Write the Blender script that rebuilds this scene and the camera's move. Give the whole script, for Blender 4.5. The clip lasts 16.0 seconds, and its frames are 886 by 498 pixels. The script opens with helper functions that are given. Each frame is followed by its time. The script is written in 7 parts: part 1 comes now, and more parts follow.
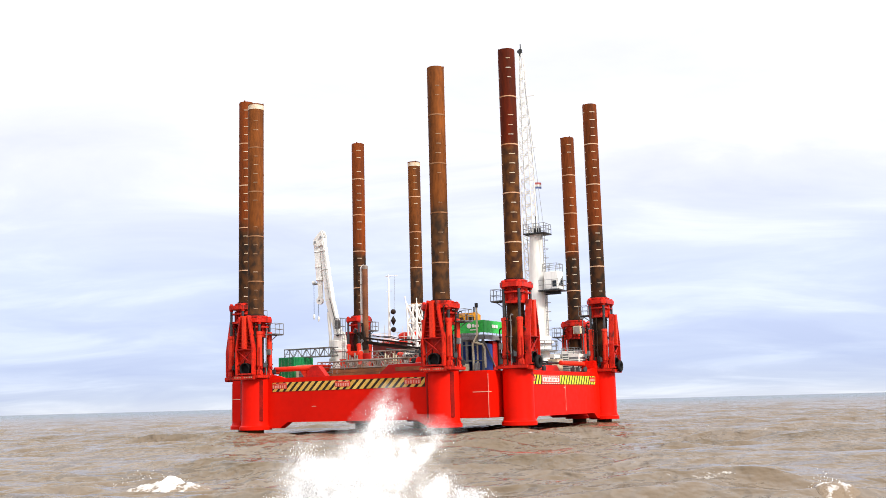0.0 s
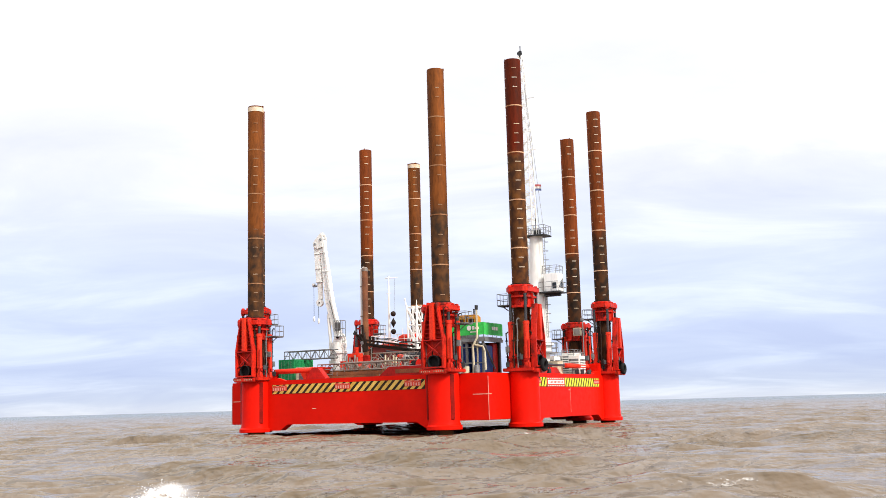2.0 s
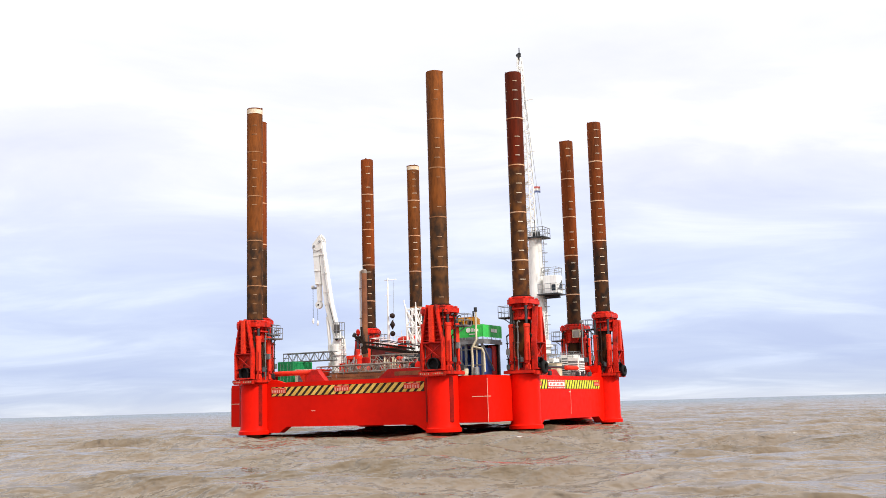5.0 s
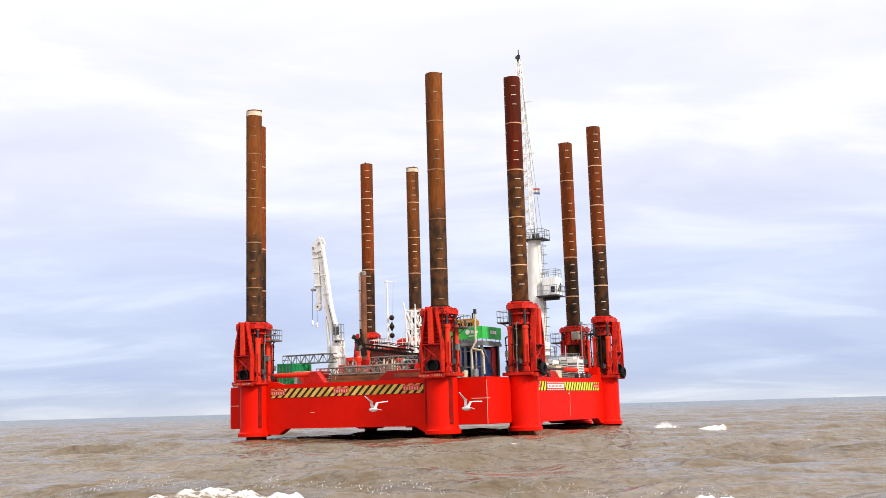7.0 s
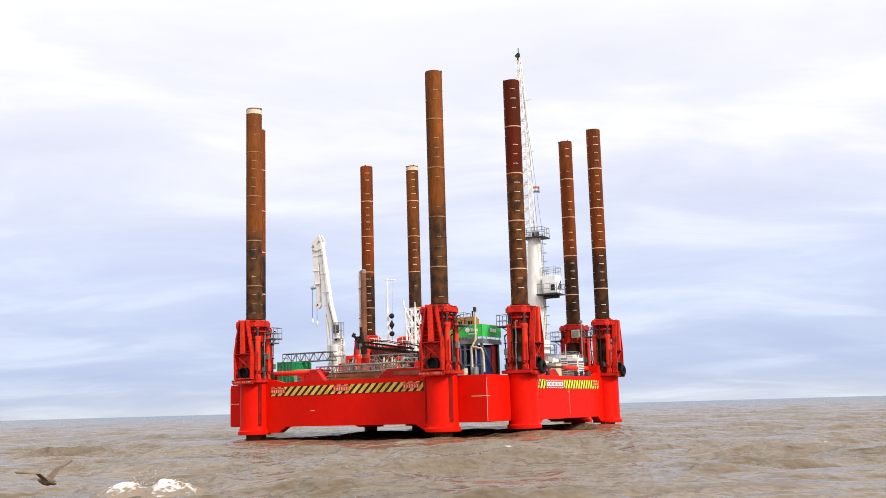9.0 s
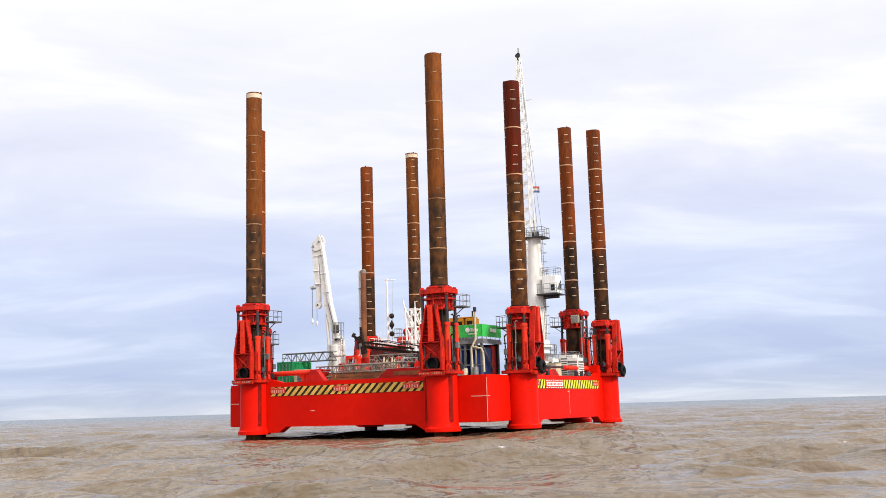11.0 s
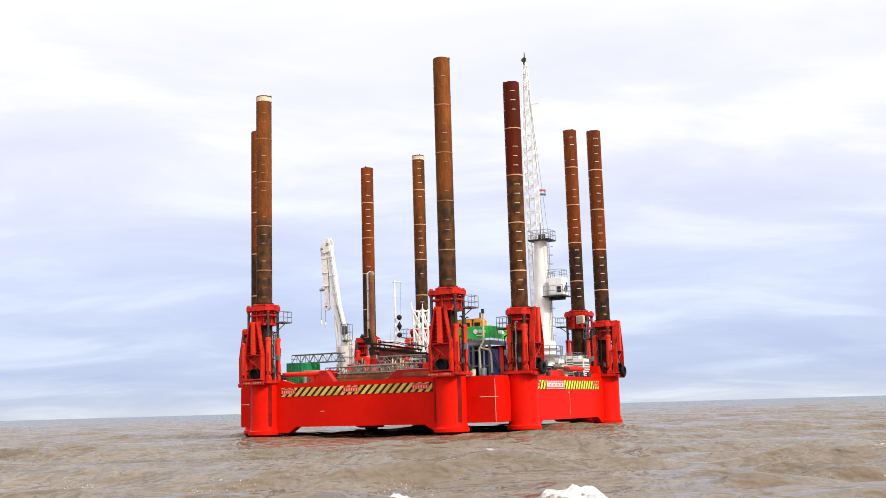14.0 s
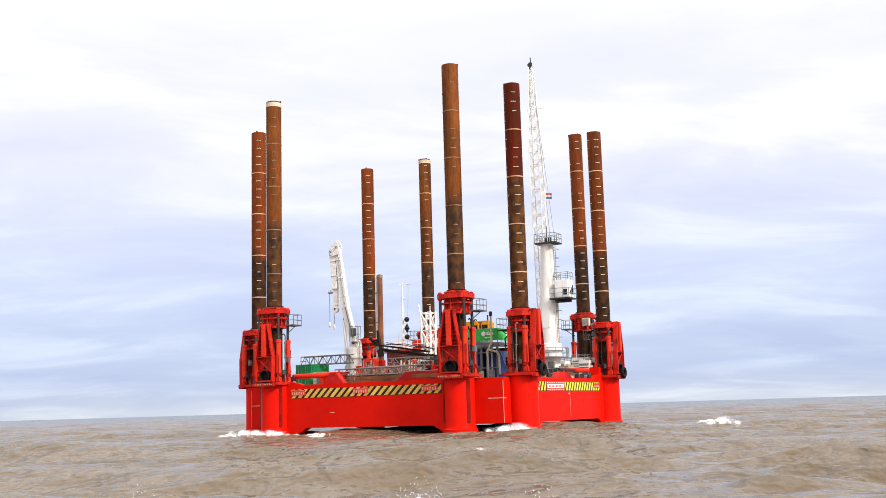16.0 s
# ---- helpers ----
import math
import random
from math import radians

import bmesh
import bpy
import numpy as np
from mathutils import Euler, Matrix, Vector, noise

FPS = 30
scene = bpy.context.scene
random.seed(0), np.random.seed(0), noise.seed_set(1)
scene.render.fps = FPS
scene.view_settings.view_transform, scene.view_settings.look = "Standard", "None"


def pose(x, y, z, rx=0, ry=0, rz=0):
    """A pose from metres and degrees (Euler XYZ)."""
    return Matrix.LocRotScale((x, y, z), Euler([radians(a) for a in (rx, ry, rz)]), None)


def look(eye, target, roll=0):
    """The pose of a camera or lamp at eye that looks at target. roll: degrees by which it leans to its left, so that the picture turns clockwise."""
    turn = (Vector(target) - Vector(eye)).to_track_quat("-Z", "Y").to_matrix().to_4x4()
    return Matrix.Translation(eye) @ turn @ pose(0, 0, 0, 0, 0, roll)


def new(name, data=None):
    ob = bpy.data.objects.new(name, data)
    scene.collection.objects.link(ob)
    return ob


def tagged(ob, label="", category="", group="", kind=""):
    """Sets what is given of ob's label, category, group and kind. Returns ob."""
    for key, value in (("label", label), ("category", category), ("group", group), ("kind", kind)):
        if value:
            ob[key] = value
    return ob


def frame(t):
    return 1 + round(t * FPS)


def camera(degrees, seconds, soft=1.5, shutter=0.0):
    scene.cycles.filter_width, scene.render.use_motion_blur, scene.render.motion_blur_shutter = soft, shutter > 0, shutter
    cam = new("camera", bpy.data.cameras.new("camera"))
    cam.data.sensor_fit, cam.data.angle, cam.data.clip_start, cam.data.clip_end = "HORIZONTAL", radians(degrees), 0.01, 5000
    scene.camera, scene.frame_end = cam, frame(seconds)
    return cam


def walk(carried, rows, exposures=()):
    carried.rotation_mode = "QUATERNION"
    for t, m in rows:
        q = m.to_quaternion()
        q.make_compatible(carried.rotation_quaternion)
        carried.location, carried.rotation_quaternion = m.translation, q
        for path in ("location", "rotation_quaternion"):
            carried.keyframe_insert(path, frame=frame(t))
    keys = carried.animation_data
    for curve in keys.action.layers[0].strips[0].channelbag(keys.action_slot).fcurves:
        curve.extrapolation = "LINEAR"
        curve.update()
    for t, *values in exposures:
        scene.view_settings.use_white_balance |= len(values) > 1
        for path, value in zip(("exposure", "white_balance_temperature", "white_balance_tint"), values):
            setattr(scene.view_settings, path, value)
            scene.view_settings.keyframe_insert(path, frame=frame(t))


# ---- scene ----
# ---- the camera: it stands on the shore, three metres over the water, and trembles a little ----
EYE = Vector((0.0, 0.0, 3.0))
cam = camera(46.21, 16.0, soft=0.6)


def aim(pitch, yaw, lean):
    """A pose of the camera: degrees up from level, degrees to the left, degrees of lean to its left."""
    a, b = radians(pitch), radians(yaw)
    d = Vector((-math.sin(b) * math.cos(a), math.cos(b) * math.cos(a), math.sin(a)))
    return look(EYE, EYE + 100 * d, lean)


# seconds, sideways and upward sway
SWAY = [
    (0, 2.1, -7.2),
    (1, 2.0, -7.0),
    (1.5, 2.0, -6.8),
    (2, 1.9, -4.8),
    (2.5, 1.1, -4.8),
    (3, 0.9, -4.8),
    (4, 0.6, -4.8),
    (6.5, -0.6, -0.3),
    (7, -1.0, 0.5),
    (7.5, -1.0, 0.2),
    (8, -1.0, 0.0),
    (12.5, -1.0, 0.0),
    (13, -0.6, 0.0),
    (14, -0.6, 0.1),
    (14.5, -1.0, 0.2),
    (15, -1.0, 0.2),
    (15.5, -0.2, 0.2),
    (16, 0.0, 0.3),
]
walk(cam, [(t, aim(8.672 + dy / 32.07, dx / 32.07, float(np.interp(t, (0, 2, 7, 16), (-1.52, -1.57, -1.63, -1.67))))) for t, dx, dy in SWAY], exposures=[(0, 0.17), (3.5, 0.18), (4.2, 0.15), (6.5, 0.05), (8.5, 0.01), (12, 0.01), (16, 0.05)])

# ---- daylight: a bright overcast sky with a veiled sun ----
SUN_AZ, SUN_EL = radians(45), radians(37)
world = bpy.data.worlds.new("overcast")
scene.world = world
world.use_nodes = True
wn, wl = world.node_tree.nodes, world.node_tree.links
wn.clear()


def wnode(kind, **kw):
    n = wn.new(kind)
    for k, v in kw.items():
        if k == "op":
            n.operation = v
        elif isinstance(k, str) and k.startswith("i"):
            n.inputs[int(k[1:])].default_value = v
    return n


def ramp(n, stops):
    e = n.color_ramp.elements
    while len(e) > 1:
        e.remove(e[-1])
    e[0].position, e[0].color = stops[0][0], (*stops[0][1], 1)
    for p, c in stops[1:]:
        x = e.new(p)
        x.color = (*c, 1)


wout = wn.new("ShaderNodeOutputWorld")
wbg = wn.new("ShaderNodeBackground")
wsky = wn.new("ShaderNodeTexSky")
wsky.sky_type, wsky.sun_disc = "NISHITA", False
wsky.sun_elevation, wsky.sun_rotation = SUN_EL, math.pi - SUN_AZ
wsky.air_density, wsky.dust_density = 1.0, 2.0
skyscale = wn.new("ShaderNodeMix")
skyscale.data_type, skyscale.blend_type = "RGBA", "MULTIPLY"
skyscale.inputs[0].default_value = 1.0
wl.new(wsky.outputs[0], skyscale.inputs[6])
skyscale.inputs[7].default_value = (0.11, 0.11, 0.11, 1)
coord = wn.new("ShaderNodeTexCoord")
sep = wn.new("ShaderNodeSeparateXYZ")
wl.new(coord.outputs["Generated"], sep.inputs[0])
# clouds: a layer seen in perspective, so it is stretched towards the horizon
div = wn.new("ShaderNodeVectorMath")
div.operation = "DIVIDE"
zmax = wnode("ShaderNodeMath", op="ADD", i1=0.16)
wl.new(sep.outputs[2], zmax.inputs[0])
comb = wn.new("ShaderNodeCombineXYZ")
for i in (0, 1, 2):
    wl.new(zmax.outputs[0], comb.inputs[i])
wl.new(coord.outputs["Generated"], div.inputs[0])
wl.new(comb.outputs[0], div.inputs[1])
cn = wn.new("ShaderNodeTexNoise")
cn.inputs["Scale"].default_value, cn.inputs["Detail"].default_value, cn.inputs["Roughness"].default_value = 1.15, 7.0, 0.55
cn.inputs["Distortion"].default_value = 0.5
cmap = wn.new("ShaderNodeMapping")
cmap.inputs["Location"].default_value = (2.1, 0.7, 0.0)
cmap.inputs["Scale"].default_value = (1.0, 1.5, 0.2)
wl.new(div.outputs[0], cmap.inputs[0])
wl.new(cmap.outputs[0], cn.inputs["Vector"])
# base tone by elevation, an overcast sky brightens to the zenith
elev = wn.new("ShaderNodeValToRGB")
ramp(elev, [(0.0, (0.76, 0.81, 0.92)), (0.012, (0.64, 0.72, 0.90)), (0.035, (0.59, 0.685, 0.93)), (0.12, (0.72, 0.795, 1.03)), (0.22, (0.90, 0.915, 1.045)), (0.33, (1.04, 1.035, 1.075)), (0.6, (1.55, 1.55, 1.57)), (1.0, (2.15, 2.15, 2.2))])
wl.new(sep.outputs[2], elev.inputs[0])
cr = wn.new("ShaderNodeValToRGB")
ramp(cr, [(0.34, (0.89, 0.90, 0.955)), (0.50, (1.0, 1.0, 1.0)), (0.66, (1.22, 1.19, 1.12))])
wl.new(cn.outputs[0], cr.inputs[0])
mul = wn.new("ShaderNodeMix")
mul.data_type, mul.blend_type = "RGBA", "MULTIPLY"
mul.inputs[0].default_value = 1.0
# the veiled sun stands to the right: the cloud is a little brighter on that side
side = wnode("ShaderNodeMath", op="MULTIPLY_ADD", i1=0.02, i2=1.01)
wl.new(sep.outputs[0], side.inputs[0])
tone = wn.new("ShaderNodeVectorMath")
tone.operation = "SCALE"
wl.new(elev.outputs[0], tone.inputs[0])
wl.new(side.outputs[0], tone.inputs[3])
wl.new(tone.outputs[0], mul.inputs[6])
wl.new(cr.outputs[0], mul.inputs[7])
mixs = wn.new("ShaderNodeMix")
mixs.data_type = "RGBA"
mixs.inputs[0].default_value = 0.88
wl.new(skyscale.outputs[2], mixs.inputs[6])
wl.new(mul.outputs[2], mixs.inputs[7])
wl.new(mixs.outputs[2], wbg.inputs[0])
wbg.inputs[1].default_value = 1.0
wl.new(wbg.outputs[0], wout.inputs[0])

sun = new("sun", bpy.data.lights.new("sun", "SUN"))
sun.data.energy, sun.data.angle, sun.data.color = 3.7, radians(10), (1.0, 0.95, 0.88)
sun_dir = Vector((math.sin(SUN_AZ) * math.cos(SUN_EL), -math.cos(SUN_AZ) * math.cos(SUN_EL), math.sin(SUN_EL)))
sun.matrix_world = look(sun_dir * 300, (0, 0, 0))

# ---- materials ----


def material(name, base, rough=0.5, metal=0.0, second=None, scale=1.0, amount=0.5, fine=0.25, bump=0.008, streak=False, ior=1.45, spec=0.3, grime=None, grime_at=0.6, grime_scale=(2.5, 2.5, 0.22)):
    """A painted or rough surface: two colours mixed by stains at two scales, varied gloss, fine relief."""
    m = bpy.data.materials.new(name)
    m.use_nodes = True
    n, l = m.node_tree.nodes, m.node_tree.links
    b = n["Principled BSDF"]
    b.inputs["Metallic"].default_value = metal
    b.inputs["IOR"].default_value = ior
    b.inputs["Specular IOR Level"].default_value = spec
    tc = n.new("ShaderNodeTexCoord")
    mp = n.new("ShaderNodeMapping")
    mp.inputs["Scale"].default_value = (scale, scale, scale * (0.18 if streak else 1.0))
    info = n.new("ShaderNodeObjectInfo")
    off = n.new("ShaderNodeVectorMath")
    off.operation = "SCALE"
    off.inputs[3].default_value = 37.0
    cx = n.new("ShaderNodeCombineXYZ")
    for i in (0, 1, 2):
        l.new(info.outputs["Random"], cx.inputs[i])
    l.new(cx.outputs[0], off.inputs[0])
    l.new(off.outputs[0], mp.inputs["Location"])
    l.new(tc.outputs["Object"], mp.inputs[0])
    big = n.new("ShaderNodeTexNoise")
    big.inputs["Scale"].default_value, big.inputs["Detail"].default_value, big.inputs["Roughness"].default_value = 0.6, 6, 0.62
    l.new(mp.outputs[0], big.inputs["Vector"])
    small = n.new("ShaderNodeTexNoise")
    small.inputs["Scale"].default_value, small.inputs["Detail"].default_value = 7.0, 4
    l.new(mp.outputs[0], small.inputs["Vector"])
    cr1 = n.new("ShaderNodeValToRGB")
    second = second or tuple(c * 0.72 for c in base)
    ramp(cr1, [(0.5 - 0.02 - 0.3 * amount, second), (0.5 + 0.3 * (1 - amount) + 0.04, base)])
    l.new(big.outputs[0], cr1.inputs[0])
    mx = n.new("ShaderNodeMix")
    mx.data_type, mx.blend_type = "RGBA", "MULTIPLY"
    mx.inputs[0].default_value = 1.0
    cr2 = n.new("ShaderNodeValToRGB")
    ramp(cr2, [(0.3, (1 - fine,) * 3), (0.6, (1, 1, 1))])
    l.new(small.outputs[0], cr2.inputs[0])
    l.new(cr1.outputs[0], mx.inputs[6])
    l.new(cr2.outputs[0], mx.inputs[7])
    shade = mx.outputs[2]
    if grime:
        # grease and rust runs with ragged edges
        gm = n.new("ShaderNodeMapping")
        gm.inputs["Scale"].default_value = grime_scale
        l.new(off.outputs[0], gm.inputs["Location"])
        l.new(tc.outputs["Object"], gm.inputs[0])
        gn = n.new("ShaderNodeTexNoise")
        gn.inputs["Scale"].default_value, gn.inputs["Detail"].default_value, gn.inputs["Roughness"].default_value = 1.0, 7, 0.65
        l.new(gm.outputs[0], gn.inputs["Vector"])
        gr = n.new("ShaderNodeMapRange")
        gr.inputs[1].default_value, gr.inputs[2].default_value, gr.inputs[4].default_value = grime_at, grime_at + 0.13, 0.85
        l.new(gn.outputs[0], gr.inputs[0])
        gx = n.new("ShaderNodeMix")
        gx.data_type = "RGBA"
        l.new(gr.outputs[0], gx.inputs[0])
        l.new(shade, gx.inputs[6])
        gx.inputs[7].default_value = (*grime, 1)
        shade = gx.outputs[2]
    l.new(shade, b.inputs["Base Color"])
    rr = n.new("ShaderNodeMapRange")
    rr.inputs[3].default_value, rr.inputs[4].default_value = max(0.05, rough - 0.12), min(1, rough + 0.15)
    l.new(small.outputs[0], rr.inputs[0])
    l.new(rr.outputs[0], b.inputs["Roughness"])
    bp = n.new("ShaderNodeBump")
    bp.inputs["Strength"].default_value, bp.inputs["Distance"].default_value = 0.6, bump
    l.new(small.outputs[0], bp.inputs["Height"])
    l.new(bp.outputs[0], b.inputs["Normal"])
    return m


RED = material("red_paint", (0.74, 0.009, 0.002), 0.42, second=(0.58, 0.007, 0.002), scale=0.22, amount=0.4, fine=0.06, bump=0.004, streak=False, spec=0.07, grime=(0.40, 0.016, 0.006), grime_at=0.64, grime_scale=(1.6, 1.6, 0.16))
JACK_RED = material("greasy_red_paint", (0.74, 0.026, 0.010), 0.42, second=(0.40, 0.013, 0.007), scale=0.9, amount=0.5, fine=0.2, bump=0.006, spec=0.18, grime=(0.06, 0.012, 0.008), grime_at=0.505, grime_scale=(1.5, 1.5, 0.8))
RED_DULL = material("weathered_red_paint", (0.62, 0.012, 0.006), 0.5, second=(0.28, 0.012, 0.008), scale=0.8, amount=0.5, fine=0.25, bump=0.01, spec=0.2)
ORANGE = material("orange_red_paint", (0.85, 0.055, 0.02), 0.45, second=(0.66, 0.025, 0.010), scale=1.0, amount=0.4, spec=0.2, grime=(0.22, 0.02, 0.01), grime_at=0.62, grime_scale=(2.0, 2.0, 0.5))
WHITE = material("white_paint", (0.93, 0.93, 0.91), 0.4, second=(0.82, 0.79, 0.73), scale=0.8, amount=0.25, fine=0.1, bump=0.005, streak=True)
WHITE_MARK = material("worn_white_paint", (0.85, 0.80, 0.70), 0.6, second=(0.6, 0.42, 0.25), scale=2.0, amount=0.35)
RUST_BAND = material("rust_stained_white_paint", (0.78, 0.56, 0.38), 0.65, second=(0.45, 0.16, 0.05), scale=1.1, amount=0.5)
DULL_MARK = material("flaking_white_paint", (0.58, 0.42, 0.29), 0.7, second=(0.22, 0.10, 0.04), scale=2.4, amount=0.5)
DULL_BAND = material("rust_covered_white_paint", (0.42, 0.22, 0.11), 0.7, second=(0.20, 0.07, 0.02), scale=1.6, amount=0.5)
SIGN_INK = material("faded_white_lettering", (0.80, 0.52, 0.44), 0.6, second=(0.7, 0.25, 0.18), scale=2.0, amount=0.4)
YELLOW = material("yellow_paint", (0.86, 0.56, 0.14), 0.45, second=(0.6, 0.32, 0.04), scale=0.9, amount=0.4, grime=(0.16, 0.09, 0.03), grime_at=0.62, grime_scale=(1.2, 1.2, 1.0))
LIME = material("bright_yellow_paint", (0.80, 0.80, 0.04), 0.45, second=(0.65, 0.62, 0.05), scale=0.9, amount=0.3)
BLACK = material("black_paint", (0.014, 0.012, 0.011), 0.5, second=(0.04, 0.024, 0.016), scale=0.9, amount=0.4, spec=0.1)
RUBBER_AND_SHADE = material("black_rubber_and_hole_shade", (0.010, 0.010, 0.011), 0.8, second=(0.02, 0.02, 0.02), scale=2.0, spec=0.1)
GREY = material("galvanised_steel", (0.42, 0.43, 0.44), 0.45, metal=0.6, second=(0.26, 0.25, 0.24), scale=1.5)
DARKGREY = material("dark_grey_steel", (0.07, 0.075, 0.08), 0.5, metal=0.3, second=(0.03, 0.03, 0.03), scale=1.5)
GREEN = material("green_paint", (0.02, 0.32, 0.10), 0.45, second=(0.015, 0.2, 0.07), scale=0.8)
BRIGHTGREEN = material("bright_green_tarpaulin", (0.06, 0.62, 0.10), 0.5, second=(0.04, 0.45, 0.08), scale=0.8)
BLUE = material("blue_paint", (0.02, 0.06, 0.30), 0.4, second=(0.015, 0.04, 0.18), scale=0.8)
CREAM = material("cream_paint", (0.78, 0.70, 0.50), 0.45, second=(0.5, 0.42, 0.28), scale=0.9)
BROWN = material("rusty_timber", (0.31, 0.11, 0.04), 0.7, second=(0.14, 0.05, 0.025), scale=1.2)
RUSTGREY = material("rust_stained_grey_steel", (0.36, 0.33, 0.30), 0.55, metal=0.2, second=(0.22, 0.13, 0.08), scale=1.3)
BOUNCE_SHEET = material("worn_brown_grey_bounce_sheet", (0.20, 0.16, 0.14), 0.7, second=(0.12, 0.07, 0.05), scale=0.6, amount=0.5)
ENGINE = material("orange_yellow_paint", (0.80, 0.36, 0.02), 0.45, second=(0.5, 0.2, 0.02), scale=0.9)
FRAMEGREY = material("weathered_grey_paint", (0.24, 0.25, 0.26), 0.5, second=(0.12, 0.11, 0.10), scale=1.2, grime=(0.06, 0.035, 0.02), grime_at=0.58)
HOUSE = material("dark_red_house_paint", (0.30, 0.03, 0.02), 0.5, second=(0.12, 0.03, 0.025), scale=0.9)
GLASS = material("dark_window_glass", (0.03, 0.04, 0.05), 0.1, scale=1.0, fine=0.05, bump=0.0)
CHROME = material("steel_rod", (0.10, 0.10, 0.105), 0.3, metal=0.7, second=(0.06, 0.055, 0.05), scale=1.5)
FLAGBLUE = material("flag_blue", (0.20, 0.26, 0.50), 0.7)
FLAGRED = material("flag_red", (0.75, 0.20, 0.18), 0.7)


def leg_material(name, upper, upper2, lower, lower2, split):
    """Rust above, dark coated and fouled steel below, with an uneven border."""
    m = material(name, upper, 0.62, second=upper2, scale=0.9, amount=0.5, fine=0.35, bump=0.02, streak=True, spec=0.07)
    n, l = m.node_tree.nodes, m.node_tree.links
    b = n["Principled BSDF"]
    src = b.inputs["Base Color"].links[0].from_socket
    tc = n.new("ShaderNodeTexCoord")
    sp = n.new("ShaderNodeSeparateXYZ")
    l.new(tc.outputs["Object"], sp.inputs[0])
    nz = n.new("ShaderNodeTexNoise")
    nz.inputs["Scale"].default_value, nz.inputs["Detail"].default_value = 0.45, 5
    mp = n.new("ShaderNodeMapping")
    mp.inputs["Scale"].default_value = (1.1, 1.1, 0.8)
    l.new(tc.outputs["Object"], mp.inputs[0])
    l.new(mp.outputs[0], nz.inputs["Vector"])
    ad = n.new("ShaderNodeMath")
    ad.operation = "MULTIPLY_ADD"
    ad.inputs[1].default_value = 9.0
    l.new(nz.outputs[0], ad.inputs[0])
    l.new(sp.outputs[2], ad.inputs[2])
    mr = n.new("ShaderNodeMapRange")
    mr.inputs[1].default_value, mr.inputs[2].default_value = split + 3.6, split + 5.6
    l.new(ad.outputs[0], mr.inputs[0])
    n2 = n.new("ShaderNodeTexNoise")
    n2.inputs["Scale"].default_value, n2.inputs["Detail"].default_value = 1.2, 5
    l.new(mp.outputs[0], n2.inputs["Vector"])
    c2 = n.new("ShaderNodeValToRGB")
    ramp(c2, [(0.40, lower), (0.64, lower2)])
    l.new(n2.outputs[0], c2.inputs[0])
    mx = n.new("ShaderNodeMix")
    mx.data_type = "RGBA"
    l.new(mr.outputs[0], mx.inputs[0])
    l.new(c2.outputs[0], mx.inputs[6])
    l.new(src, mx.inputs[7])
    l.new(mx.outputs[2], b.inputs["Base Color"])
    return m


LEG_RUST = leg_material("rusty_steel", (0.25, 0.072, 0.014), (0.082, 0.028, 0.009), (0.034, 0.020, 0.013), (0.105, 0.043, 0.016), 22.0)
LEG_ORANGE = leg_material("orange_rusty_steel", (0.25, 0.052, 0.009), (0.095, 0.025, 0.007), (0.022, 0.014, 0.010), (0.070, 0.028, 0.011), 21.5)
LEG_RED = leg_material("red_brown_steel", (0.135, 0.014, 0.003), (0.058, 0.010, 0.003), (0.045, 0.020, 0.011), (0.135, 0.050, 0.014), 26.0)

# ---- mesh helpers ----


def box(bm, c, s, rz=0.0, bevel=0.0):
    r = bmesh.ops.create_cube(bm, size=1.0, matrix=Matrix.Translation(c) @ Matrix.Rotation(rz, 4, "Z") @ Matrix.Diagonal((*s, 1)))
    if bevel:
        es = {e for v in r["verts"] for e in v.link_edges}
        bmesh.ops.bevel(bm, geom=list(es), offset=bevel, segments=2, affect="EDGES")


def rod(bm, a, b, r, seg=8, r2=None):
    a, b = Vector(a), Vector(b)
    d = b - a
    q = d.to_track_quat("Z", "Y").to_matrix().to_4x4()
    bmesh.ops.create_cone(bm, cap_ends=True, segments=seg, radius1=r, radius2=r if r2 is None else r2, depth=d.length, matrix=Matrix.Translation((a + b) / 2) @ q)


def lathe(bm, profile, seg=32):
    """Rings of (radius, z) joined round the z axis, closed at both ends."""
    rings = [[bm.verts.new((r * math.cos(2 * math.pi * i / seg), r * math.sin(2 * math.pi * i / seg), z)) for i in range(seg)] for r, z in profile]
    for a, b in zip(rings, rings[1:]):
        for i in range(seg):
            bm.faces.new((a[i], a[(i + 1) % seg], b[(i + 1) % seg], b[i]))
    bm.faces.new(rings[0][::-1])
    bm.faces.new(rings[-1])


def prism(bm, outline, a, b, axis="y"):
    """An outline of (p, q) drawn out from a to b along the axis; p, q are the two other axes in order."""
    def at(p, q, d):
        return {"x": (d, p, q), "y": (p, d, q), "z": (p, q, d)}[axis]
    lo = [bm.verts.new(at(p, q, a)) for p, q in outline]
    hi = [bm.verts.new(at(p, q, b)) for p, q in outline]
    n = len(outline)
    f = [bm.faces.new(lo), bm.faces.new(hi[::-1])]
    for i in range(n):
        f.append(bm.faces.new((lo[i], hi[i], hi[(i + 1) % n], lo[(i + 1) % n])))
    bmesh.ops.recalc_face_normals(bm, faces=f)


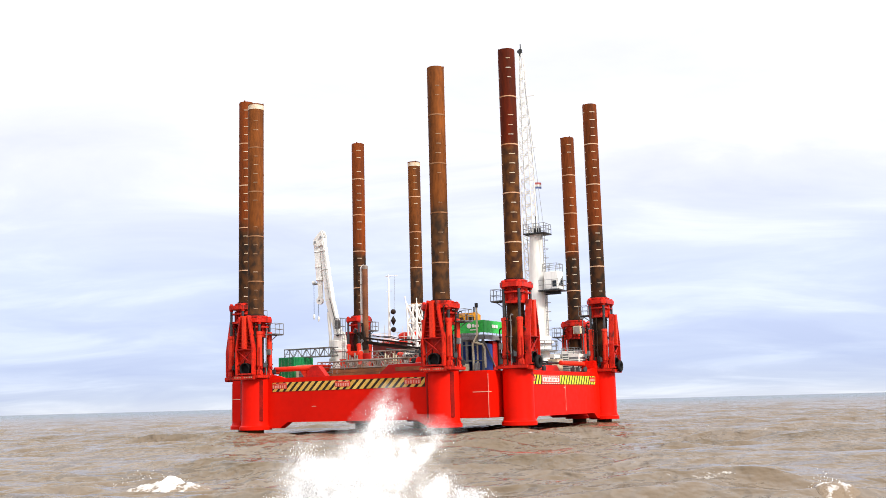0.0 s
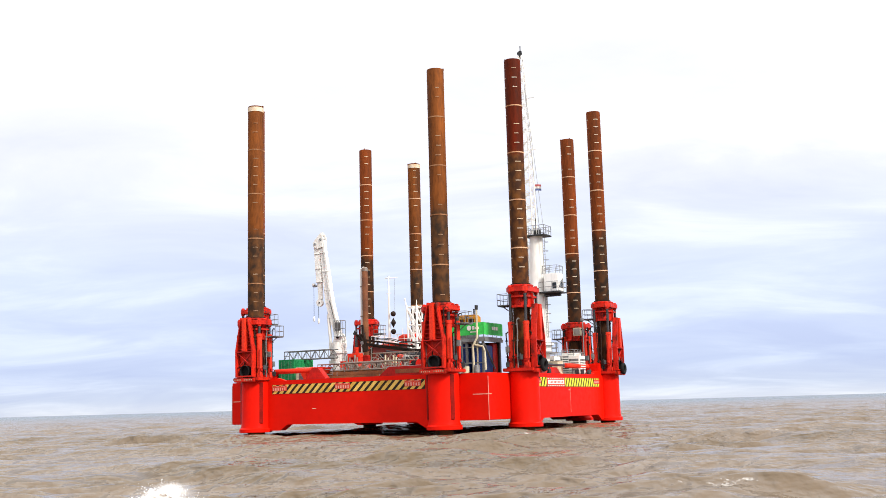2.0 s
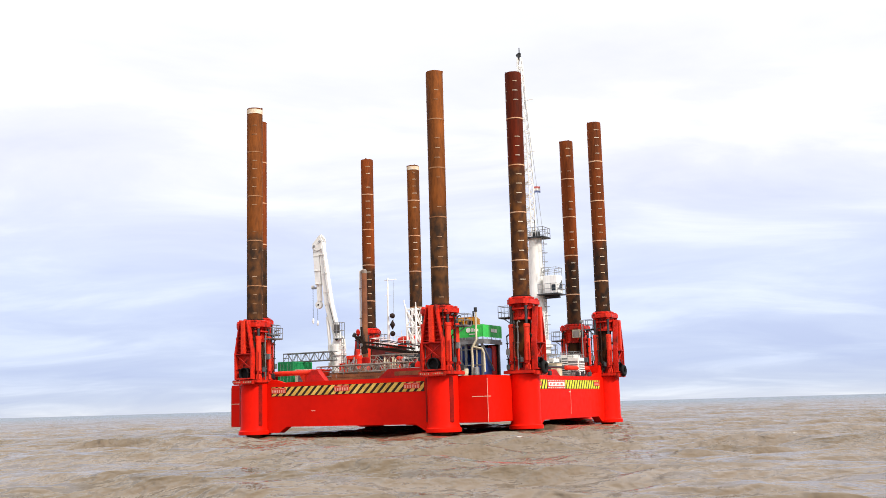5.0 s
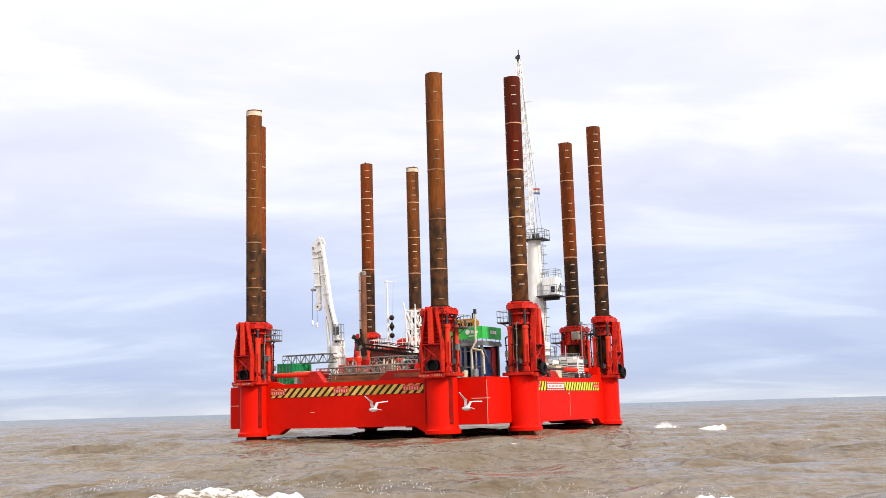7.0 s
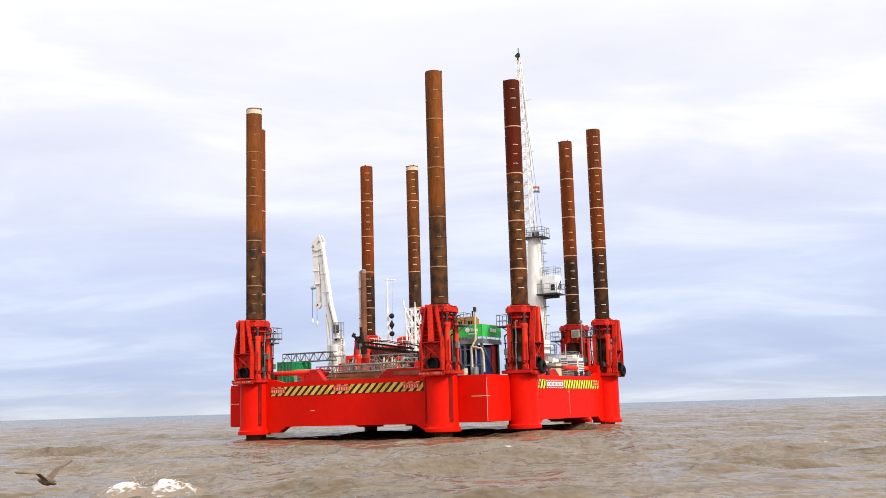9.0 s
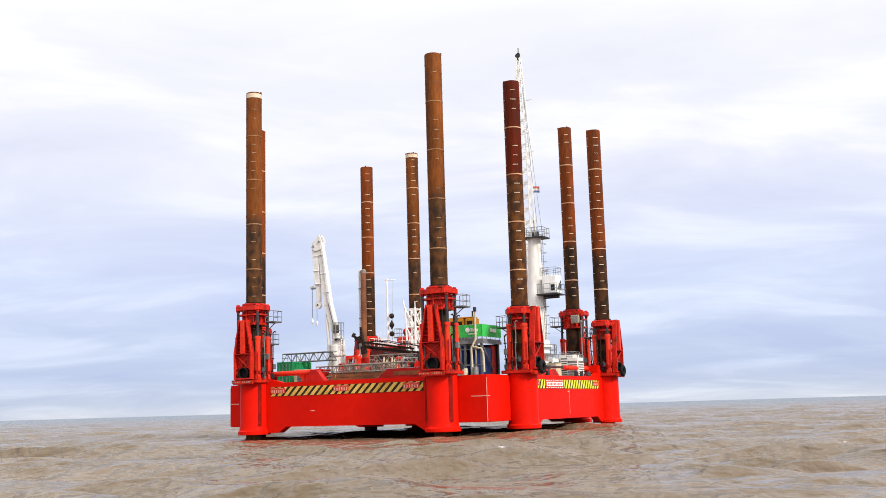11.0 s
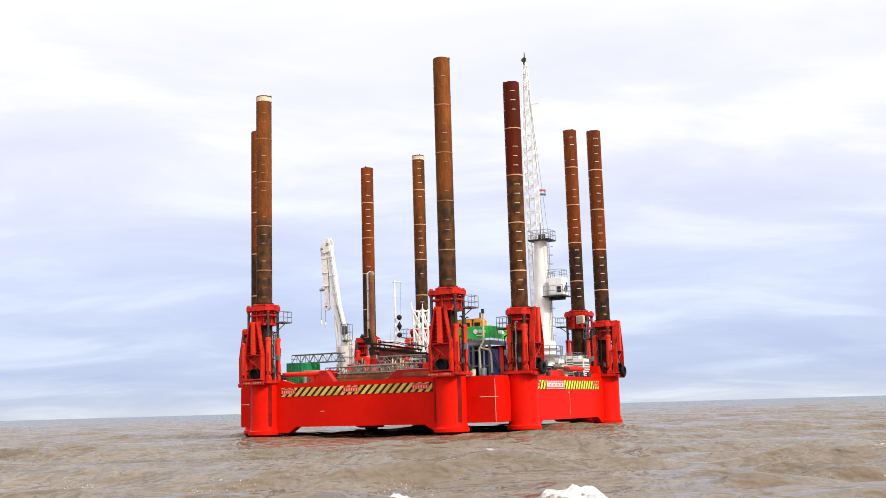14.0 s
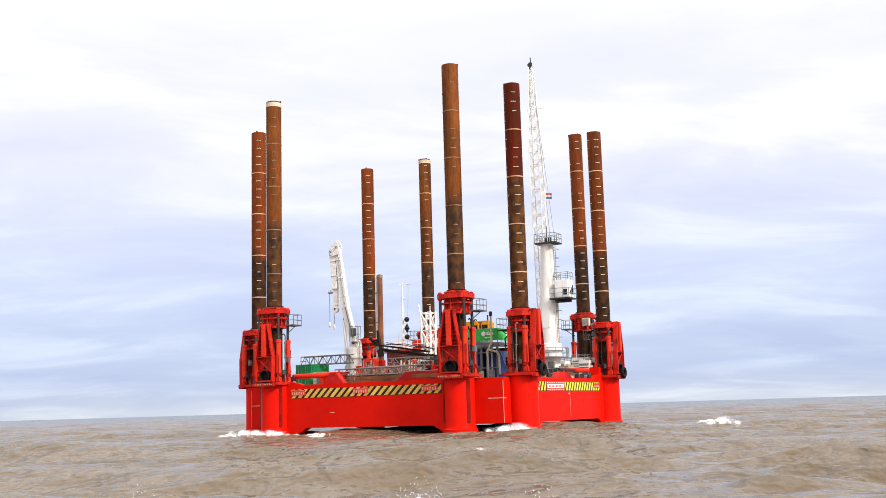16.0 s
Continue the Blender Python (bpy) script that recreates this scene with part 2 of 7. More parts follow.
def torus(bm, c, R, r, axis="z", seg=24, sub=10):
    rings = []
    for i in range(seg):
        a = 2 * math.pi * i / seg
        ring = []
        for j in range(sub):
            t = 2 * math.pi * j / sub
            p = ((R + r * math.cos(t)) * math.cos(a), (R + r * math.cos(t)) * math.sin(a), r * math.sin(t))
            p = {"z": p, "x": (p[2], p[0], p[1]), "y": (p[0], p[2], p[1])}[axis]
            ring.append(bm.verts.new(Vector(c) + Vector(p)))
        rings.append(ring)
    f = []
    for i in range(seg):
        a, b = rings[i], rings[(i + 1) % seg]
        for j in range(sub):
            f.append(bm.faces.new((a[j], b[j], b[(j + 1) % sub], a[(j + 1) % sub])))
    bmesh.ops.recalc_face_normals(bm, faces=f)


def mesh(name, bm, mat, smooth=False):
    me = bpy.data.meshes.new(name)
    bmesh.ops.recalc_face_normals(bm, faces=bm.faces[:])
    bm.to_mesh(me)
    bm.free()
    me.materials.append(mat)
    if smooth:
        for p in me.polygons:
            p.use_smooth = True
        me.set_sharp_from_angle(angle=radians(35))
    return me


def part(name, bm, mat, parent, label="", at=(0, 0, 0), rz=0.0, smooth=False):
    """Links a bmesh, or a mesh that is already made, as one object under a thing or a part."""
    me = bm if isinstance(bm, bpy.types.Mesh) else mesh(name, bm, mat, smooth)
    ob = new(name, me)
    ob.parent = parent
    ob.matrix_basis = Matrix.Translation(at) @ Matrix.Rotation(rz, 4, "Z")
    return tagged(ob, label)


def shape(fn, *args, **kw):
    bm = bmesh.new()
    fn(bm, *args, **kw)
    return bm


def thing(name, label, category, m=None, group="", kind=""):
    ob = new(name)
    if m is not None:
        ob.matrix_basis = m
    return tagged(ob, label, category, group, kind)


# ---- how the platform stands: its axes are turned against the shore ----
TURN = -29.15
HOME = {1: Vector((-0.524, 125.582)), 2: Vector((-1.333, 124.657))}
AXIS = Vector((math.cos(radians(90 + TURN)), math.sin(radians(90 + TURN))))
# seconds, metres slid along the axis, degrees of turn, metres sideways
SLIDE = {
    1: [(0, -3.42, 0, 0), (12.6, -3.42, 0, 0), (13.0, -2.95, 0, 0), (13.5, -2.32, 0, 0), (14.0, -1.72, 0, 0), (14.5, -1.1, 0, 0), (15.0, -0.65, 0, 0), (15.5, -0.27, 0, 0), (16.0, 0, 0, 0)],
    2: [(0, -3.3, 0.6, 0.7), (0.5, -2.5, 0.58, 0.53), (1.0, -1.7, 0.56, 0.36), (1.5, -1.2, 0.54, 0.26), (2.0, -0.62, 0.5, 0.15), (2.5, -0.2, 0.48, 0.08), (3.0, -0.05, 0.46, 0.04), (3.5, 0.08, 0.44, 0.02), (4.0, 0.12, 0.42, 0), (6.5, 0.1, 0.26, 0), (9.0, 0, 0.12, 0), (11.5, 0, 0.04, 0), (12.5, 0, 0, 0), (16, 0, 0, 0)],
}
# seconds, metres by which the legs of each set stand above their lowest place
LIFT = {
    1: [(0, 0), (9.2, 0), (9.6, 0.25), (10.3, 1.0), (10.9, 1.75), (11.3, 1.98), (12.5, 1.98), (16, 1.9)],
    2: [(0, 2.0), (3.5, 2.0), (3.7, 1.85), (4.0, 1.4), (4.6, 1.1), (6.5, 0.8), (7.0, 0.72), (7.5, 0.6), (8.0, 0.32), (8.5, 0.15), (9.2, 0.12), (11.5, 0), (16, 0)],
}


# seconds, metres by which the hull rides up on its legs
HEAVE = [(0, 0.05), (0.5, 0.03), (1, 0.00), (1.5, 0.00), (2, -0.03), (2.5, -0.11), (3, -0.11), (3.5, -0.20), (4, -0.20), (6.5, -0.17), (7, -0.13), (7.5, -0.09), (8, 0.03), (8.5, 0.05), (13, 0.05), (13.5, 0.02), (14, -0.02), (15, -0.07), (15.5, -0.10), (16, -0.16)]


def placed(which, slide, turn, side, rise):
    c = HOME[which] + AXIS * slide + Vector((AXIS.y, -AXIS.x)) * side
    return pose(c.x, c.y, rise, 0, 0, TURN + turn)


def ride(which):
    """Rows of the hull (1) or of the sliding frame (2): its slide along the axis and its rise together."""
    times = sorted({float(r[0]) for r in SLIDE[which]} | {float(r[0]) for r in HEAVE})
    rows = []
    for t in times:
        s, r, w = (float(np.interp(t, [q[0] for q in SLIDE[which]], [q[i] for q in SLIDE[which]])) for i in (1, 2, 3))
        rows.append((t, placed(which, s, r, w, float(np.interp(t, *zip(*HEAVE))))))
    return rows


DECK_THINGS = []  # stand on the main hull and ride with it

# ---- the sea: one sheet to the horizon ----
WAVES = []
rng = np.random.RandomState(7)
for k in range(40):
    length = 5.5 * (4.6 ** rng.rand())
    head = radians(-96 + rng.normal() * 17)
    amp = 0.0050 * length ** 0.92 * (0.6 + 0.8 * rng.rand())
    WAVES.append((2 * math.pi / length, math.cos(head), math.sin(head), amp, rng.rand() * 6.283))
for k in range(76):
    length = 1.3 * (4.3 ** rng.rand())
    head = radians(-95 + rng.normal() * 20)
    WAVES.append((2 * math.pi / length, math.cos(head), math.sin(head), 0.0057 * length * (0.6 + 0.8 * rng.rand()), rng.rand() * 6.283))


def tide(t):
    """The water's level: the swell lifts and drops it a little."""
    return float(np.interp(t, (0, 2, 4, 6, 8, 10, 12, 14, 16), (-0.16, 0.0, 0.07, -0.06, -0.12, -0.04, 0.12, 0.20, 0.42)))


def drift(t):
    """Where the sheet of waves has moved to."""
    return 3.0 - 0.3 * t, 17.0 - 2.2 * t


def sea_height(x, y):
    """Height, sideways shift and steepness of the waves at places of the sheet; short waves die out with distance."""
    h, dx, dy, steep = np.zeros_like(x), np.zeros_like(x), np.zeros_like(x), np.zeros_like(x)
    far = np.hypot(x, y + 8)
    # gusts: patches of rougher and calmer water
    gust = 1.0 + 0.45 * np.sin(0.11 * x + 0.05 * y + 1.0) * np.sin(0.07 * y - 0.03 * x) + 0.25 * np.sin(0.31 * x - 0.17 * y)
    for k, cx, cy, a, ph in WAVES:
        short = k > 1.12
        w = np.clip(1.3 - far * k / 560.0, 0, 1) * gust if short else 1.0
        p = k * (cx * x + cy * y) + ph + 0.9 * np.sin(0.17 * k * (cy * x - cx * y) + 2 * ph)
        h += w * a * np.cos(p)
        q = 0.75
        dx -= w * q * a * cx * np.sin(p)
        dy -= w * q * a * cy * np.sin(p)
        if not short:
            steep += k * a * np.cos(p)
    return h, dx, dy, steep


def water_material():
    m = bpy.data.materials.new("silty_sea_water")
    m.use_nodes = True
    n, l = m.node_tree.nodes, m.node_tree.links
    b = n["Principled BSDF"]
    b.inputs["IOR"].default_value = 1.33
    b.inputs["Specular IOR Level"].default_value = 0.5
    tc = n.new("ShaderNodeTexCoord")
    mp = n.new("ShaderNodeMapping")
    mp.inputs["Scale"].default_value = (0.8, 0.7, 1.0)
    l.new(tc.outputs["Object"], mp.inputs[0])
    n1 = n.new("ShaderNodeTexNoise")
    n1.inputs["Scale"].default_value, n1.inputs["Detail"].default_value, n1.inputs["Roughness"].default_value = 1.8, 2.5, 0.5
    l.new(mp.outputs[0], n1.inputs["Vector"])
    # sediment and thin foam in long streaks; ripple light and dark painted in
    mp2 = n.new("ShaderNodeMapping")
    mp2.inputs["Scale"].default_value = (0.16, 1.0, 1.0)
    l.new(tc.outputs["Object"], mp2.inputs[0])
    n2 = n.new("ShaderNodeTexNoise")
    n2.inputs["Scale"].default_value, n2.inputs["Detail"].default_value, n2.inputs["Roughness"].default_value = 0.22, 8, 0.68
    l.new(mp2.outputs[0], n2.inputs["Vector"])
    silt_and_ripple = n.new("ShaderNodeValToRGB")
    ramp(silt_and_ripple, [(0.34, (0.096, 0.066, 0.034)), (0.5, (0.132, 0.095, 0.060)), (0.66, (0.162, 0.124, 0.090))])
    l.new(n2.outputs[0], silt_and_ripple.inputs[0])
    # foam: streaks of bubbles on the steep crests
    at = n.new("ShaderNodeAttribute")
    at.attribute_name = "crest"
    n3 = n.new("ShaderNodeTexNoise")
    n3.inputs["Scale"].default_value, n3.inputs["Detail"].default_value, n3.inputs["Roughness"].default_value = 1.4, 8, 0.7
    l.new(mp.outputs[0], n3.inputs["Vector"])
    ad = n.new("ShaderNodeMath")
    ad.operation = "MULTIPLY_ADD"
    ad.inputs[1].default_value = 1.0
    l.new(at.outputs["Fac"], ad.inputs[0])
    l.new(n3.outputs[0], ad.inputs[2])
    fm = n.new("ShaderNodeMapRange")
    fm.inputs[1].default_value, fm.inputs[2].default_value = 0.98, 1.09
    l.new(ad.outputs[0], fm.inputs[0])
    mx = n.new("ShaderNodeMix")
    mx.data_type = "RGBA"
    l.new(fm.outputs[0], mx.inputs[0])
    l.new(silt_and_ripple.outputs[0], mx.inputs[6])
    mx.inputs[7].default_value = (0.78, 0.76, 0.72, 1)
    # far out the water is deeper and greener
    sp = n.new("ShaderNodeSeparateXYZ")
    l.new(tc.outputs["Object"], sp.inputs[0])
    fr = n.new("ShaderNodeMapRange")
    fr.inputs[1].default_value, fr.inputs[2].default_value, fr.inputs[4].default_value = 260, 1000, 0.85
    l.new(sp.outputs[1], fr.inputs[0])
    deep = n.new("ShaderNodeMix")
    deep.data_type = "RGBA"
    l.new(fr.outputs[0], deep.inputs[0])
    l.new(mx.outputs[2], deep.inputs[6])
    deep.inputs[7].default_value = (0.035, 0.062, 0.055, 1)
    l.new(deep.outputs[2], b.inputs["Base Color"])
    ro = n.new("ShaderNodeMapRange")
    ro.inputs[3].default_value, ro.inputs[4].default_value = 0.18, 0.9
    l.new(fm.outputs[0], ro.inputs[0])
    l.new(ro.outputs[0], b.inputs["Roughness"])
    bp = n.new("ShaderNodeBump")
    bp.inputs["Strength"].default_value, bp.inputs["Distance"].default_value = 1.0, 0.21
    l.new(n1.outputs[0], bp.inputs["Height"])
    # short wind ripples, drawn out along the crests
    mp3 = n.new("ShaderNodeMapping")
    mp3.inputs["Scale"].default_value = (0.85, 0.8, 1.0)
    mp3.inputs["Rotation"].default_value = (0, 0, 0.12)
    l.new(tc.outputs["Object"], mp3.inputs[0])
    n4 = n.new("ShaderNodeTexNoise")
    n4.inputs["Scale"].default_value, n4.inputs["Detail"].default_value, n4.inputs["Roughness"].default_value = 0.7, 2.5, 0.5
    l.new(mp3.outputs[0], n4.inputs["Vector"])
    bp2 = n.new("ShaderNodeBump")
    bp2.inputs["Strength"].default_value, bp2.inputs["Distance"].default_value = 1.0, 0.75
    l.new(n4.outputs[0], bp2.inputs["Height"])
    l.new(bp2.outputs[0], bp.inputs["Normal"])
    l.new(bp.outputs[0], b.inputs["Normal"])
    return m


WATER = water_material()


def make_sea():
    """A fan of rows and columns round a point behind the camera, fine where the camera looks, coarse elsewhere."""
    rr = np.concatenate([[0.001, 6.0, 14.0, 24.0], 34.0 * 1.0047 ** np.arange(0, 1100)])
    rr = rr[rr < 4800]
    ang = np.concatenate([np.linspace(-29, 29, 420), np.linspace(31, 329, 60)])
    ang = np.radians(90 - ang)
    R, A = np.meshgrid(rr, ang, indexing="ij")
    x, y = R * np.cos(A), R * np.sin(A) - 26.0
    h, dx, dy, st = sea_height(x, y)
    fade = np.clip(1.0 / (1.0 + (R / 520.0) ** 2), 0.0, 1.0) * np.clip(1.2 - R / 1500.0, 0, 1) * np.clip((R - 3) / 8, 0, 1)
    co = np.stack([x + dx * fade, y + dy * fade, h * fade], -1).reshape(-1, 3)
    nr, na = R.shape
    i, j = np.meshgrid(np.arange(nr - 1), np.arange(na), indexing="ij")
    j2 = (j + 1) % na
    quads = np.stack([i * na + j, i * na + j2, (i + 1) * na + j2, (i + 1) * na + j], -1).reshape(-1, 4)
    me = bpy.data.meshes.new("sea")
    me.vertices.add(len(co))
    me.vertices.foreach_set("co", co.ravel())
    me.loops.add(quads.size)
    me.loops.foreach_set("vertex_index", quads.ravel().astype(np.int32))
    me.polygons.add(len(quads))
    me.polygons.foreach_set("loop_start", np.arange(0, quads.size, 4, dtype=np.int32))
    me.update(calc_edges=True)
    me.validate()
    at = me.attributes.new("crest", "FLOAT", "POINT")
    at.data.foreach_set("value", (np.clip(st, -0.3, 1.0)).ravel().astype(np.float32))
    me.polygons.foreach_set("use_smooth", np.ones(len(quads), dtype=bool))
    me.materials.append(WATER)
    me.flip_normals() if me.polygons[len(me.polygons) // 2].normal.z < 0 else None
    return tagged(new("water", me), "choppy silty brown sea reaching to the horizon", "sea", kind="structure")


sea = make_sea()

# ---- the walking platform: a square hull with four legs, and a frame with four more that slides along it ----
platform = thing("walking_jackup_platform", "red eight-legged walking jack-up platform standing in the sea", "jack-up platform", ride(1)[0][1])
slider = thing("sliding_leg_frame", "red side girders with four rusty legs sliding along the platform", "leg frame", ride(2)[0][1])

DECK = 6.0


def hull_shape(bm):
    # a slightly raked square box
    prism(bm, [(-15.95, 1.45), (15.95, 1.45), (15.95, DECK), (-15.95, DECK)], -16.1, 16.1)
    es = [e for e in bm.edges if abs(e.verts[0].co.y - e.verts[1].co.y) < 1e-4 or abs(e.verts[0].co.z - e.verts[1].co.z) < 1e-4]
    bmesh.ops.bevel(bm, geom=es, offset=0.05, segments=2, affect="EDGES")


hull = part("hull", shape(hull_shape), RED, platform)


# added sheet, unseen from below: keeps red deck bounce off the white cranes
part("deck_plating", shape(box, (0, 0, DECK + 0.006), (31.6, 31.8, 0.012)), BOUNCE_SHEET, platform, "worn brown-grey deck sheet, unseen, added to cut red bounce")


def side_girder(bm):
    # outline along the girder: haunches reach down to the columns
    prism(bm, [(-11.6, 0.78), (-8.5, 0.78), (-7.5, 1.40), (8.4, 1.40), (9.5, 0.78), (11.6, 0.78), (11.6, DECK + 0.03), (-11.6, DECK + 0.03)], -17.1, -16.16)


girder_mesh = mesh("girder", shape(side_girder), RED)
for rz in (0, 180):
    part("girder", girder_mesh, RED, platform, rz=radians(rz))
for rz in (90, 270):
    part("girder", girder_mesh, RED, slider, rz=radians(rz))

# --- one jack: column, bracket, cylinders and a leg; outward is -y ---
COL = mesh("column", shape(lathe, [(1.72, 0.62), (1.75, 0.66), (1.75, 0.98), (1.60, 1.10), (1.52, 1.5), (1.52, 6.08), (1.2, 6.1)], 40), RED, True)
LEG_R = 0.865


def top_plate_shape(bm):
    box(bm, (0, -0.1, 6.28), (3.4, 3.3, 0.34), bevel=0.05)
    box(bm, (0, -1.78, 6.18), (2.7, 0.44, 0.42), bevel=0.05)


def gusset_shape(bm):
    prism(bm, [(-0.22, 6.44), (0.22, 6.44), (0.1, 6.85), (-0.1, 6.85)], -0.04, 0.04, "x")


def hose_shape(bm, k):
    """A black hose that rises from the valves to the cylinders."""
    r = random.Random(9 + k)
    a = radians(-70 + 40 * k + r.uniform(-8, 8))
    q = r.uniform(1.2, 1.5)
    p0 = Vector((q * math.cos(a), q * math.sin(a), 6.45))
    p1 = p0 + Vector((r.uniform(-0.15, 0.15), r.uniform(-0.15, 0.15), r.uniform(0.8, 1.9)))
    p2 = p1 + Vector((r.uniform(-0.3, 0.3), r.uniform(-0.3, 0.3), r.uniform(0.1, 0.6)))
    rod(bm, p0, p1, 0.055, 6)
    rod(bm, p1, p2, 0.05, 6)


def valve_shape(bm):
    box(bm, (0, 0, 0), (0.42, 0.34, 0.5), bevel=0.04)
    rod(bm, (0.1, 0, 0.2), (0.1, 0, 0.42), 0.06, 8)


def bracket_shape(bm):
    # two tall tapering side plates with a web between them
    edge = [(-1.05, 6.5), (-1.05, 9.3), (-0.42, 12.8), (0.42, 12.8), (1.05, 9.3), (1.05, 6.5)]
    for s in (-1, 1):
        prism(bm, [(s * 1.16, 6.5), (s * 1.20, 9.3), (s * 0.52, 12.85), (s * 0.40, 12.85), (s * 1.05, 9.3), (s * 1.02, 6.5)], -2.0, -1.4)
    prism(bm, edge, -1.4, -1.32)
    prism(bm, [(-1.1, 6.5), (1.1, 6.5), (1.1, 6.65), (-1.1, 6.65)], -2.0, -1.3)


def rib_shape(bm, w):
    box(bm, (0, 0, 0), (w, 0.42, 0.07))


def brace_shape(bm):
    for s in (-1, 1):
        rod(bm, (s * 1.0, -1.8, 7.5), (-s * 1.0, -1.8, 9.1), 0.07, 6)
    box(bm, (0, -1.72, 9.2), (2.1, 0.5, 0.12))


def hole_shape(bm):
    lathe(bm, [(0.66, -0.46), (0.66, 0.0), (0.60, 0.02), (0.57, -0.02), (0.56, -0.42), (0.02, -0.44)], 24)
    bmesh.ops.rotate(bm, verts=bm.verts[:], cent=(0, 0, 0), matrix=Matrix.Rotation(radians(90), 3, "X"))


def cylinder_shape(bm):
    lathe(bm, [(0.30, 6.5), (0.30, 6.95), (0.22, 7.0), (0.20, 7.1), (0.20, 7.35), (0.29, 7.4), (0.29, 10.75), (0.33, 10.78), (0.33, 11.05), (0.24, 11.1)], 16)


def collar_shape(bm):
    lathe(bm, [(1.0, 10.5), (1.24, 10.52), (1.24, 10.68), (1.08, 10.72), (1.08, 11.5), (1.18, 11.56), (1.18, 11.7), (1.08, 11.76), (1.08, 12.08), (1.36, 12.17), (1.36, 12.5), (1.26, 12.54), (1.26, 12.66), (1.3, 12.7), (1.3, 12.82), (1.18, 12.87), (0.95, 12.87)], 32)


def collar_flange_shape(bm):
    # two stiff plates that tie the collar to the heads of the four rods
    for z, w, d, h in ((12.34, 3.5, 2.45, 0.46), (11.62, 3.0, 2.1, 0.16), (10.62, 2.9, 2.1, 0.22)):
        c = 0.45
        a, b = w / 2, d / 2
        prism(bm, [(-a + c, -b), (a - c, -b), (a, -b + c), (a, b - c), (a - c, b), (-a + c, b), (-a, b - c), (-a, -b + c)], z - h / 2, z + h / 2, "z")
    bmesh.ops.translate(bm, verts=bm.verts[:], vec=(0, -0.2, 0))


def lug_shape(bm):
    lathe(bm, [(0.16, 11.9), (0.2, 11.95), (0.2, 12.05), (0.26, 12.1), (0.26, 12.6), (0.2, 12.64), (0.2, 12.74), (0.1, 12.8)], 14)


def lug_arm_shape(bm):
    box(bm, (0, 0, 12.36), (0.8, 0.34, 0.36), 0, 0.05)


def collar_rib_shape(bm):
    box(bm, (1.17, 0, 11.3), (0.3, 0.05, 1.4))


def leg_shape(bm):
    lathe(bm, [(0.8, -9.0), (LEG_R, -8.8), (LEG_R, 36.62), (0.84, 36.7), (0.8, 36.7), (0.8, 36.3)], 36)
    for a, h in ((0.4, 0.12), (2.4, 0.06)):
        box(bm, (0.8 * math.cos(a), 0.8 * math.sin(a), 36.7), (0.14, 0.14, h * 2))


def arc_band(bm, z, a0, a1, h, r, seg):
    pts = [(math.cos(a0 + (a1 - a0) * i / seg), math.sin(a0 + (a1 - a0) * i / seg)) for i in range(seg + 1)]
    ins, outs = r - 0.01, r + 0.022
    vs = [[bm.verts.new((c * q, s * q, zz)) for q, zz in ((outs, z - h / 2), (outs, z + h / 2), (ins, z + h / 2), (ins, z - h / 2))] for c, s in pts]
    for p, q in zip(vs, vs[1:]):
        for k in range(4):
            bm.faces.new((p[k], q[k], q[(k + 1) % 4], p[(k + 1) % 4]))
    if a1 - a0 < 6.2:
        bm.faces.new(vs[0])
        bm.faces.new(vs[-1][::-1])


def ring_shape(bm, z):
    arc_band(bm, z, 0, 2 * math.pi, 0.115, LEG_R, 32)


def mark_shape(bm, w, h):
    arc_band(bm, 0.0, -w, w, h, LEG_R, 5)


M_MARKS = []
M_DULL = []
for w, h in ((0.26, 0.05), (0.32, 0.06), (0.36, 0.065), (0.30, 0.075)):
    M_MARKS.append(mesh("metre_mark", shape(mark_shape, w, h), WHITE_MARK))
    M_DULL.append(mesh("metre_mark", shape(mark_shape, w * 0.9, h * 0.9), DULL_MARK))


def top_band_shape(bm):
    arc_band(bm, 36.3, 0, 2 * math.pi, 0.5, LEG_R, 32)


def access_platform_shape(bm):
    """A small grating with a railing on the side of the collar."""
    box(bm, (2.05, 0.9, 10.85), (1.2, 1.5, 0.08))
    for k in range(6):
        box(bm, (1.52 + k * 0.21, 0.9, 10.78), (0.03, 1.5, 0.1))
    for x, y in ((1.48, 0.18), (2.62, 0.18), (2.62, 0.9), (2.62, 1.62), (1.48, 1.62)):
        rod(bm, (x, y, 10.8), (x, y, 12.0), 0.03, 6)
    for z in (11.4, 12.0):
        for a, b in (((1.48, 0.18), (2.62, 0.18)), ((2.62, 0.18), (2.62, 1.62)), ((2.62, 1.62), (1.48, 1.62))):
            rod(bm, (*a, z), (*b, z), 0.03, 6)
    rod(bm, (1.4, 0.9, 10.1), (2.4, 0.9, 10.8), 0.05, 6)


def ladder_shape(bm, z0, z1, x, y):
    for s in (-0.2, 0.2):
        rod(bm, (x, y + s, z0), (x, y + s, z1), 0.025, 6)
    k = z0 + 0.15
    while k < z1:
        rod(bm, (x, y - 0.2, k), (x, y + 0.2, k), 0.018, 5)
        k += 0.3


# dark strips up both sides of a column: the recess shade there, painted
EDGE_SHADE = material("dark_red_column_shade", (0.36, 0.008, 0.004), 0.6, second=(0.17, 0.008, 0.005), scale=0.9, amount=0.5, spec=0.1)
M_SHADE_STRIPS = [mesh("guide_strip", shape(box, (1.36 * sx, -0.74, 3.75), (0.40, 0.16, 4.3), 0.62 * sx, 0.03), EDGE_SHADE) for sx in (-1, 1)]
M_PLATE = mesh("jack_base", shape(top_plate_shape), JACK_RED)
M_BRACKET = mesh("jack_bracket", shape(bracket_shape), JACK_RED)
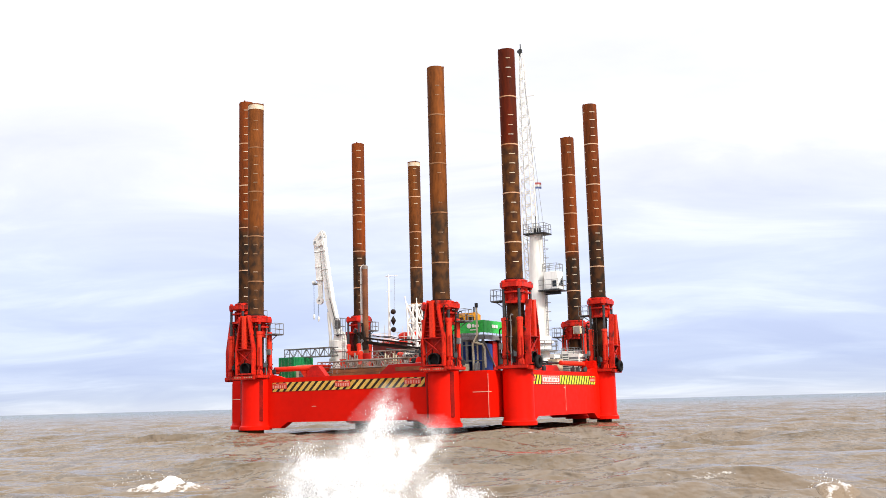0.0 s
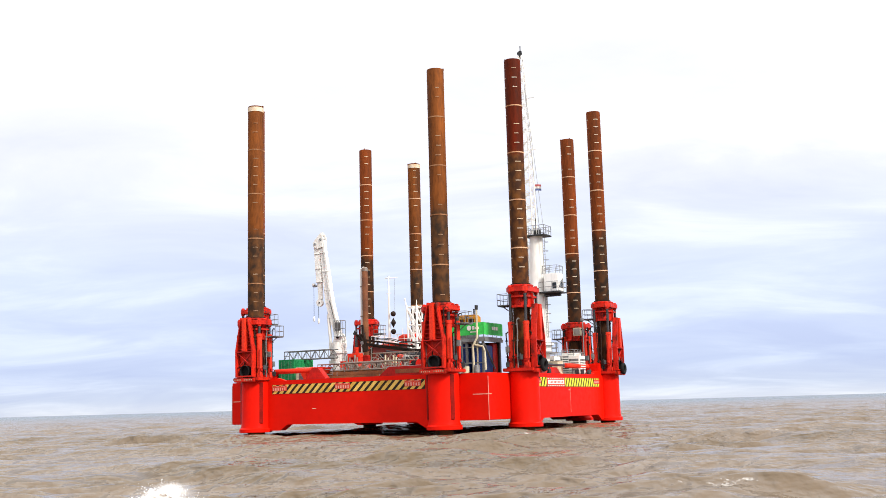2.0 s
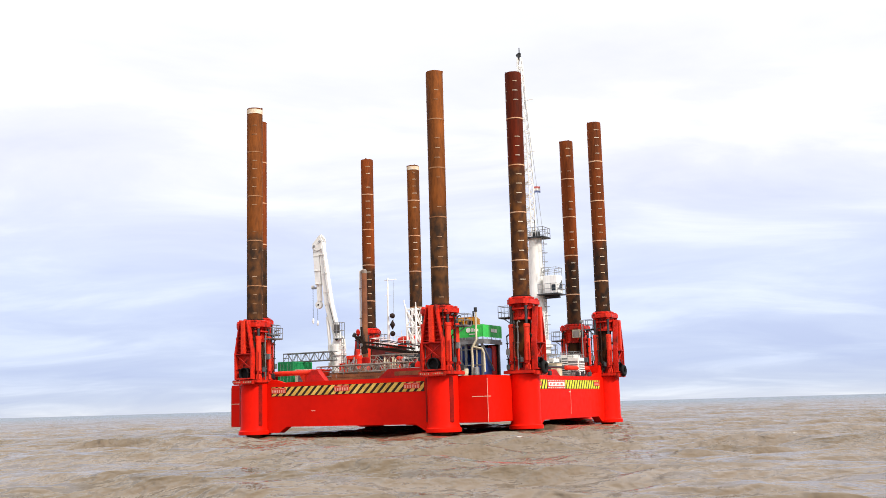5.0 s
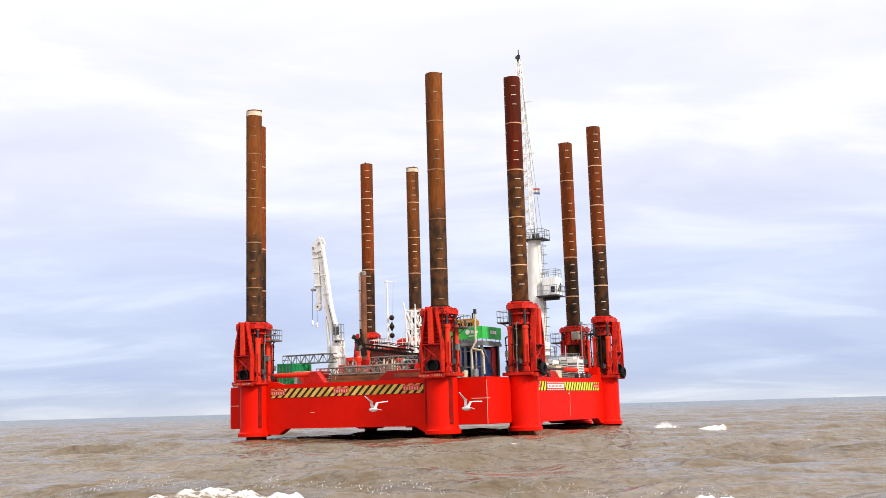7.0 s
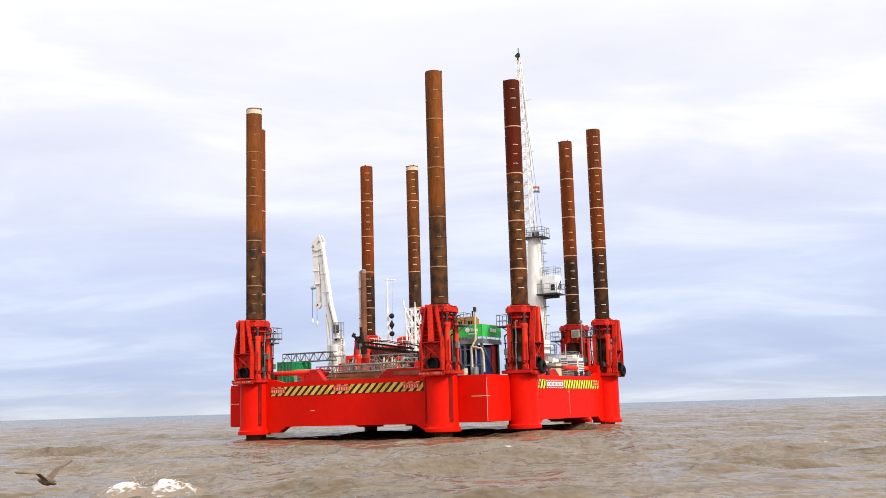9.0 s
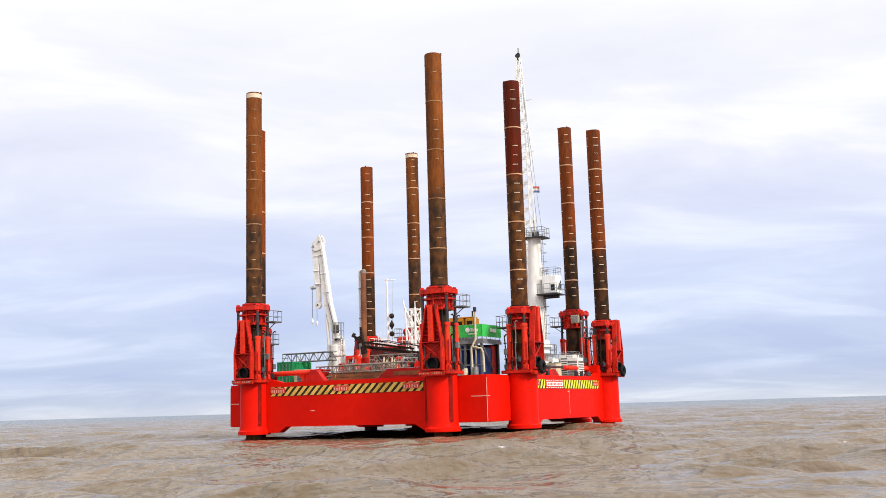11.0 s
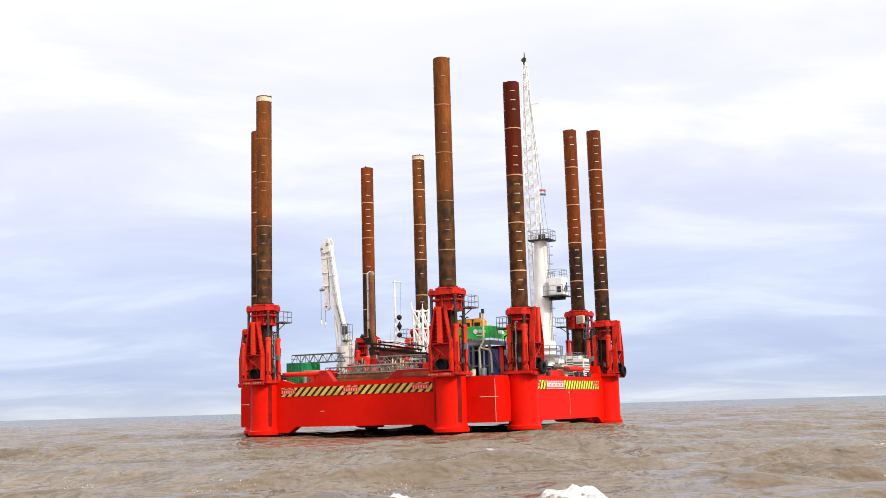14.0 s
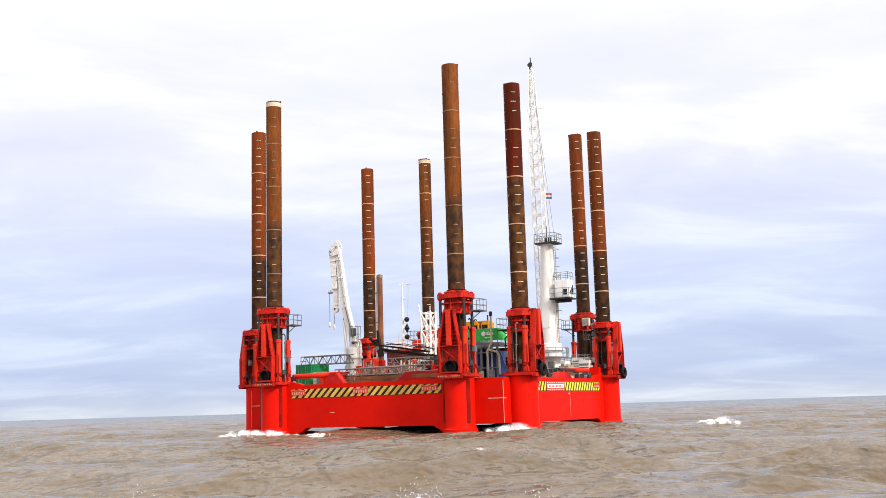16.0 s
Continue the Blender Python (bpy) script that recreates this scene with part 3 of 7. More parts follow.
# ribs in duller red: the bracket's inner shading is put into their colour
M_RIBS = [(z, mesh("rib", shape(rib_shape, w), RED_DULL)) for z, w in [(9.45 + k * 0.42, 2.0 - 0.155 * k) for k in range(8)]]
M_CHANNEL = mesh("channel", shape(box, (0, -1.80, 11.0), (0.5, 0.62, 3.6), 0, 0.05), ORANGE)
M_BRACE = mesh("cross_brace", shape(brace_shape), RED_DULL)
# black all over: the shade inside the shallow hole is put into its colour
M_HOLE = mesh("pin_hole", shape(hole_shape), RUBBER_AND_SHADE, True)
M_CYL = mesh("cylinder", shape(cylinder_shape), ORANGE, True)
M_ROD = mesh("piston_rod", shape(rod, (0, 0, 7.6), (0, 0, 12.5), 0.15, 12), CHROME, True)
M_COLLAR = mesh("collar", shape(collar_shape), JACK_RED, True)
M_CFLANGE = mesh("collar_flange", shape(collar_flange_shape), JACK_RED)
M_LUG = mesh("collar_lug", shape(lug_shape), JACK_RED, True)
M_ARM = mesh("lug_arm", shape(lug_arm_shape), JACK_RED)
M_CRIB = mesh("collar_rib", shape(collar_rib_shape), JACK_RED)
M_PLATF = mesh("access_platform", shape(access_platform_shape), FRAMEGREY)
M_TOPBAND = mesh("top_band", shape(top_band_shape), WHITE_MARK)
M_RING, M_DULLRING = {}, {}


def fittings_shape(bm):
    """Hoses, valve blocks and small flanges round the foot of the jack."""
    r = random.Random(5)
    for x, y in ((-1.35, -1.05), (1.35, -1.05), (-1.35, 0.62), (1.35, 0.62)):
        box(bm, (x * 1.08, y, 7.22), (0.5, 0.34, 0.22), bevel=0.03)
        rod(bm, (x * 1.2, y - 0.3, 6.5), (x * 1.2, y - 0.3, 8.6 + r.random()), 0.05, 6)
        rod(bm, (x * 1.1, y + 0.28, 6.5), (x * 1.1, y + 0.28, 7.8 + r.random()), 0.04, 6)
    for k in range(6):
        a = radians(20 + 28 * k)
        box(bm, (1.15 * math.cos(a), 1.15 * math.sin(a), 7.0 + 0.3 * (k % 3)), (0.35, 0.25, 0.5), a, 0.03)


M_FIT = mesh("jack_fitting", shape(fittings_shape), RED_DULL)


def guide_shape(bm):
    # the lower guide that holds the leg
    lathe(bm, [(0.95, 6.5), (1.18, 6.5), (1.18, 7.6), (1.05, 7.7), (0.92, 7.7)], 32)


M_GUSSET = mesh("gusset", shape(gusset_shape), JACK_RED)
M_HOSES = [mesh("hose", shape(hose_shape, k), BLACK) for k in range(9)]
M_VALVE = mesh("valve_block", shape(valve_shape), DARKGREY)
M_SEAL = mesh("seal_ring", shape(lathe, [(0.9, 12.87), (1.0, 12.87), (1.02, 13.0), (0.9, 13.02)], 28), BLACK, True)
M_BOLT = mesh("bolt", shape(rod, (1.31, 0, 12.33), (1.43, 0, 12.33), 0.06, 6), DARKGREY)


def riser_shape(bm, bend, top):
    """A hose or pipe that climbs the jack, with a bend at its top."""
    pts = [Vector((0, 0, 6.45)), Vector((0.04, 0, 8.4)), Vector((-0.03, 0.05, 10.0)), Vector((0, 0, top)), Vector((bend * 0.5, 0, top + 0.22)), Vector((bend, 0, top + 0.1))]
    for a, b in zip(pts, pts[1:]):
        rod(bm, a, b, 0.062, 7)
    for z in (7.6, 9.2, 10.8):
        if z < top:
            box(bm, (0, 0, z), (0.22, 0.22, 0.1))


M_RISERS = [mesh("hose", shape(riser_shape, b, t), BLACK) for b, t in ((0.35, 11.7), (-0.4, 12.2), (0.3, 9.9))]
M_PIPE = mesh("pipe", shape(riser_shape, -0.3, 11.2), FRAMEGREY)
M_JBOX = mesh("junction_box", shape(box, (0, 0, 0), (0.5, 0.3, 0.6), 0, 0.03), FRAMEGREY)
M_GUIDE = mesh("leg_guide", shape(guide_shape), RED_DULL, True)

LEGS = []


def jack(owner, which, x, y, out, leg_mat, seed, top_band=False, drop=0.0):
    """A column with its jack and its leg, at x, y on the owner; out: degrees that the outward side is turned."""
    a = radians(out)
    at = (x, y, 0)
    part("column", COL, RED, owner, at=at, rz=a)
    if which == 1:
        for me in M_SHADE_STRIPS:
            part("guide_strip", me, RED_DULL, owner, "dark red strip up the column in place of recess shade", at=at, rz=a)
    part("jack_base", M_PLATE, RED, owner, at=at, rz=a)
    br = part("jack_bracket", M_BRACKET, RED, owner, at=at, rz=a)
    for z, me in M_RIBS:
        part("rib", me, RED, br, at=(0, -1.56, z))
    part("channel", M_CHANNEL, RED, br, "orange-red box channel up the middle of the bracket")
    part("cross_brace", M_BRACE, RED, br)
    part("pin_hole", M_HOLE, BLACK, br, "round shallow opening, coloured black for the shade inside", at=(0, -1.9, 7.1))
    part("leg_guide", M_GUIDE, RED, owner, at=at, rz=a)
    part("jack_fitting", M_FIT, RED, owner, at=at, rz=a)
    R = Matrix.Rotation(a, 3, "Z")
    for me in M_HOSES:
        part("hose", me, BLACK, owner, "black hydraulic hose", at=at, rz=a)
    for sx in (-1, 1):
        for k in range(3):
            p = R @ Vector((sx * 1.62, -1.0 + k * 0.95, 0))
            part("gusset", M_GUSSET, RED, owner, at=(x + p.x, y + p.y, 0), rz=a)
        for k, (vx, vy, vz) in enumerate(((1.15, -0.2, 6.95), (1.7, 0.95, 6.8), (0.7, 1.3, 7.1), (1.62, -0.45, 7.5))):
            p = R @ Vector((sx * vx, vy, 0))
            part("valve_block", M_VALVE, DARKGREY, owner, "dark grey valve block", at=(x + p.x, y + p.y, vz), rz=a + 0.3 * k)
    for cx, cy in ((-1.35, -1.05), (1.35, -1.05), (-1.35, 0.62), (1.35, 0.62)):
        p = R @ Vector((cx, cy, 0))
        part("cylinder", M_CYL, ORANGE, owner, "orange-red hydraulic cylinder", at=(x + p.x, y + p.y, 0), rz=a)
    rr = random.Random(seed + 40)
    for cx, cy in ((-1.62, -0.15), (1.62, -0.2), (-1.15, 1.25), (1.2, 1.2), (0.3, 1.5), (-1.72, 0.25), (1.05, -1.45), (-1.08, -1.42)):
        p = R @ Vector((cx, cy, 0))
        if rr.random() < 0.75:
            part("hose", rr.choice(M_RISERS), BLACK, owner, "black hydraulic hose", at=(x + p.x, y + p.y, 0), rz=a + rr.uniform(0, 6))
        else:
            part("pipe", M_PIPE, FRAMEGREY, owner, "grey pipe", at=(x + p.x, y + p.y, 0), rz=a + rr.uniform(0, 6))
    for cx, cy, cz in ((-1.7, 0.9, 8.3), (1.72, 0.1, 8.9), (0.6, 1.55, 7.6)):
        p = R @ Vector((cx, cy, 0))
        part("junction_box", M_JBOX, FRAMEGREY, owner, "grey junction box", at=(x + p.x, y + p.y, cz), rz=a)
    leg = part("leg", shape(leg_shape), leg_mat, owner, "rusty tubular steel leg, dark towards its foot", at=at, rz=a, smooth=True)
    rnd = random.Random(seed)
    worn = seed in (1, 2)
    rings = M_DULLRING if worn else M_RING
    for k in range(-19, 5):
        if k % 5:
            for q in range(4):
                if rnd.random() > (0.35 if worn else 0.1):
                    part("metre_mark", rnd.choice(M_DULL if worn else M_MARKS), WHITE_MARK, leg, at=(0, 0, 31.65 + k + rnd.uniform(-0.02, 0.02)), rz=radians(-52 + 90 * q) + rnd.uniform(-0.05, 0.05))
    z = 31.65
    while z > 13.5:
        if z not in rings:
            rings[z] = mesh("ring_mark", shape(ring_shape, z), DULL_BAND if worn else RUST_BAND)
        part("ring_mark", rings[z], RUST_BAND, leg, "worn white band round the leg")
        z -= 5.0
    if top_band:
        part("top_band", M_TOPBAND, WHITE_MARK, leg, "worn white band round the leg's top")
    collar = part("collar", M_COLLAR, RED, leg, "red jacking collar", at=(0, 0, -drop))
    part("collar_flange", M_CFLANGE, RED, collar)
    for k in range(10):
        part("collar_rib", M_CRIB, RED, collar, rz=2 * math.pi * (k + 0.5) / 10)
        part("bolt", M_BOLT, DARKGREY, collar, rz=2 * math.pi * (k + 0.2) / 10)
    if seed == 3:
        cab = part("control_cabinet", shape(box, (-0.8, 1.35, 11.6), (1.0, 0.5, 1.0), 0, 0.04), CREAM, collar, "weathered cream control cabinet")
        part("cabinet_door", shape(box, (-0.8, 1.62, 11.6), (0.8, 0.04, 0.8), 0, 0.01), RUSTGREY, cab)
    part("seal_ring", M_SEAL, BLACK, collar, "black seal round the leg")
    for cx, cy in ((-1.35, -1.05), (1.35, -1.05), (-1.35, 0.62), (1.35, 0.62)):
        part("collar_lug", M_LUG, RED, leg, at=(cx, cy, -drop))
        part("lug_arm", M_ARM, RED, leg, at=(cx * 0.8, cy * 0.8, -drop), rz=math.atan2(cy, cx))
        part("piston_rod", M_ROD, CHROME, leg, "dark steel piston rod", at=(cx, cy, -drop))
    part("access_platform", M_PLATF, GREY, leg, "grey grating with a railing", at=(0.6, -0.4, 0) if which == 2 else (-0.1, 0, 0), rz=math.pi / 2 if which == 2 else 0)
    LEGS.append((leg, which, (x, y), a))


jack(platform, 1, -11.65, -17.25, 0, LEG_RUST, 1, True)
jack(platform, 1, 11.65, -17.25, 0, LEG_RUST, 2)
jack(platform, 1, 11.65, 17.25, 180, LEG_ORANGE, 3)
jack(platform, 1, -11.65, 17.25, 180, LEG_RUST, 4, True, drop=0.8)
jack(slider, 2, -17.0, -11.9, 270, LEG_ORANGE, 5)
jack(slider, 2, 17.0, -11.9, 90, LEG_RED, 6)
jack(slider, 2, 17.0, 11.9, 90, LEG_ORANGE, 7)
jack(slider, 2, -17.0, 11.9, 270, LEG_ORANGE, 8)

# --- what is fixed to the hull and the frame: warning stripes, marks, slide rams, fenders ---


def clipped(pts, lo, hi):
    """The part of an outline between two upright lines."""
    for line, sign in ((lo, 1), (hi, -1)):
        out = []
        for (px, pz), (qx, qz) in zip(pts, pts[1:] + pts[:1]):
            a, b = sign * (px - line), sign * (qx - line)
            if a >= 0:
                out.append((px, pz))
            if a * b < 0:
                f = a / (a - b)
                out.append((line, pz + (qz - pz) * f))
        pts = out
        if not pts:
            break
    return pts


def stripe_panel(owner, rz, out, spans, z0, z1, yellow, pitch, slant, fill):
    """A black board along a girder with slanting stripes; spans: stretches (from, to) along it that are striped."""
    R = Matrix.Rotation(rz, 4, "Z")
    lo, hi = min(a for a, b in spans), max(b for a, b in spans)
    board = part("warning_board", shape(box, ((lo + hi) / 2, -out - 0.012, (z0 + z1) / 2), (hi - lo, 0.024, z1 - z0)), BLACK, owner, "black board with slanting yellow warning stripes", rz=rz)
    for a, b in spans:
        x = a - slant + 0.1
        while x < b - 0.1:
            w = pitch * fill
            pts = clipped([(x, z0 + 0.02), (x + w, z0 + 0.02), (x + w + slant, z1 - 0.02), (x + slant, z1 - 0.02)], a + 0.02, b - 0.02)
            if len(pts) > 2 and max(p[0] for p in pts) - min(p[0] for p in pts) > 0.08:
                part("stripe", shape(prism, pts, -out - 0.040, -out - 0.022), yellow, board)
            x += pitch
    return board


def placard(board, out, x0, x1, z0, z1, back, ink, bars, label):
    p = part("placard", shape(box, ((x0 + x1) / 2, -out - 0.046, (z0 + z1) / 2), (x1 - x0, 0.02, z1 - z0)), back, board, label)
    for a, b, c, d in bars:
        part("letter_bar", shape(box, ((a + b) / 2, -out - 0.062, (c + d) / 2), (b - a, 0.02, d - c)), ink, p)


REDSIGN = material("red_sign_paint", (0.72, 0.06, 0.03), 0.45, second=(0.5, 0.04, 0.02), scale=1.0)


def glyph_bars(x0, x1, z0, z1, n):
    w = (x1 - x0) / n
    h = (z1 - z0) * 0.8
    z1 = z0 + h
    return [(x0 + w * k + w * 0.15, x0 + w * k + w * 0.62, z0, z1 - (0.12 * (z1 - z0) if k % 3 == 1 else 0)) for k in range(n)]


for rz in (0.0, math.pi):
    bd = stripe_panel(platform, rz, 17.1, [(-9.5, 9.5)], 4.62, 5.6, YELLOW, 0.86, 0.95, 0.56)
    for cx in (-8.5, -0.35, 8.1):
        placard(bd, 17.1, cx - 0.95, cx + 0.95, 4.92, 5.5, REDSIGN, SIGN_INK, glyph_bars(cx - 0.9, cx + 0.9, 4.98, 5.38, 6) + [(cx - 0.5, cx - 0.1, 5.40, 5.46), (cx + 0.2, cx + 0.7, 5.40, 5.46)], "red sign with worn white bars")
for rz in (math.pi / 2, -math.pi / 2):
    bd = stripe_panel(slider, rz, 17.1, [(-9.0, -6.5), (-1.5, 9.1)], 4.62, 5.6, LIME, 0.74, 0.5, 0.60)
    placard(bd, 17.1, -9.0, -8.0, 4.95, 5.45, REDSIGN, SIGN_INK, glyph_bars(-8.9, -8.1, 5.05, 5.3, 4), "small red sign with worn white bars")
    placard(bd, 17.1, 7.3, 9.0, 4.95, 5.45, REDSIGN, SIGN_INK, glyph_bars(7.4, 8.9, 5.05, 5.3, 5), "small red sign with worn white bars")
    placard(bd, 17.1, -6.4, -1.6, 4.62, 5.6, REDSIGN, WHITE, [(-6.2, -1.8, 4.9, 5.32)] + [(-6.3 + k * 0.6, -6.0 + k * 0.6, 5.42, 5.5) for k in range(8)] + [(-6.3 + k * 0.6, -6.0 + k * 0.6, 4.68, 4.76) for k in range(8)], "long red sign with a white name board")
    for a, b, c, d in glyph_bars(-5.9, -2.1, 4.98, 5.3, 10):
        part("letter_bar", shape(box, ((a + b) / 2, -17.1 - 0.078, (c + d) / 2), (b - a, 0.02, d - c)), REDSIGN, bd)

# draught marks and weld seams
for sx, sy in ((1, -1), (-1, -1), (1, 1), (-1, 1)):
    part("corner_seam", shape(box, (sx * 15.935, sy * 16.1, 3.6), (0.035, 0.04, 4.2)), SIGN_INK, platform, "pale weld seam up the hull's corner")
    part("draught_mark", shape(box, (sx * 15.1, sy * 16.105, 3.95), (1.7, 0.02, 0.06)), WHITE_MARK, platform, "white draught line")
    part("draught_mark", shape(box, (sx * 15.955, sy * 15.75, 3.95), (0.02, 0.6, 0.06)), WHITE_MARK, platform, "white draught line")
for sx in (-1, 1):
    part("weld_seam", shape(box, (sx * 17.105, 0.0, 3.2), (0.02, 0.035, 2.7)), SIGN_INK, slider, "pale weld seam")
    part("weld_seam", shape(box, (sx * 17.11, -0.25, 4.3), (0.02, 0.35, 0.12)), WHITE_MARK, slider, "small white mark")
    part("weld_seam", shape(box, (-4.0, sx * 17.105, 3.0), (0.5, 0.02, 0.05)), WHITE_MARK, platform, "small white mark")


def ramp_shape(bm, x0, x1, x2, x3, h):
    prism(bm, [(x0, DECK), (x1, DECK + h), (x2, DECK + h), (x3, DECK)], -16.0, -15.2)


def slot_shape(bm, x0, x1):
    box(bm, ((x0 + x1) / 2, -16.02, DECK + 0.5), (x1 - x0, 0.06, 0.42))


def ram_shape(bm, x0, x1):
    lathe(bm, [(0.2, x0), (0.27, x0 + 0.05), (0.27, x1 - 0.3), (0.33, x1 - 0.28), (0.33, x1), (0.2, x1)], 18)
    bmesh.ops.rotate(bm, verts=bm.verts[:], cent=(0, 0, 0), matrix=Matrix.Rotation(radians(90), 3, "Y"))
    bmesh.ops.translate(bm, verts=bm.verts[:], vec=(0, -15.6, DECK + 1.05))


for rz in (0.0, math.pi):
    part("ram_bracket", shape(ramp_shape, -6.0, -5.1, -4.3, -3.2, 1.25), RED_DULL, platform, rz=rz)
    part("ram_bracket", shape(ramp_shape, 3.3, 4.6, 8.6, 9.9, 1.0), RED_DULL, platform, rz=rz)
    part("slot", shape(slot_shape, 5.4, 8.6), BROWN, platform, "dark rusty slot", rz=rz)
    part("slide_ram", shape(ram_shape, -10.4, -5.2), ORANGE, platform, "orange-red horizontal hydraulic ram", rz=rz)
    part("deck_edge", shape(box, (0, -15.9, DECK + 0.05), (19.0, 0.12, 0.10)), RED_DULL, platform, rz=rz)
    part("gunwale", shape(prism, [(-10.2, DECK), (-9.6, DECK + 0.4), (-8.8, DECK + 0.3), (-7.8, DECK)], -17.0, -16.6), RED, platform, rz=rz)
for rz in (math.pi / 2, -math.pi / 2):
    part("ram_bracket", shape(ramp_shape, -2.6, -1.6, 0.6, 1.8, 0.75), RED_DULL, platform, rz=rz)
    part("gunwale", shape(prism, [(7.4, DECK), (8.4, DECK + 0.35), (9.2, DECK + 0.5), (10.2, DECK + 0.5), (10.4, DECK)], -17.0, -16.5), RED, slider, rz=rz)
    part("gunwale", shape(prism, [(-10.4, DECK), (-10.2, DECK + 0.45), (-8.8, DECK + 0.35), (-7.6, DECK)], -17.0, -16.5), RED, slider, rz=rz)
    ram = part("slide_ram", shape(ram_shape, 2.6, 9.9), ORANGE, slider, "orange-red horizontal hydraulic ram", rz=rz)
    part("crosshead", shape(box, (9.9, -16.2, DECK + 0.9), (0.9, 1.6, 1.0), 0, 0.08), RED, slider, rz=rz)
    part("piston", shape(rod, (-1.0, -15.6, DECK + 1.05), (3.6, -15.6, DECK + 1.05), 0.14, 10), CHROME, platform, "steel ram rod", rz=rz)

for x, y, rz in ((17.0, -11.9, 90), (17.0, 11.9, 90), (-17.0, -11.9, 270), (-17.0, 11.9, 270)):
    p = Matrix.Rotation(radians(rz), 3, "Z") @ Vector((0.0, -2.26, 6.72))
    ft = part("tyre_fender", shape(torus, (0, 0, 0), 0.5, 0.2, "y", 28, 10), RUBBER_AND_SHADE, slider, "black rubber tyre hung as a fender", at=(x + p.x, y + p.y, p.z), rz=radians(rz), smooth=True)
    part("hanger", shape(rod, (0, 0.05, 0.3), (0, 0.1, 1.3), 0.03, 6), DARKGREY, ft)
for x in (-11.65, 11.65):
    for s in (-1, 1):
        for a, b, c, d in glyph_bars(-1.3, -0.2, 6.14, 6.32, 5) + glyph_bars(0.1, 1.3, 6.14, 6.32, 5):
            part("letter_bar", shape(box, (s * (a + b) / 2, 0, (c + d) / 2), (b - a, 0.02, d - c)), DULL_MARK, platform, at=(x, -19.36 if s > 0 else 19.36, 0)) if s > 0 else None

# ---- things on deck ----


def deck(name, label, category, x, y, z=DECK, rz=0.0, group=""):
    ob = thing(name, label, category, pose(x, y, z, 0, 0, rz), group)
    DECK_THINGS.append(ob)
    return ob


def lattice(bm, a, b, w0, w1, bays, r, r2, up=(0, 0, 1), wb=None):
    """A lattice girder between two points: four chords, zigzag lacing, widths w0 at a, wb in the middle and w1 at b."""
    a, b = Vector(a), Vector(b)
    d = (b - a).normalized()
    s = d.cross(Vector(up))
    s = s.normalized() if s.length > 0.01 else Vector((1, 0, 0))
    u = s.cross(d).normalized()

    def corner(t, k):
        if wb is None:
            w = w0 + (w1 - w0) * t
        else:
            w = w0 + (wb - w0) * min(1, t / 0.14) if t < 0.5 else w1 + (wb - w1) * min(1, (1 - t) / 0.3)
        sx, sy = ((-1, -1), (1, -1), (1, 1), (-1, 1))[k]
        return a + (b - a) * t + s * (sx * w / 2) + u * (sy * w / 2)
    ts = [i / bays for i in range(bays + 1)]
    for k in range(4):
        for t0, t1 in zip(ts, ts[1:]):
            rod(bm, corner(t0, k), corner(t1, k), r, 6)
        for i, (t0, t1) in enumerate(zip(ts, ts[1:])):
            k2 = (k + 1) % 4
            p, q = (k, k2) if i % 2 == 0 else (k2, k)
            rod(bm, corner(t0, p), corner(t1, q), r2, 5)
            if i % 2 == 0:
                rod(bm, corner(t0, k), corner(t0, k2), r2, 5)


def railing(bm, pts, z, h=1.1, r=0.028, step=1.2, closed=False):
    pts = [Vector((x, y, z)) for x, y in pts]
    if closed:
        pts.append(pts[0])
    for a, b in zip(pts, pts[1:]):
        n = max(1, round((b - a).length / step))
        for k in range(n + 1):
            p = a.lerp(b, k / n)
            rod(bm, p, p + Vector((0, 0, h)), r, 6)
        for f in (0.5, 1.0):
            rod(bm, a + Vector((0, 0, h * f)), b + Vector((0, 0, h * f)), r, 6)


def round_pts(r, n, x=0.0, y=0.0):
    return [(x + r * math.cos(2 * math.pi * k / n), y + r * math.sin(2 * math.pi * k / n)) for k in range(n)]


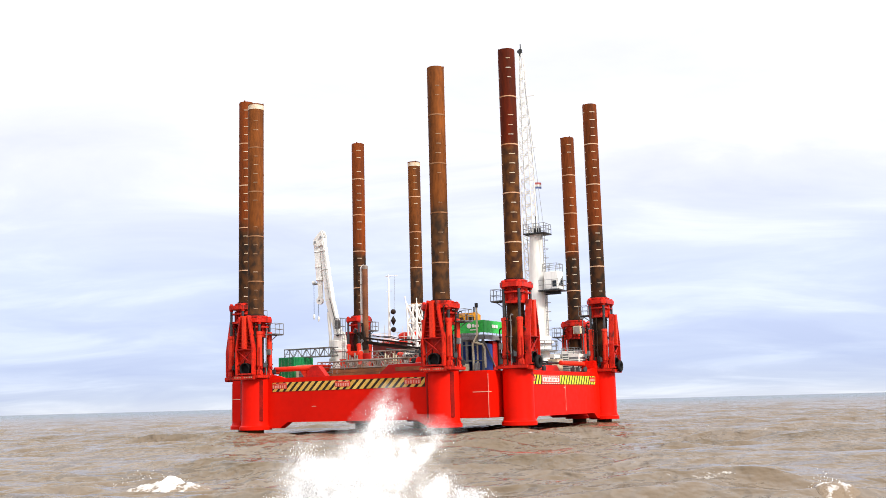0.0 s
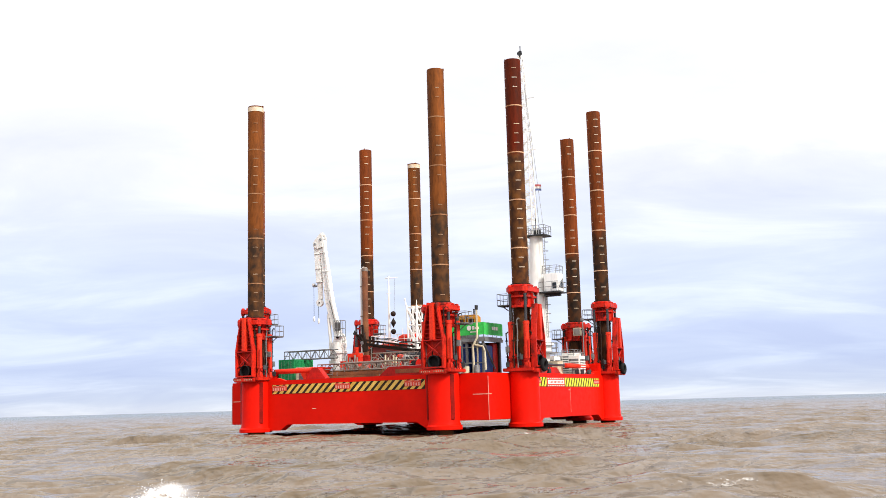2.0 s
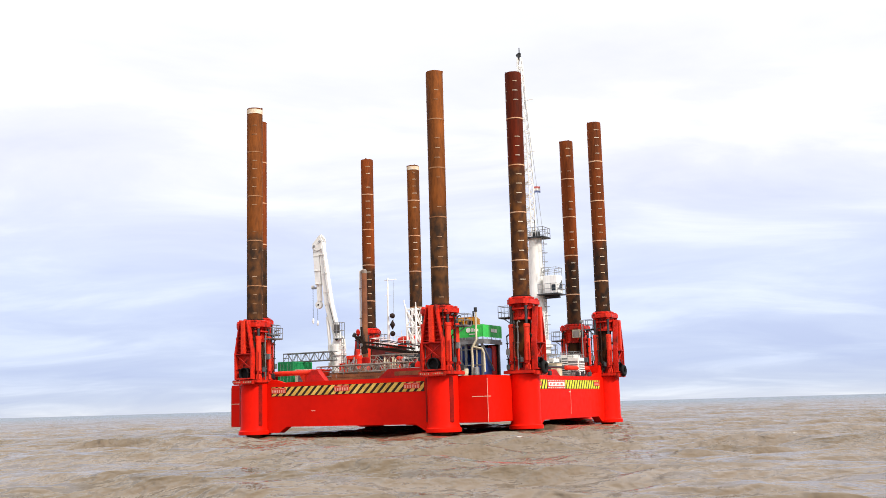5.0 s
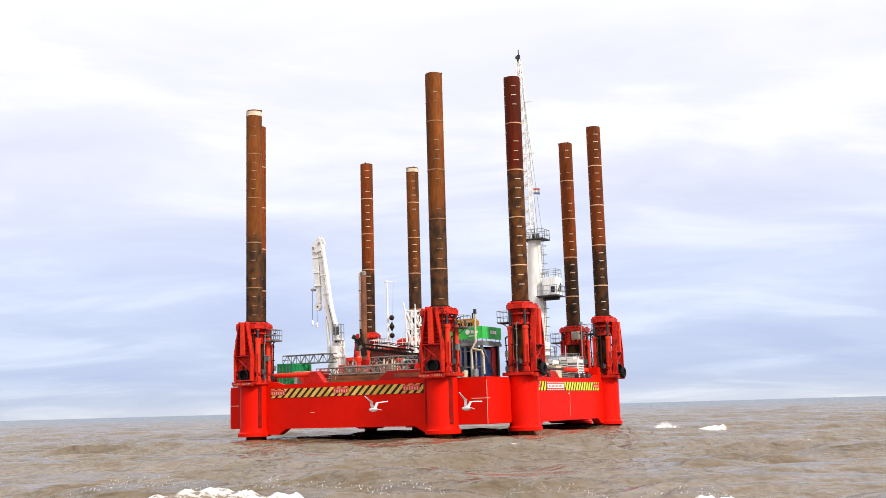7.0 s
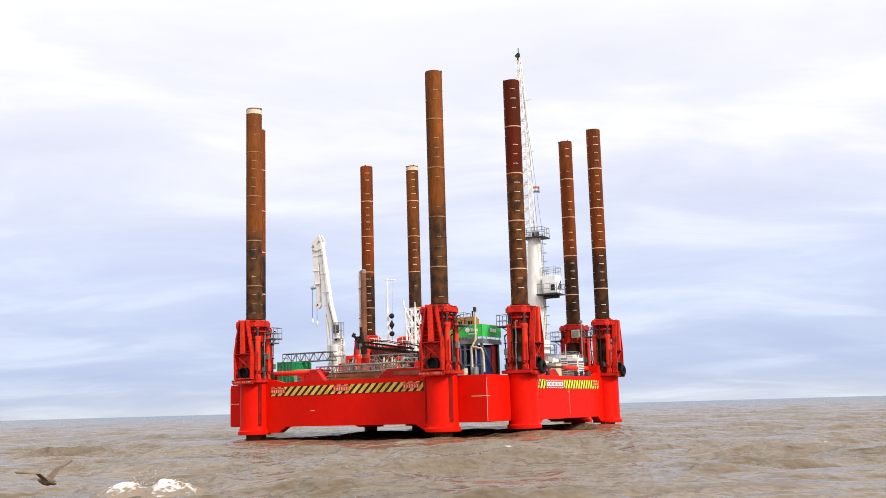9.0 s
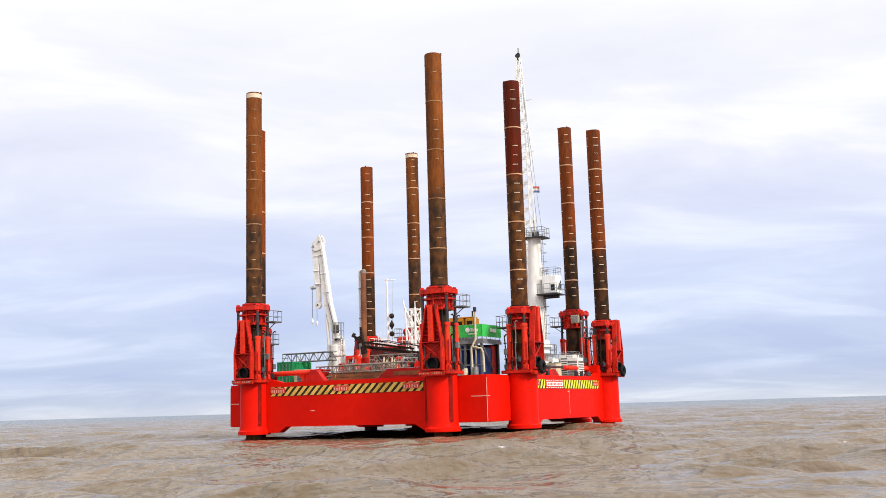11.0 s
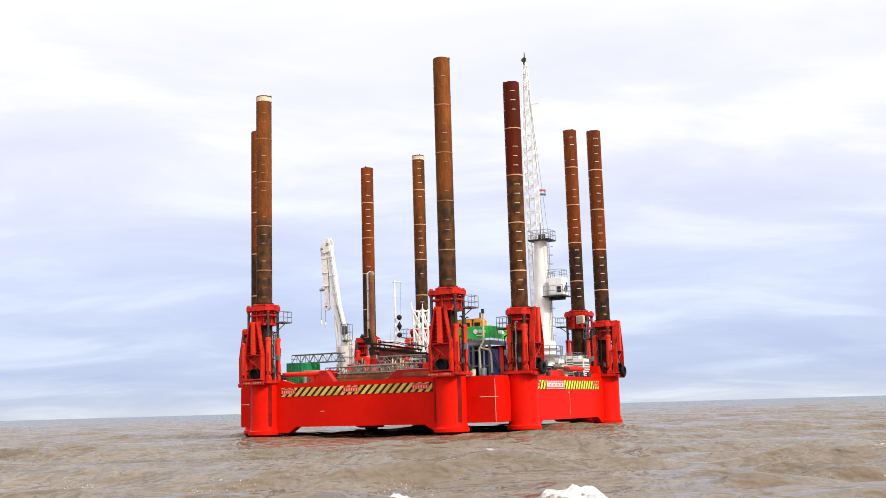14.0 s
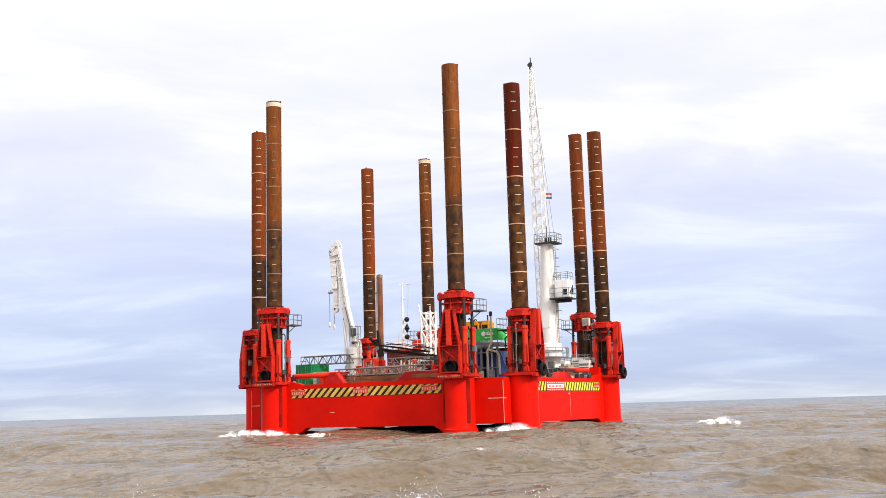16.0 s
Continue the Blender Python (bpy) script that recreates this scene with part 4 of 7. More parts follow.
def tall_crane():
    c = deck("lattice_boom_crane", "tall white pedestal crane with a lattice boom raised upright", "crane", 12.15, 5.0)
    part("pedestal", shape(lathe, [(1.5, 0), (1.5, 0.15), (1.12, 0.3), (1.05, 2.6), (1.3, 2.8), (1.3, 3.5)], 32), WHITE, c, smooth=True)
    part("slew_ring", shape(lathe, [(1.25, 3.45), (1.6, 3.5), (1.6, 3.72), (1.3, 3.8), (1.3, 4.25), (1.2, 4.3)], 32), WHITE, c, smooth=True)
    gal = part("gallery", shape(lathe, [(1.3, 2.6), (2.1, 2.6), (2.1, 2.68), (1.3, 2.7)], 24), GREY, c, "grey grating gallery round the pedestal")
    part("railing", shape(railing, round_pts(2.05, 14), 2.65, 1.1, 0.035, 3, True), GREY, gal)
    part("mast", shape(lathe, [(1.10, 4.2), (1.14, 5.0), (1.12, 9.0), (1.02, 10.2), (0.74, 16.1), (0.78, 16.3), (0.6, 16.35)], 32), WHITE, c, "white tapering mast", smooth=True)
    for k in range(10):
        a = 2 * math.pi * k / 10
        part("stiffener", shape(box, (1.2 * math.cos(a), 1.2 * math.sin(a), 0.75), (0.34, 0.06, 0.9), a), CREAM, c)
    part("drive_motor", shape(lathe, [(0.22, 3.0), (0.26, 3.05), (0.26, 4.3), (0.12, 4.4)], 14), DARKGREY, c, at=(-1.1, -1.25, 0))
    part("cable_box", shape(box, (0.5, -1.32, 1.7), (0.7, 0.4, 0.9), 0, 0.04), FRAMEGREY, c)
    part("mast_panel", shape(box, (0.0, -1.08, 7.4), (1.0, 0.16, 2.6), 0, 0.07), WHITE, c)
    top = part("top_platform", shape(box, (0.2, 0, 16.35), (2.7, 2.2, 0.16), 0, 0.02), DARKGREY, c, "dark grey platform at the mast's top")
    part("railing", shape(railing, [(-1.1, -1.05), (1.5, -1.05), (1.5, 1.05), (-1.1, 1.05)], 16.4, 1.1, 0.035, 0.65, True), GREY, top)
    part("winch", shape(rod, (-0.1, 0, 16.8), (0.5, 0, 16.8), 0.4, 16), DARKGREY, top)
    part("lamp_post", shape(rod, (-0.1, 0.4, 16.4), (-0.1, 0.4, 18.6), 0.07, 8), DARKGREY, top)
    cab = part("cab", shape(box, (2.15, -0.3, 10.65), (1.75, 1.7, 2.1), 0, 0.08), WHITE, c, "white operator's cab with dark windows")
    part("window", shape(box, (2.6, -1.16, 10.25), (0.5, 0.04, 0.7), 0, 0.02), GLASS, cab)
    part("window", shape(prism, [(-0.9, 10.05), (0.3, 10.05), (0.3, 11.25)], 3.02, 3.05, "x"), GLASS, cab)
    cp = part("cab_platform", shape(box, (1.95, -0.3, 9.5), (2.6, 2.5, 0.12)), DARKGREY, c, "dark grey grating under the cab")
    part("railing", shape(railing, [(0.8, -1.5), (3.2, -1.5), (3.2, 0.9), (0.8, 0.9)], 9.55, 1.15, 0.03, 0.8), GREY, cp)
    part("railing", shape(railing, [(1.2, -1.15), (3.0, -1.15), (3.0, 0.5), (1.2, 0.5)], 11.7, 0.9, 0.03, 0.8, True), GREY, cab)
    part("beam", shape(box, (1.9, -0.3, 9.25), (2.2, 0.3, 0.35)), DARKGREY, cp)
    lad = bmesh.new()
    for s in (-0.25, 0.25):
        rod(lad, (1.2, -0.4 + s, 4.3), (1.15, -0.4 + s, 16.3), 0.035, 6)
    z = 4.5
    while z < 16.3:
        rod(lad, (1.2, -0.65, z), (1.2, -0.15, z), 0.025, 5)
        z += 0.33
    for k in range(11):
        zz = 5.0 + k * 1.05
        for a in range(6):
            t0, t1 = radians(-90 + 30 * a), radians(-60 + 30 * a)
            rod(lad, (1.2 + 0.5 * math.cos(t0), -0.4 + 0.38 * math.sin(t0), zz), (1.2 + 0.5 * math.cos(t1), -0.4 + 0.38 * math.sin(t1), zz), 0.025, 5)
    part("caged_ladder", lad, GREY, c)
    foot, tip = Vector((-1.15, 1.3, 4.4)), Vector((-1.66, 1.3, 39.2))
    boom = part("lattice_boom", shape(lattice, foot, tip, 0.8, 0.42, 44, 0.072, 0.048, (0, 1, 0), 1.25), WHITE, c, "white lattice boom")
    hd = bmesh.new()
    box(hd, tip + Vector((0, 0, 0.2)), (0.34, 0.4, 0.9), 0, 0.06)
    rod(hd, tip + Vector((-0.12, -0.22, 0.3)), tip + Vector((-0.12, 0.22, 0.3)), 0.24, 14)
    rod(hd, tip + Vector((0, 0, 0.4)), tip + Vector((0, 0, 1.3)), 0.06, 6)
    part("boom_head", hd, DARKGREY, boom, "dark grey boom head with sheaves")
    for x0, x1, z1 in ((0.15, 0.6, 17.2), (0.05, 1.2, 16.5), (-0.3, -0.9, 5.5)):
        part("rope", shape(rod, tip + Vector((x0, -0.1, 0.0)), (x1, -0.2, z1), 0.03, 5), GREY, boom)
    for zz in (27.2, 33.7):
        part("crossbar", shape(box, (-1.25, 1.3, zz), (2.3, 0.08, 0.08)), WHITE, boom)
    return c


tall_crane()


def flag():
    f = deck("flag", "red, white and blue striped flag on a thin pole", "flag", 12.6, 4.3, DECK + 16.44)
    part("pole", shape(rod, (0, 0, 0), (0, 0, 6.4), 0.03, 6), WHITE, f)
    for k, m in enumerate((FLAGRED, WHITE, FLAGBLUE)):
        bm = bmesh.new()
        n = 10
        z1 = 6.0 - k * 0.25
        rows = []
        for i in range(n + 1):
            x = i * 0.085
            y = 0.07 * math.sin(i * 1.1) * (i / n)
            dz = -0.12 * (i / n) ** 2
            rows.append([bm.verts.new((x, y + o, z + dz)) for o in (-0.01, 0.01) for z in (z1, z1 - 0.246)])
        for p, q in zip(rows, rows[1:]):
            bm.faces.new((p[0], q[0], q[1], p[1]))
            bm.faces.new((p[2], p[3], q[3], q[2]))
            bm.faces.new((p[0], p[2], q[2], q[0]))
            bm.faces.new((p[1], q[1], q[3], p[3]))
        part("cloth_stripe", bm, m, f)


flag()


def tapered_box(bm, a, b, w0, h0, w1, h1, side=(0, 1, 0)):
    """A box girder from a to b; w across the side axis, h at right angles to it."""
    a, b = Vector(a), Vector(b)
    s = Vector(side)
    u = (b - a).normalized().cross(s).normalized()
    vs = []
    for p, w, h in ((a, w0, h0), (b, w1, h1)):
        vs.append([bm.verts.new(p + s * (sx * w / 2) + u * (sy * h / 2)) for sx, sy in ((-1, -1), (1, -1), (1, 1), (-1, 1))])
    fs = [bm.faces.new(vs[0][::-1]), bm.faces.new(vs[1])]
    for k in range(4):
        fs.append(bm.faces.new((vs[0][k], vs[0][(k + 1) % 4], vs[1][(k + 1) % 4], vs[1][k])))
    bmesh.ops.recalc_face_normals(bm, faces=fs)


def knuckle_crane():
    c = deck("knuckle_boom_crane", "white knuckle boom crane with its jib folded down", "crane", -9.2, -5.0)
    part("pedestal", shape(lathe, [(0.95, 0), (0.95, 0.1), (0.82, 0.2), (0.78, 3.2), (0.95, 3.3), (0.95, 3.55), (0.84, 3.62), (0.84, 4.5), (0.6, 4.62)], 28), WHITE, c, smooth=True)
    hd = bmesh.new()
    for s in (-0.46, 0.46):
        prism(hd, [(-0.7, 4.0), (0.75, 4.0), (0.6, 5.3), (0.15, 5.75), (-0.35, 5.3)], s - 0.08, s + 0.08)
    part("slew_head", hd, WHITE, c)
    part("pivot_pin", shape(rod, (0.15, -0.62, 5.2), (0.15, 0.62, 5.2), 0.17, 12), DARKGREY, c)
    boom = part("main_boom", shape(tapered_box, (0.15, 0, 4.7), (-1.25, 0, 9.4), 0.6, 0.72, 0.64, 0.95), WHITE, c)
    part("upper_boom", shape(tapered_box, (-1.25, 0, 9.4), (-2.3, 0, 17.0), 0.64, 0.95, 0.5, 0.62), WHITE, boom)
    for t in (0.2, 0.5, 0.8):
        p = Vector((-1.25, 0, 9.4)).lerp(Vector((-2.3, 0, 17.0)), t)
        part("boom_rib", shape(box, p, (1.02 - 0.3 * t, 0.7, 0.1), 0, 0.02), WHITE, boom)
    part("hose", shape(rod, (0.1, -0.36, 5.4), (-1.05, -0.38, 9.6), 0.045, 6), DARKGREY, boom)
    part("hose", shape(rod, (-1.05, -0.38, 9.6), (-2.1, -0.32, 16.6), 0.04, 6), GREY, boom)
    bm = bmesh.new()
    for y in (-0.36, 0.36):
        prism(bm, [(-2.05, 16.2), (-1.9, 17.2), (-2.25, 17.9), (-2.5, 17.75), (-3.35, 16.9), (-3.4, 16.3), (-2.75, 16.0)], y - 0.05, y + 0.05)
    part("knuckle", bm, WHITE, c)
    part("pivot_pin", shape(rod, (-2.25, -0.5, 17.1), (-2.25, 0.5, 17.1), 0.15, 12), GREY, c)
    part("pivot_pin", shape(rod, (-3.1, -0.5, 16.6), (-3.1, 0.5, 16.6), 0.15, 12), GREY, c)
    part("tip_sheave", shape(rod, (-2.35, -0.08, 17.75), (-2.35, 0.08, 17.75), 0.26, 16), WHITE, c)
    jib = part("jib", shape(tapered_box, (-3.0, 0, 16.7), (-2.72, 0, 11.9), 0.56, 0.86, 0.5, 0.72), WHITE, c)
    part("jib_extension", shape(tapered_box, (-2.72, 0, 12.2), (-2.6, 0, 9.9), 0.38, 0.56, 0.36, 0.5), WHITE, jib)
    for z in (15.4, 13.6, 12.0):
        part("band", shape(box, (-2.92 + (16.0 - z) * 0.055, 0, z), (0.92, 0.64, 0.1), 0, 0.02), WHITE, jib)
    part("jib_head", shape(rod, (-2.72, -0.16, 9.5), (-2.72, 0.16, 9.5), 0.46, 20), WHITE, jib)
    part("sheave_pin", shape(rod, (-2.72, -0.22, 9.5), (-2.72, 0.22, 9.5), 0.1, 10), DARKGREY, jib)
    part("ram", shape(rod, (-0.95, -0.1, 2.4), (-1.45, -0.1, 8.0), 0.19, 12), WHITE, c, "white lifting cylinder")
    part("ram_rod", shape(rod, (-1.42, -0.1, 7.8), (-1.5, -0.1, 9.2), 0.11, 10), CHROME, c)
    part("ram_foot", shape(box, (-0.9, -0.1, 2.3), (0.7, 0.5, 0.5), 0, 0.05), WHITE, c)
    part("ram", shape(rod, (-1.75, 0.45, 11.4), (-2.75, 0.45, 15.6), 0.15, 12), WHITE, c)
    br = part("bracket", shape(box, (-3.35, 0, 11.55), (0.8, 0.36, 0.2), 0, 0.04), GREY, c)
    part("floodlight", shape(box, (-3.62, 0, 11.75), (0.34, 0.4, 0.3), 0, 0.05), WHITE, br)
    for x, z0, z1 in ((-3.62, 11.6, 7.9), (-2.95, 9.3, 7.6)):
        rp = part("hoist_rope", shape(rod, (x, 0, z0), (x, 0, z1), 0.026, 5), DARKGREY, c)
        part("hook_block", shape(lathe, [(0.03, z1 - 0.62), (0.1, z1 - 0.5), (0.14, z1 - 0.25), (0.08, z1 - 0.02), (0.03, z1 + 0.05)], 10), WHITE, rp, at=(x, 0, 0))
    bk = part("basket", shape(box, (0.42, -0.5, 5.25), (1.0, 1.0, 0.06)), GREY, c, "grey railed operator's stand")
    part("railing", shape(railing, [(-0.05, -1.0), (0.9, -1.0), (0.9, 0.0), (-0.05, 0.0)], 5.25, 1.9, 0.03, 0.5, True), GREY, bk)
    part("windscreen", shape(box, (0.42, -0.94, 6.4), (0.8, 0.04, 1.0), 0, 0.01), FRAMEGREY, bk)
    part("ladder", shape(ladder_shape, 0.1, 5.2, 0.95, -0.55), GREY, c)
    part("control_box", shape(box, (-0.95, -0.35, 4.2), (0.4, 0.4, 0.9), 0, 0.04), WHITE, c)



knuckle_crane()


def container(x, y, sx, sy, h, mat, label, rz=0.0, roof=None):
    c = deck("shipping_container", label, "container", x, y, DECK, rz)
    bm = bmesh.new()
    # corrugated walls: ribs stand proud of the panels
    box(bm, (0, 0, h / 2), (sx - 0.08, sy - 0.08, h - 0.1))
    n = int(sy / 0.28)
    for k in range(n):
        yy = -sy / 2 + 0.15 + (sy - 0.3) * k / (n - 1)
        for s in (-1, 1):
            box(bm, (s * (sx / 2 - 0.03), yy, h / 2), (0.05, 0.12, h - 0.2))
    part("wall", bm, mat, c)
    fr = bmesh.new()
    for a in (-1, 1):
        for b in (-1, 1):
            box(fr, (a * (sx / 2 - 0.06), b * (sy / 2 - 0.06), h / 2), (0.13, 0.13, h))
        for z in (0.07, h - 0.07):
            box(fr, (a * (sx / 2 - 0.06), 0, z), (0.12, sy - 0.26, 0.14))
            box(fr, (0, a * (sy / 2 - 0.06), z), (sx - 0.26, 0.12, 0.14))
    part("frame", fr, mat, c)
    for s in (-1, 1):
        d = part("door", shape(box, (s * sx * 0.23, -sy / 2 + 0.02, h / 2), (sx * 0.43, 0.06, h - 0.32), 0, 0.015), mat, c)
        for k in (-1, 1):
            part("lock_rod", shape(rod, (s * sx * 0.23 + k * 0.2, -sy / 2 - 0.03, 0.2), (s * sx * 0.23 + k * 0.2, -sy / 2 - 0.03, h - 0.2), 0.02, 6), GREY, d)
    return c


container(-13.9, -7.2, 2.2, 3.7, 2.7, GREEN, "green corrugated shipping container on the red deck")
container(-10.9, -9.5, 1.3, 1.6, 1.7, CREAM, "small cream steel locker box on the deck")


def lying_lattice(label, x, y, z, length, w, mat, bays, rz=0.0, r=0.05):
    g = deck("lattice_section", label, "lattice girder", x, y, z, rz, "lattice sections on deck")
    part("truss", shape(lattice, (0, 0, w / 2), (length, 0, w / 2), w, w, bays, r, r * 0.62), mat, g)
    for k in (0, 1):
        part("end_frame", shape(box, (k * length, 0, w / 2), (0.08, w + 0.12, 0.08)), mat, g)


lying_lattice("grey steel lattice gangway resting across the green container", -15.7, -6.6, DECK + 2.75, 7.1, 0.98, FRAMEGREY, 11, 0, 0.065)
lying_lattice("grey steel lattice section lying on timber bearers", -6.3, -12.9, DECK + 0.95, 9.2, 0.75, RUSTGREY, 17, 0, 0.06)
lying_lattice("grey steel lattice section lying on timber bearers", -4.0, -11.3, DECK + 0.95, 8.4, 0.9, RUSTGREY, 15, 0, 0.055)
lying_lattice("short grey lattice section stacked behind the others", -1.5, -9.4, DECK + 1.9, 5.5, 0.9, RUSTGREY, 6, 0, 0.05)



def bearer_rack():
    r = deck("timber_rack", "rusty brown bearers under the lattice sections", "rack", -2.0, -12.2)
    for y in (-1.2, -0.4, 0.4, 1.5):
        part("bearer", shape(box, (0, y, 0.45), (9.6, 0.35, 0.5), 0, 0.03), BROWN, r)
    for x in (-4.4, -1.5, 1.5, 4.4):
        part("cross_timber", shape(box, (x, 0.1, 0.1), (0.3, 3.4, 0.2), 0, 0.02), BROWN, r)
        part("pad", shape(box, (x, 0.1, 0.82), (0.3, 3.2, 0.24), 0, 0.02), BROWN, r)
    for k, (y, z, n) in enumerate(((-14.7, 0.0, 7.6), (-14.35, 0.0, 8.2), (-14.5, 0.36, 7.0))):
        t = deck("timber_baulk", "rusty brown timber baulk lying along the deck edge", "timber", -0.4 + 0.3 * k, y, DECK + 0.012 + z, 0.8 * (k - 1), "timber baulks on deck")
        part("baulk", shape(box, (0, 0, 0.18), (n, 0.32, 0.34), 0, 0.03), BROWN, t)
        for x in (-0.42, 0.42):
            part("strap", shape(box, (x * n, 0, 0.18), (0.08, 0.34, 0.36)), RUSTGREY, t)
    s = deck("rack_stand", "brown steel stand carrying a lattice section", "stand", 1.2, -9.4)
    for x in (-2.4, 2.4):
        part("post", shape(box, (x, 0, 0.9), (0.3, 0.9, 1.8), 0, 0.02), BROWN, s)
    part("crossbeam", shape(box, (0, 0, 1.85), (5.4, 0.8, 0.1)), BROWN, s)


bearer_rack()


def winch_portal():
    w = deck("winch_frame", "orange-red steel winch portal standing on the deck", "winch", -4.55, -8.6)
    for s in (-1, 1):
        part("post", shape(box, (s * 0.62, 0, 1.35), (0.36, 0.8, 2.7), 0, 0.05), ORANGE, w)
    part("top_beam", shape(box, (0, 0, 2.75), (1.7, 0.9, 0.5), 0, 0.08), ORANGE, w)
    part("drum", shape(rod, (-0.45, 0, 1.4), (0.45, 0, 1.4), 0.45, 18), GREY, w, "grey rope drum")
    for x, y in ((-2.6, -9.8), (2.0, -8.2)):
        b = deck("deck_winch", "orange-red deck winch on a steel bed", "winch", x, y, DECK, 0, "deck winches")
        part("bed", shape(box, (0, 0, 0.2), (2.2, 1.2, 0.4), 0, 0.04), RED_DULL, b)
        part("drum", shape(rod, (-0.8, 0, 0.95), (0.8, 0, 0.95), 0.5, 18), BROWN, b)
        for s in (-0.9, 0.9):
            part("flange", shape(rod, (s - 0.05, 0, 0.95), (s + 0.05, 0, 0.95), 0.75, 20), ORANGE, b)


winch_portal()


def pile():
    p = deck("steel_pile", "slender rusty steel pile standing upright through the deck", "pile", -5.5, -4.9)
    part("tube", shape(lathe, [(0.30, -0.02), (0.33, 0.0), (0.33, 13.0), (0.26, 13.15)], 20), BROWN, p, smooth=True)
    part("cap", shape(lathe, [(0.34, 12.75), (0.36, 12.8), (0.36, 13.1), (0.2, 13.25)], 20), RUSTGREY, p)
    part("guide", shape(lathe, [(0.34, 2.2), (0.5, 2.25), (0.5, 2.9), (0.34, 2.95)], 20), RED_DULL, p)
    vent = bmesh.new()
    rod(vent, (-0.62, 0.1, 0), (-0.62, 0.1, 13.1), 0.12, 10)
    rod(vent, (-0.62, 0.1, 13.0), (-0.2, 0.05, 13.25), 0.11, 10)
    part("vent_pipe", vent, WHITE, p, "slim white pipe strapped to the pile", smooth=True)
    for z in (4.0, 7.5, 11.0):
        part("strap", shape(box, (-0.3, 0.05, z), (0.8, 0.2, 0.12)), RUSTGREY, p)


pile()


def loader_crane():
    c = deck("folded_loader_crane", "black hydraulic loader crane folded flat over the deck", "crane", 2.4, -6.0)
    part("pedestal", shape(lathe, [(0.6, 0), (0.55, 0.2), (0.45, 0.4), (0.42, 2.4), (0.55, 2.5), (0.55, 2.9)], 20), DARKGREY, c, smooth=True)
    boom = part("main_boom", shape(tapered_box, (0.3, 0, 2.95), (-7.4, 0, 4.15), 0.38, 0.40, 0.34, 0.34), BLACK, c)
    part("top_chord", shape(tapered_box, (-0.6, 0, 3.55), (-7.3, 0, 4.62), 0.24, 0.22, 0.22, 0.2), BLACK, boom)
    for k in range(9):
        t = k / 8
        p, q = Vector((-0.6 - 6.6 * t, 0, 3.1 + 1.03 * t)), Vector((-0.9 - 6.2 * t, 0, 3.66 + 0.97 * t))
        part("strut", shape(rod, p, q, 0.06, 6), GREY if k % 3 == 1 else DARKGREY, boom)
    for k, (dz, r) in enumerate(((0.9, 0.05), (1.02, 0.04), (0.2, 0.05))):
        hb = bmesh.new()
        pts = [Vector((0.2 - 1.3 * i, -0.22, 2.9 + 0.195 * i + dz + 0.10 * math.sin(2.3 * i + k))) for i in range(6)]
        for p, q in zip(pts, pts[1:]):
            rod(hb, p, q, r, 6)
        part("hose", hb, BLACK, boom, "slack black hose")
    kn = part("knuckle", shape(tapered_box, (-7.2, 0, 3.3), (-7.6, 0, 5.4), 0.4, 0.6, 0.34, 0.44), BLACK, c)
    part("link", shape(tapered_box, (-7.62, 0.1, 5.3), (-7.7, 0.1, 6.4), 0.24, 0.26, 0.2, 0.2), BLACK, kn)
    part("pivot_pin", shape(rod, (-7.5, -0.35, 4.3), (-7.5, 0.35, 4.3), 0.2, 12), GREY, kn)
    for k in range(3):
        hb = bmesh.new()
        pts = [Vector((-7.3 - 0.25 * k - 0.9 * math.sin(0.5 * i) * (0.5 + 0.2 * k), -0.25 + 0.2 * k, 4.3 + 0.42 * i - 0.045 * i * i)) for i in range(7)]
        for p, q in zip(pts, pts[1:]):
            rod(hb, p, q, 0.06, 6)
        part("hose", hb, BLACK, kn, "looped black hose")
    arm = part("outer_arm", shape(tapered_box, (-7.4, 0.35, 4.4), (-8.9, 0.35, 5.5), 0.3, 0.3, 0.24, 0.22), BLACK, c)
    part("grab", shape(rod, (-9.0, 0.35, 5.35), (-8.75, 0.35, 5.75), 0.2, 12), DARKGREY, arm)
    part("ram", shape(rod, (-0.2, -0.36, 2.6), (-4.2, -0.36, 3.2), 0.11, 10), CHROME, c)
    part("base_frame", shape(box, (-0.2, 0, 2.2), (2.6, 1.2, 0.5), 0, 0.05), DARKGREY, c)


loader_crane()


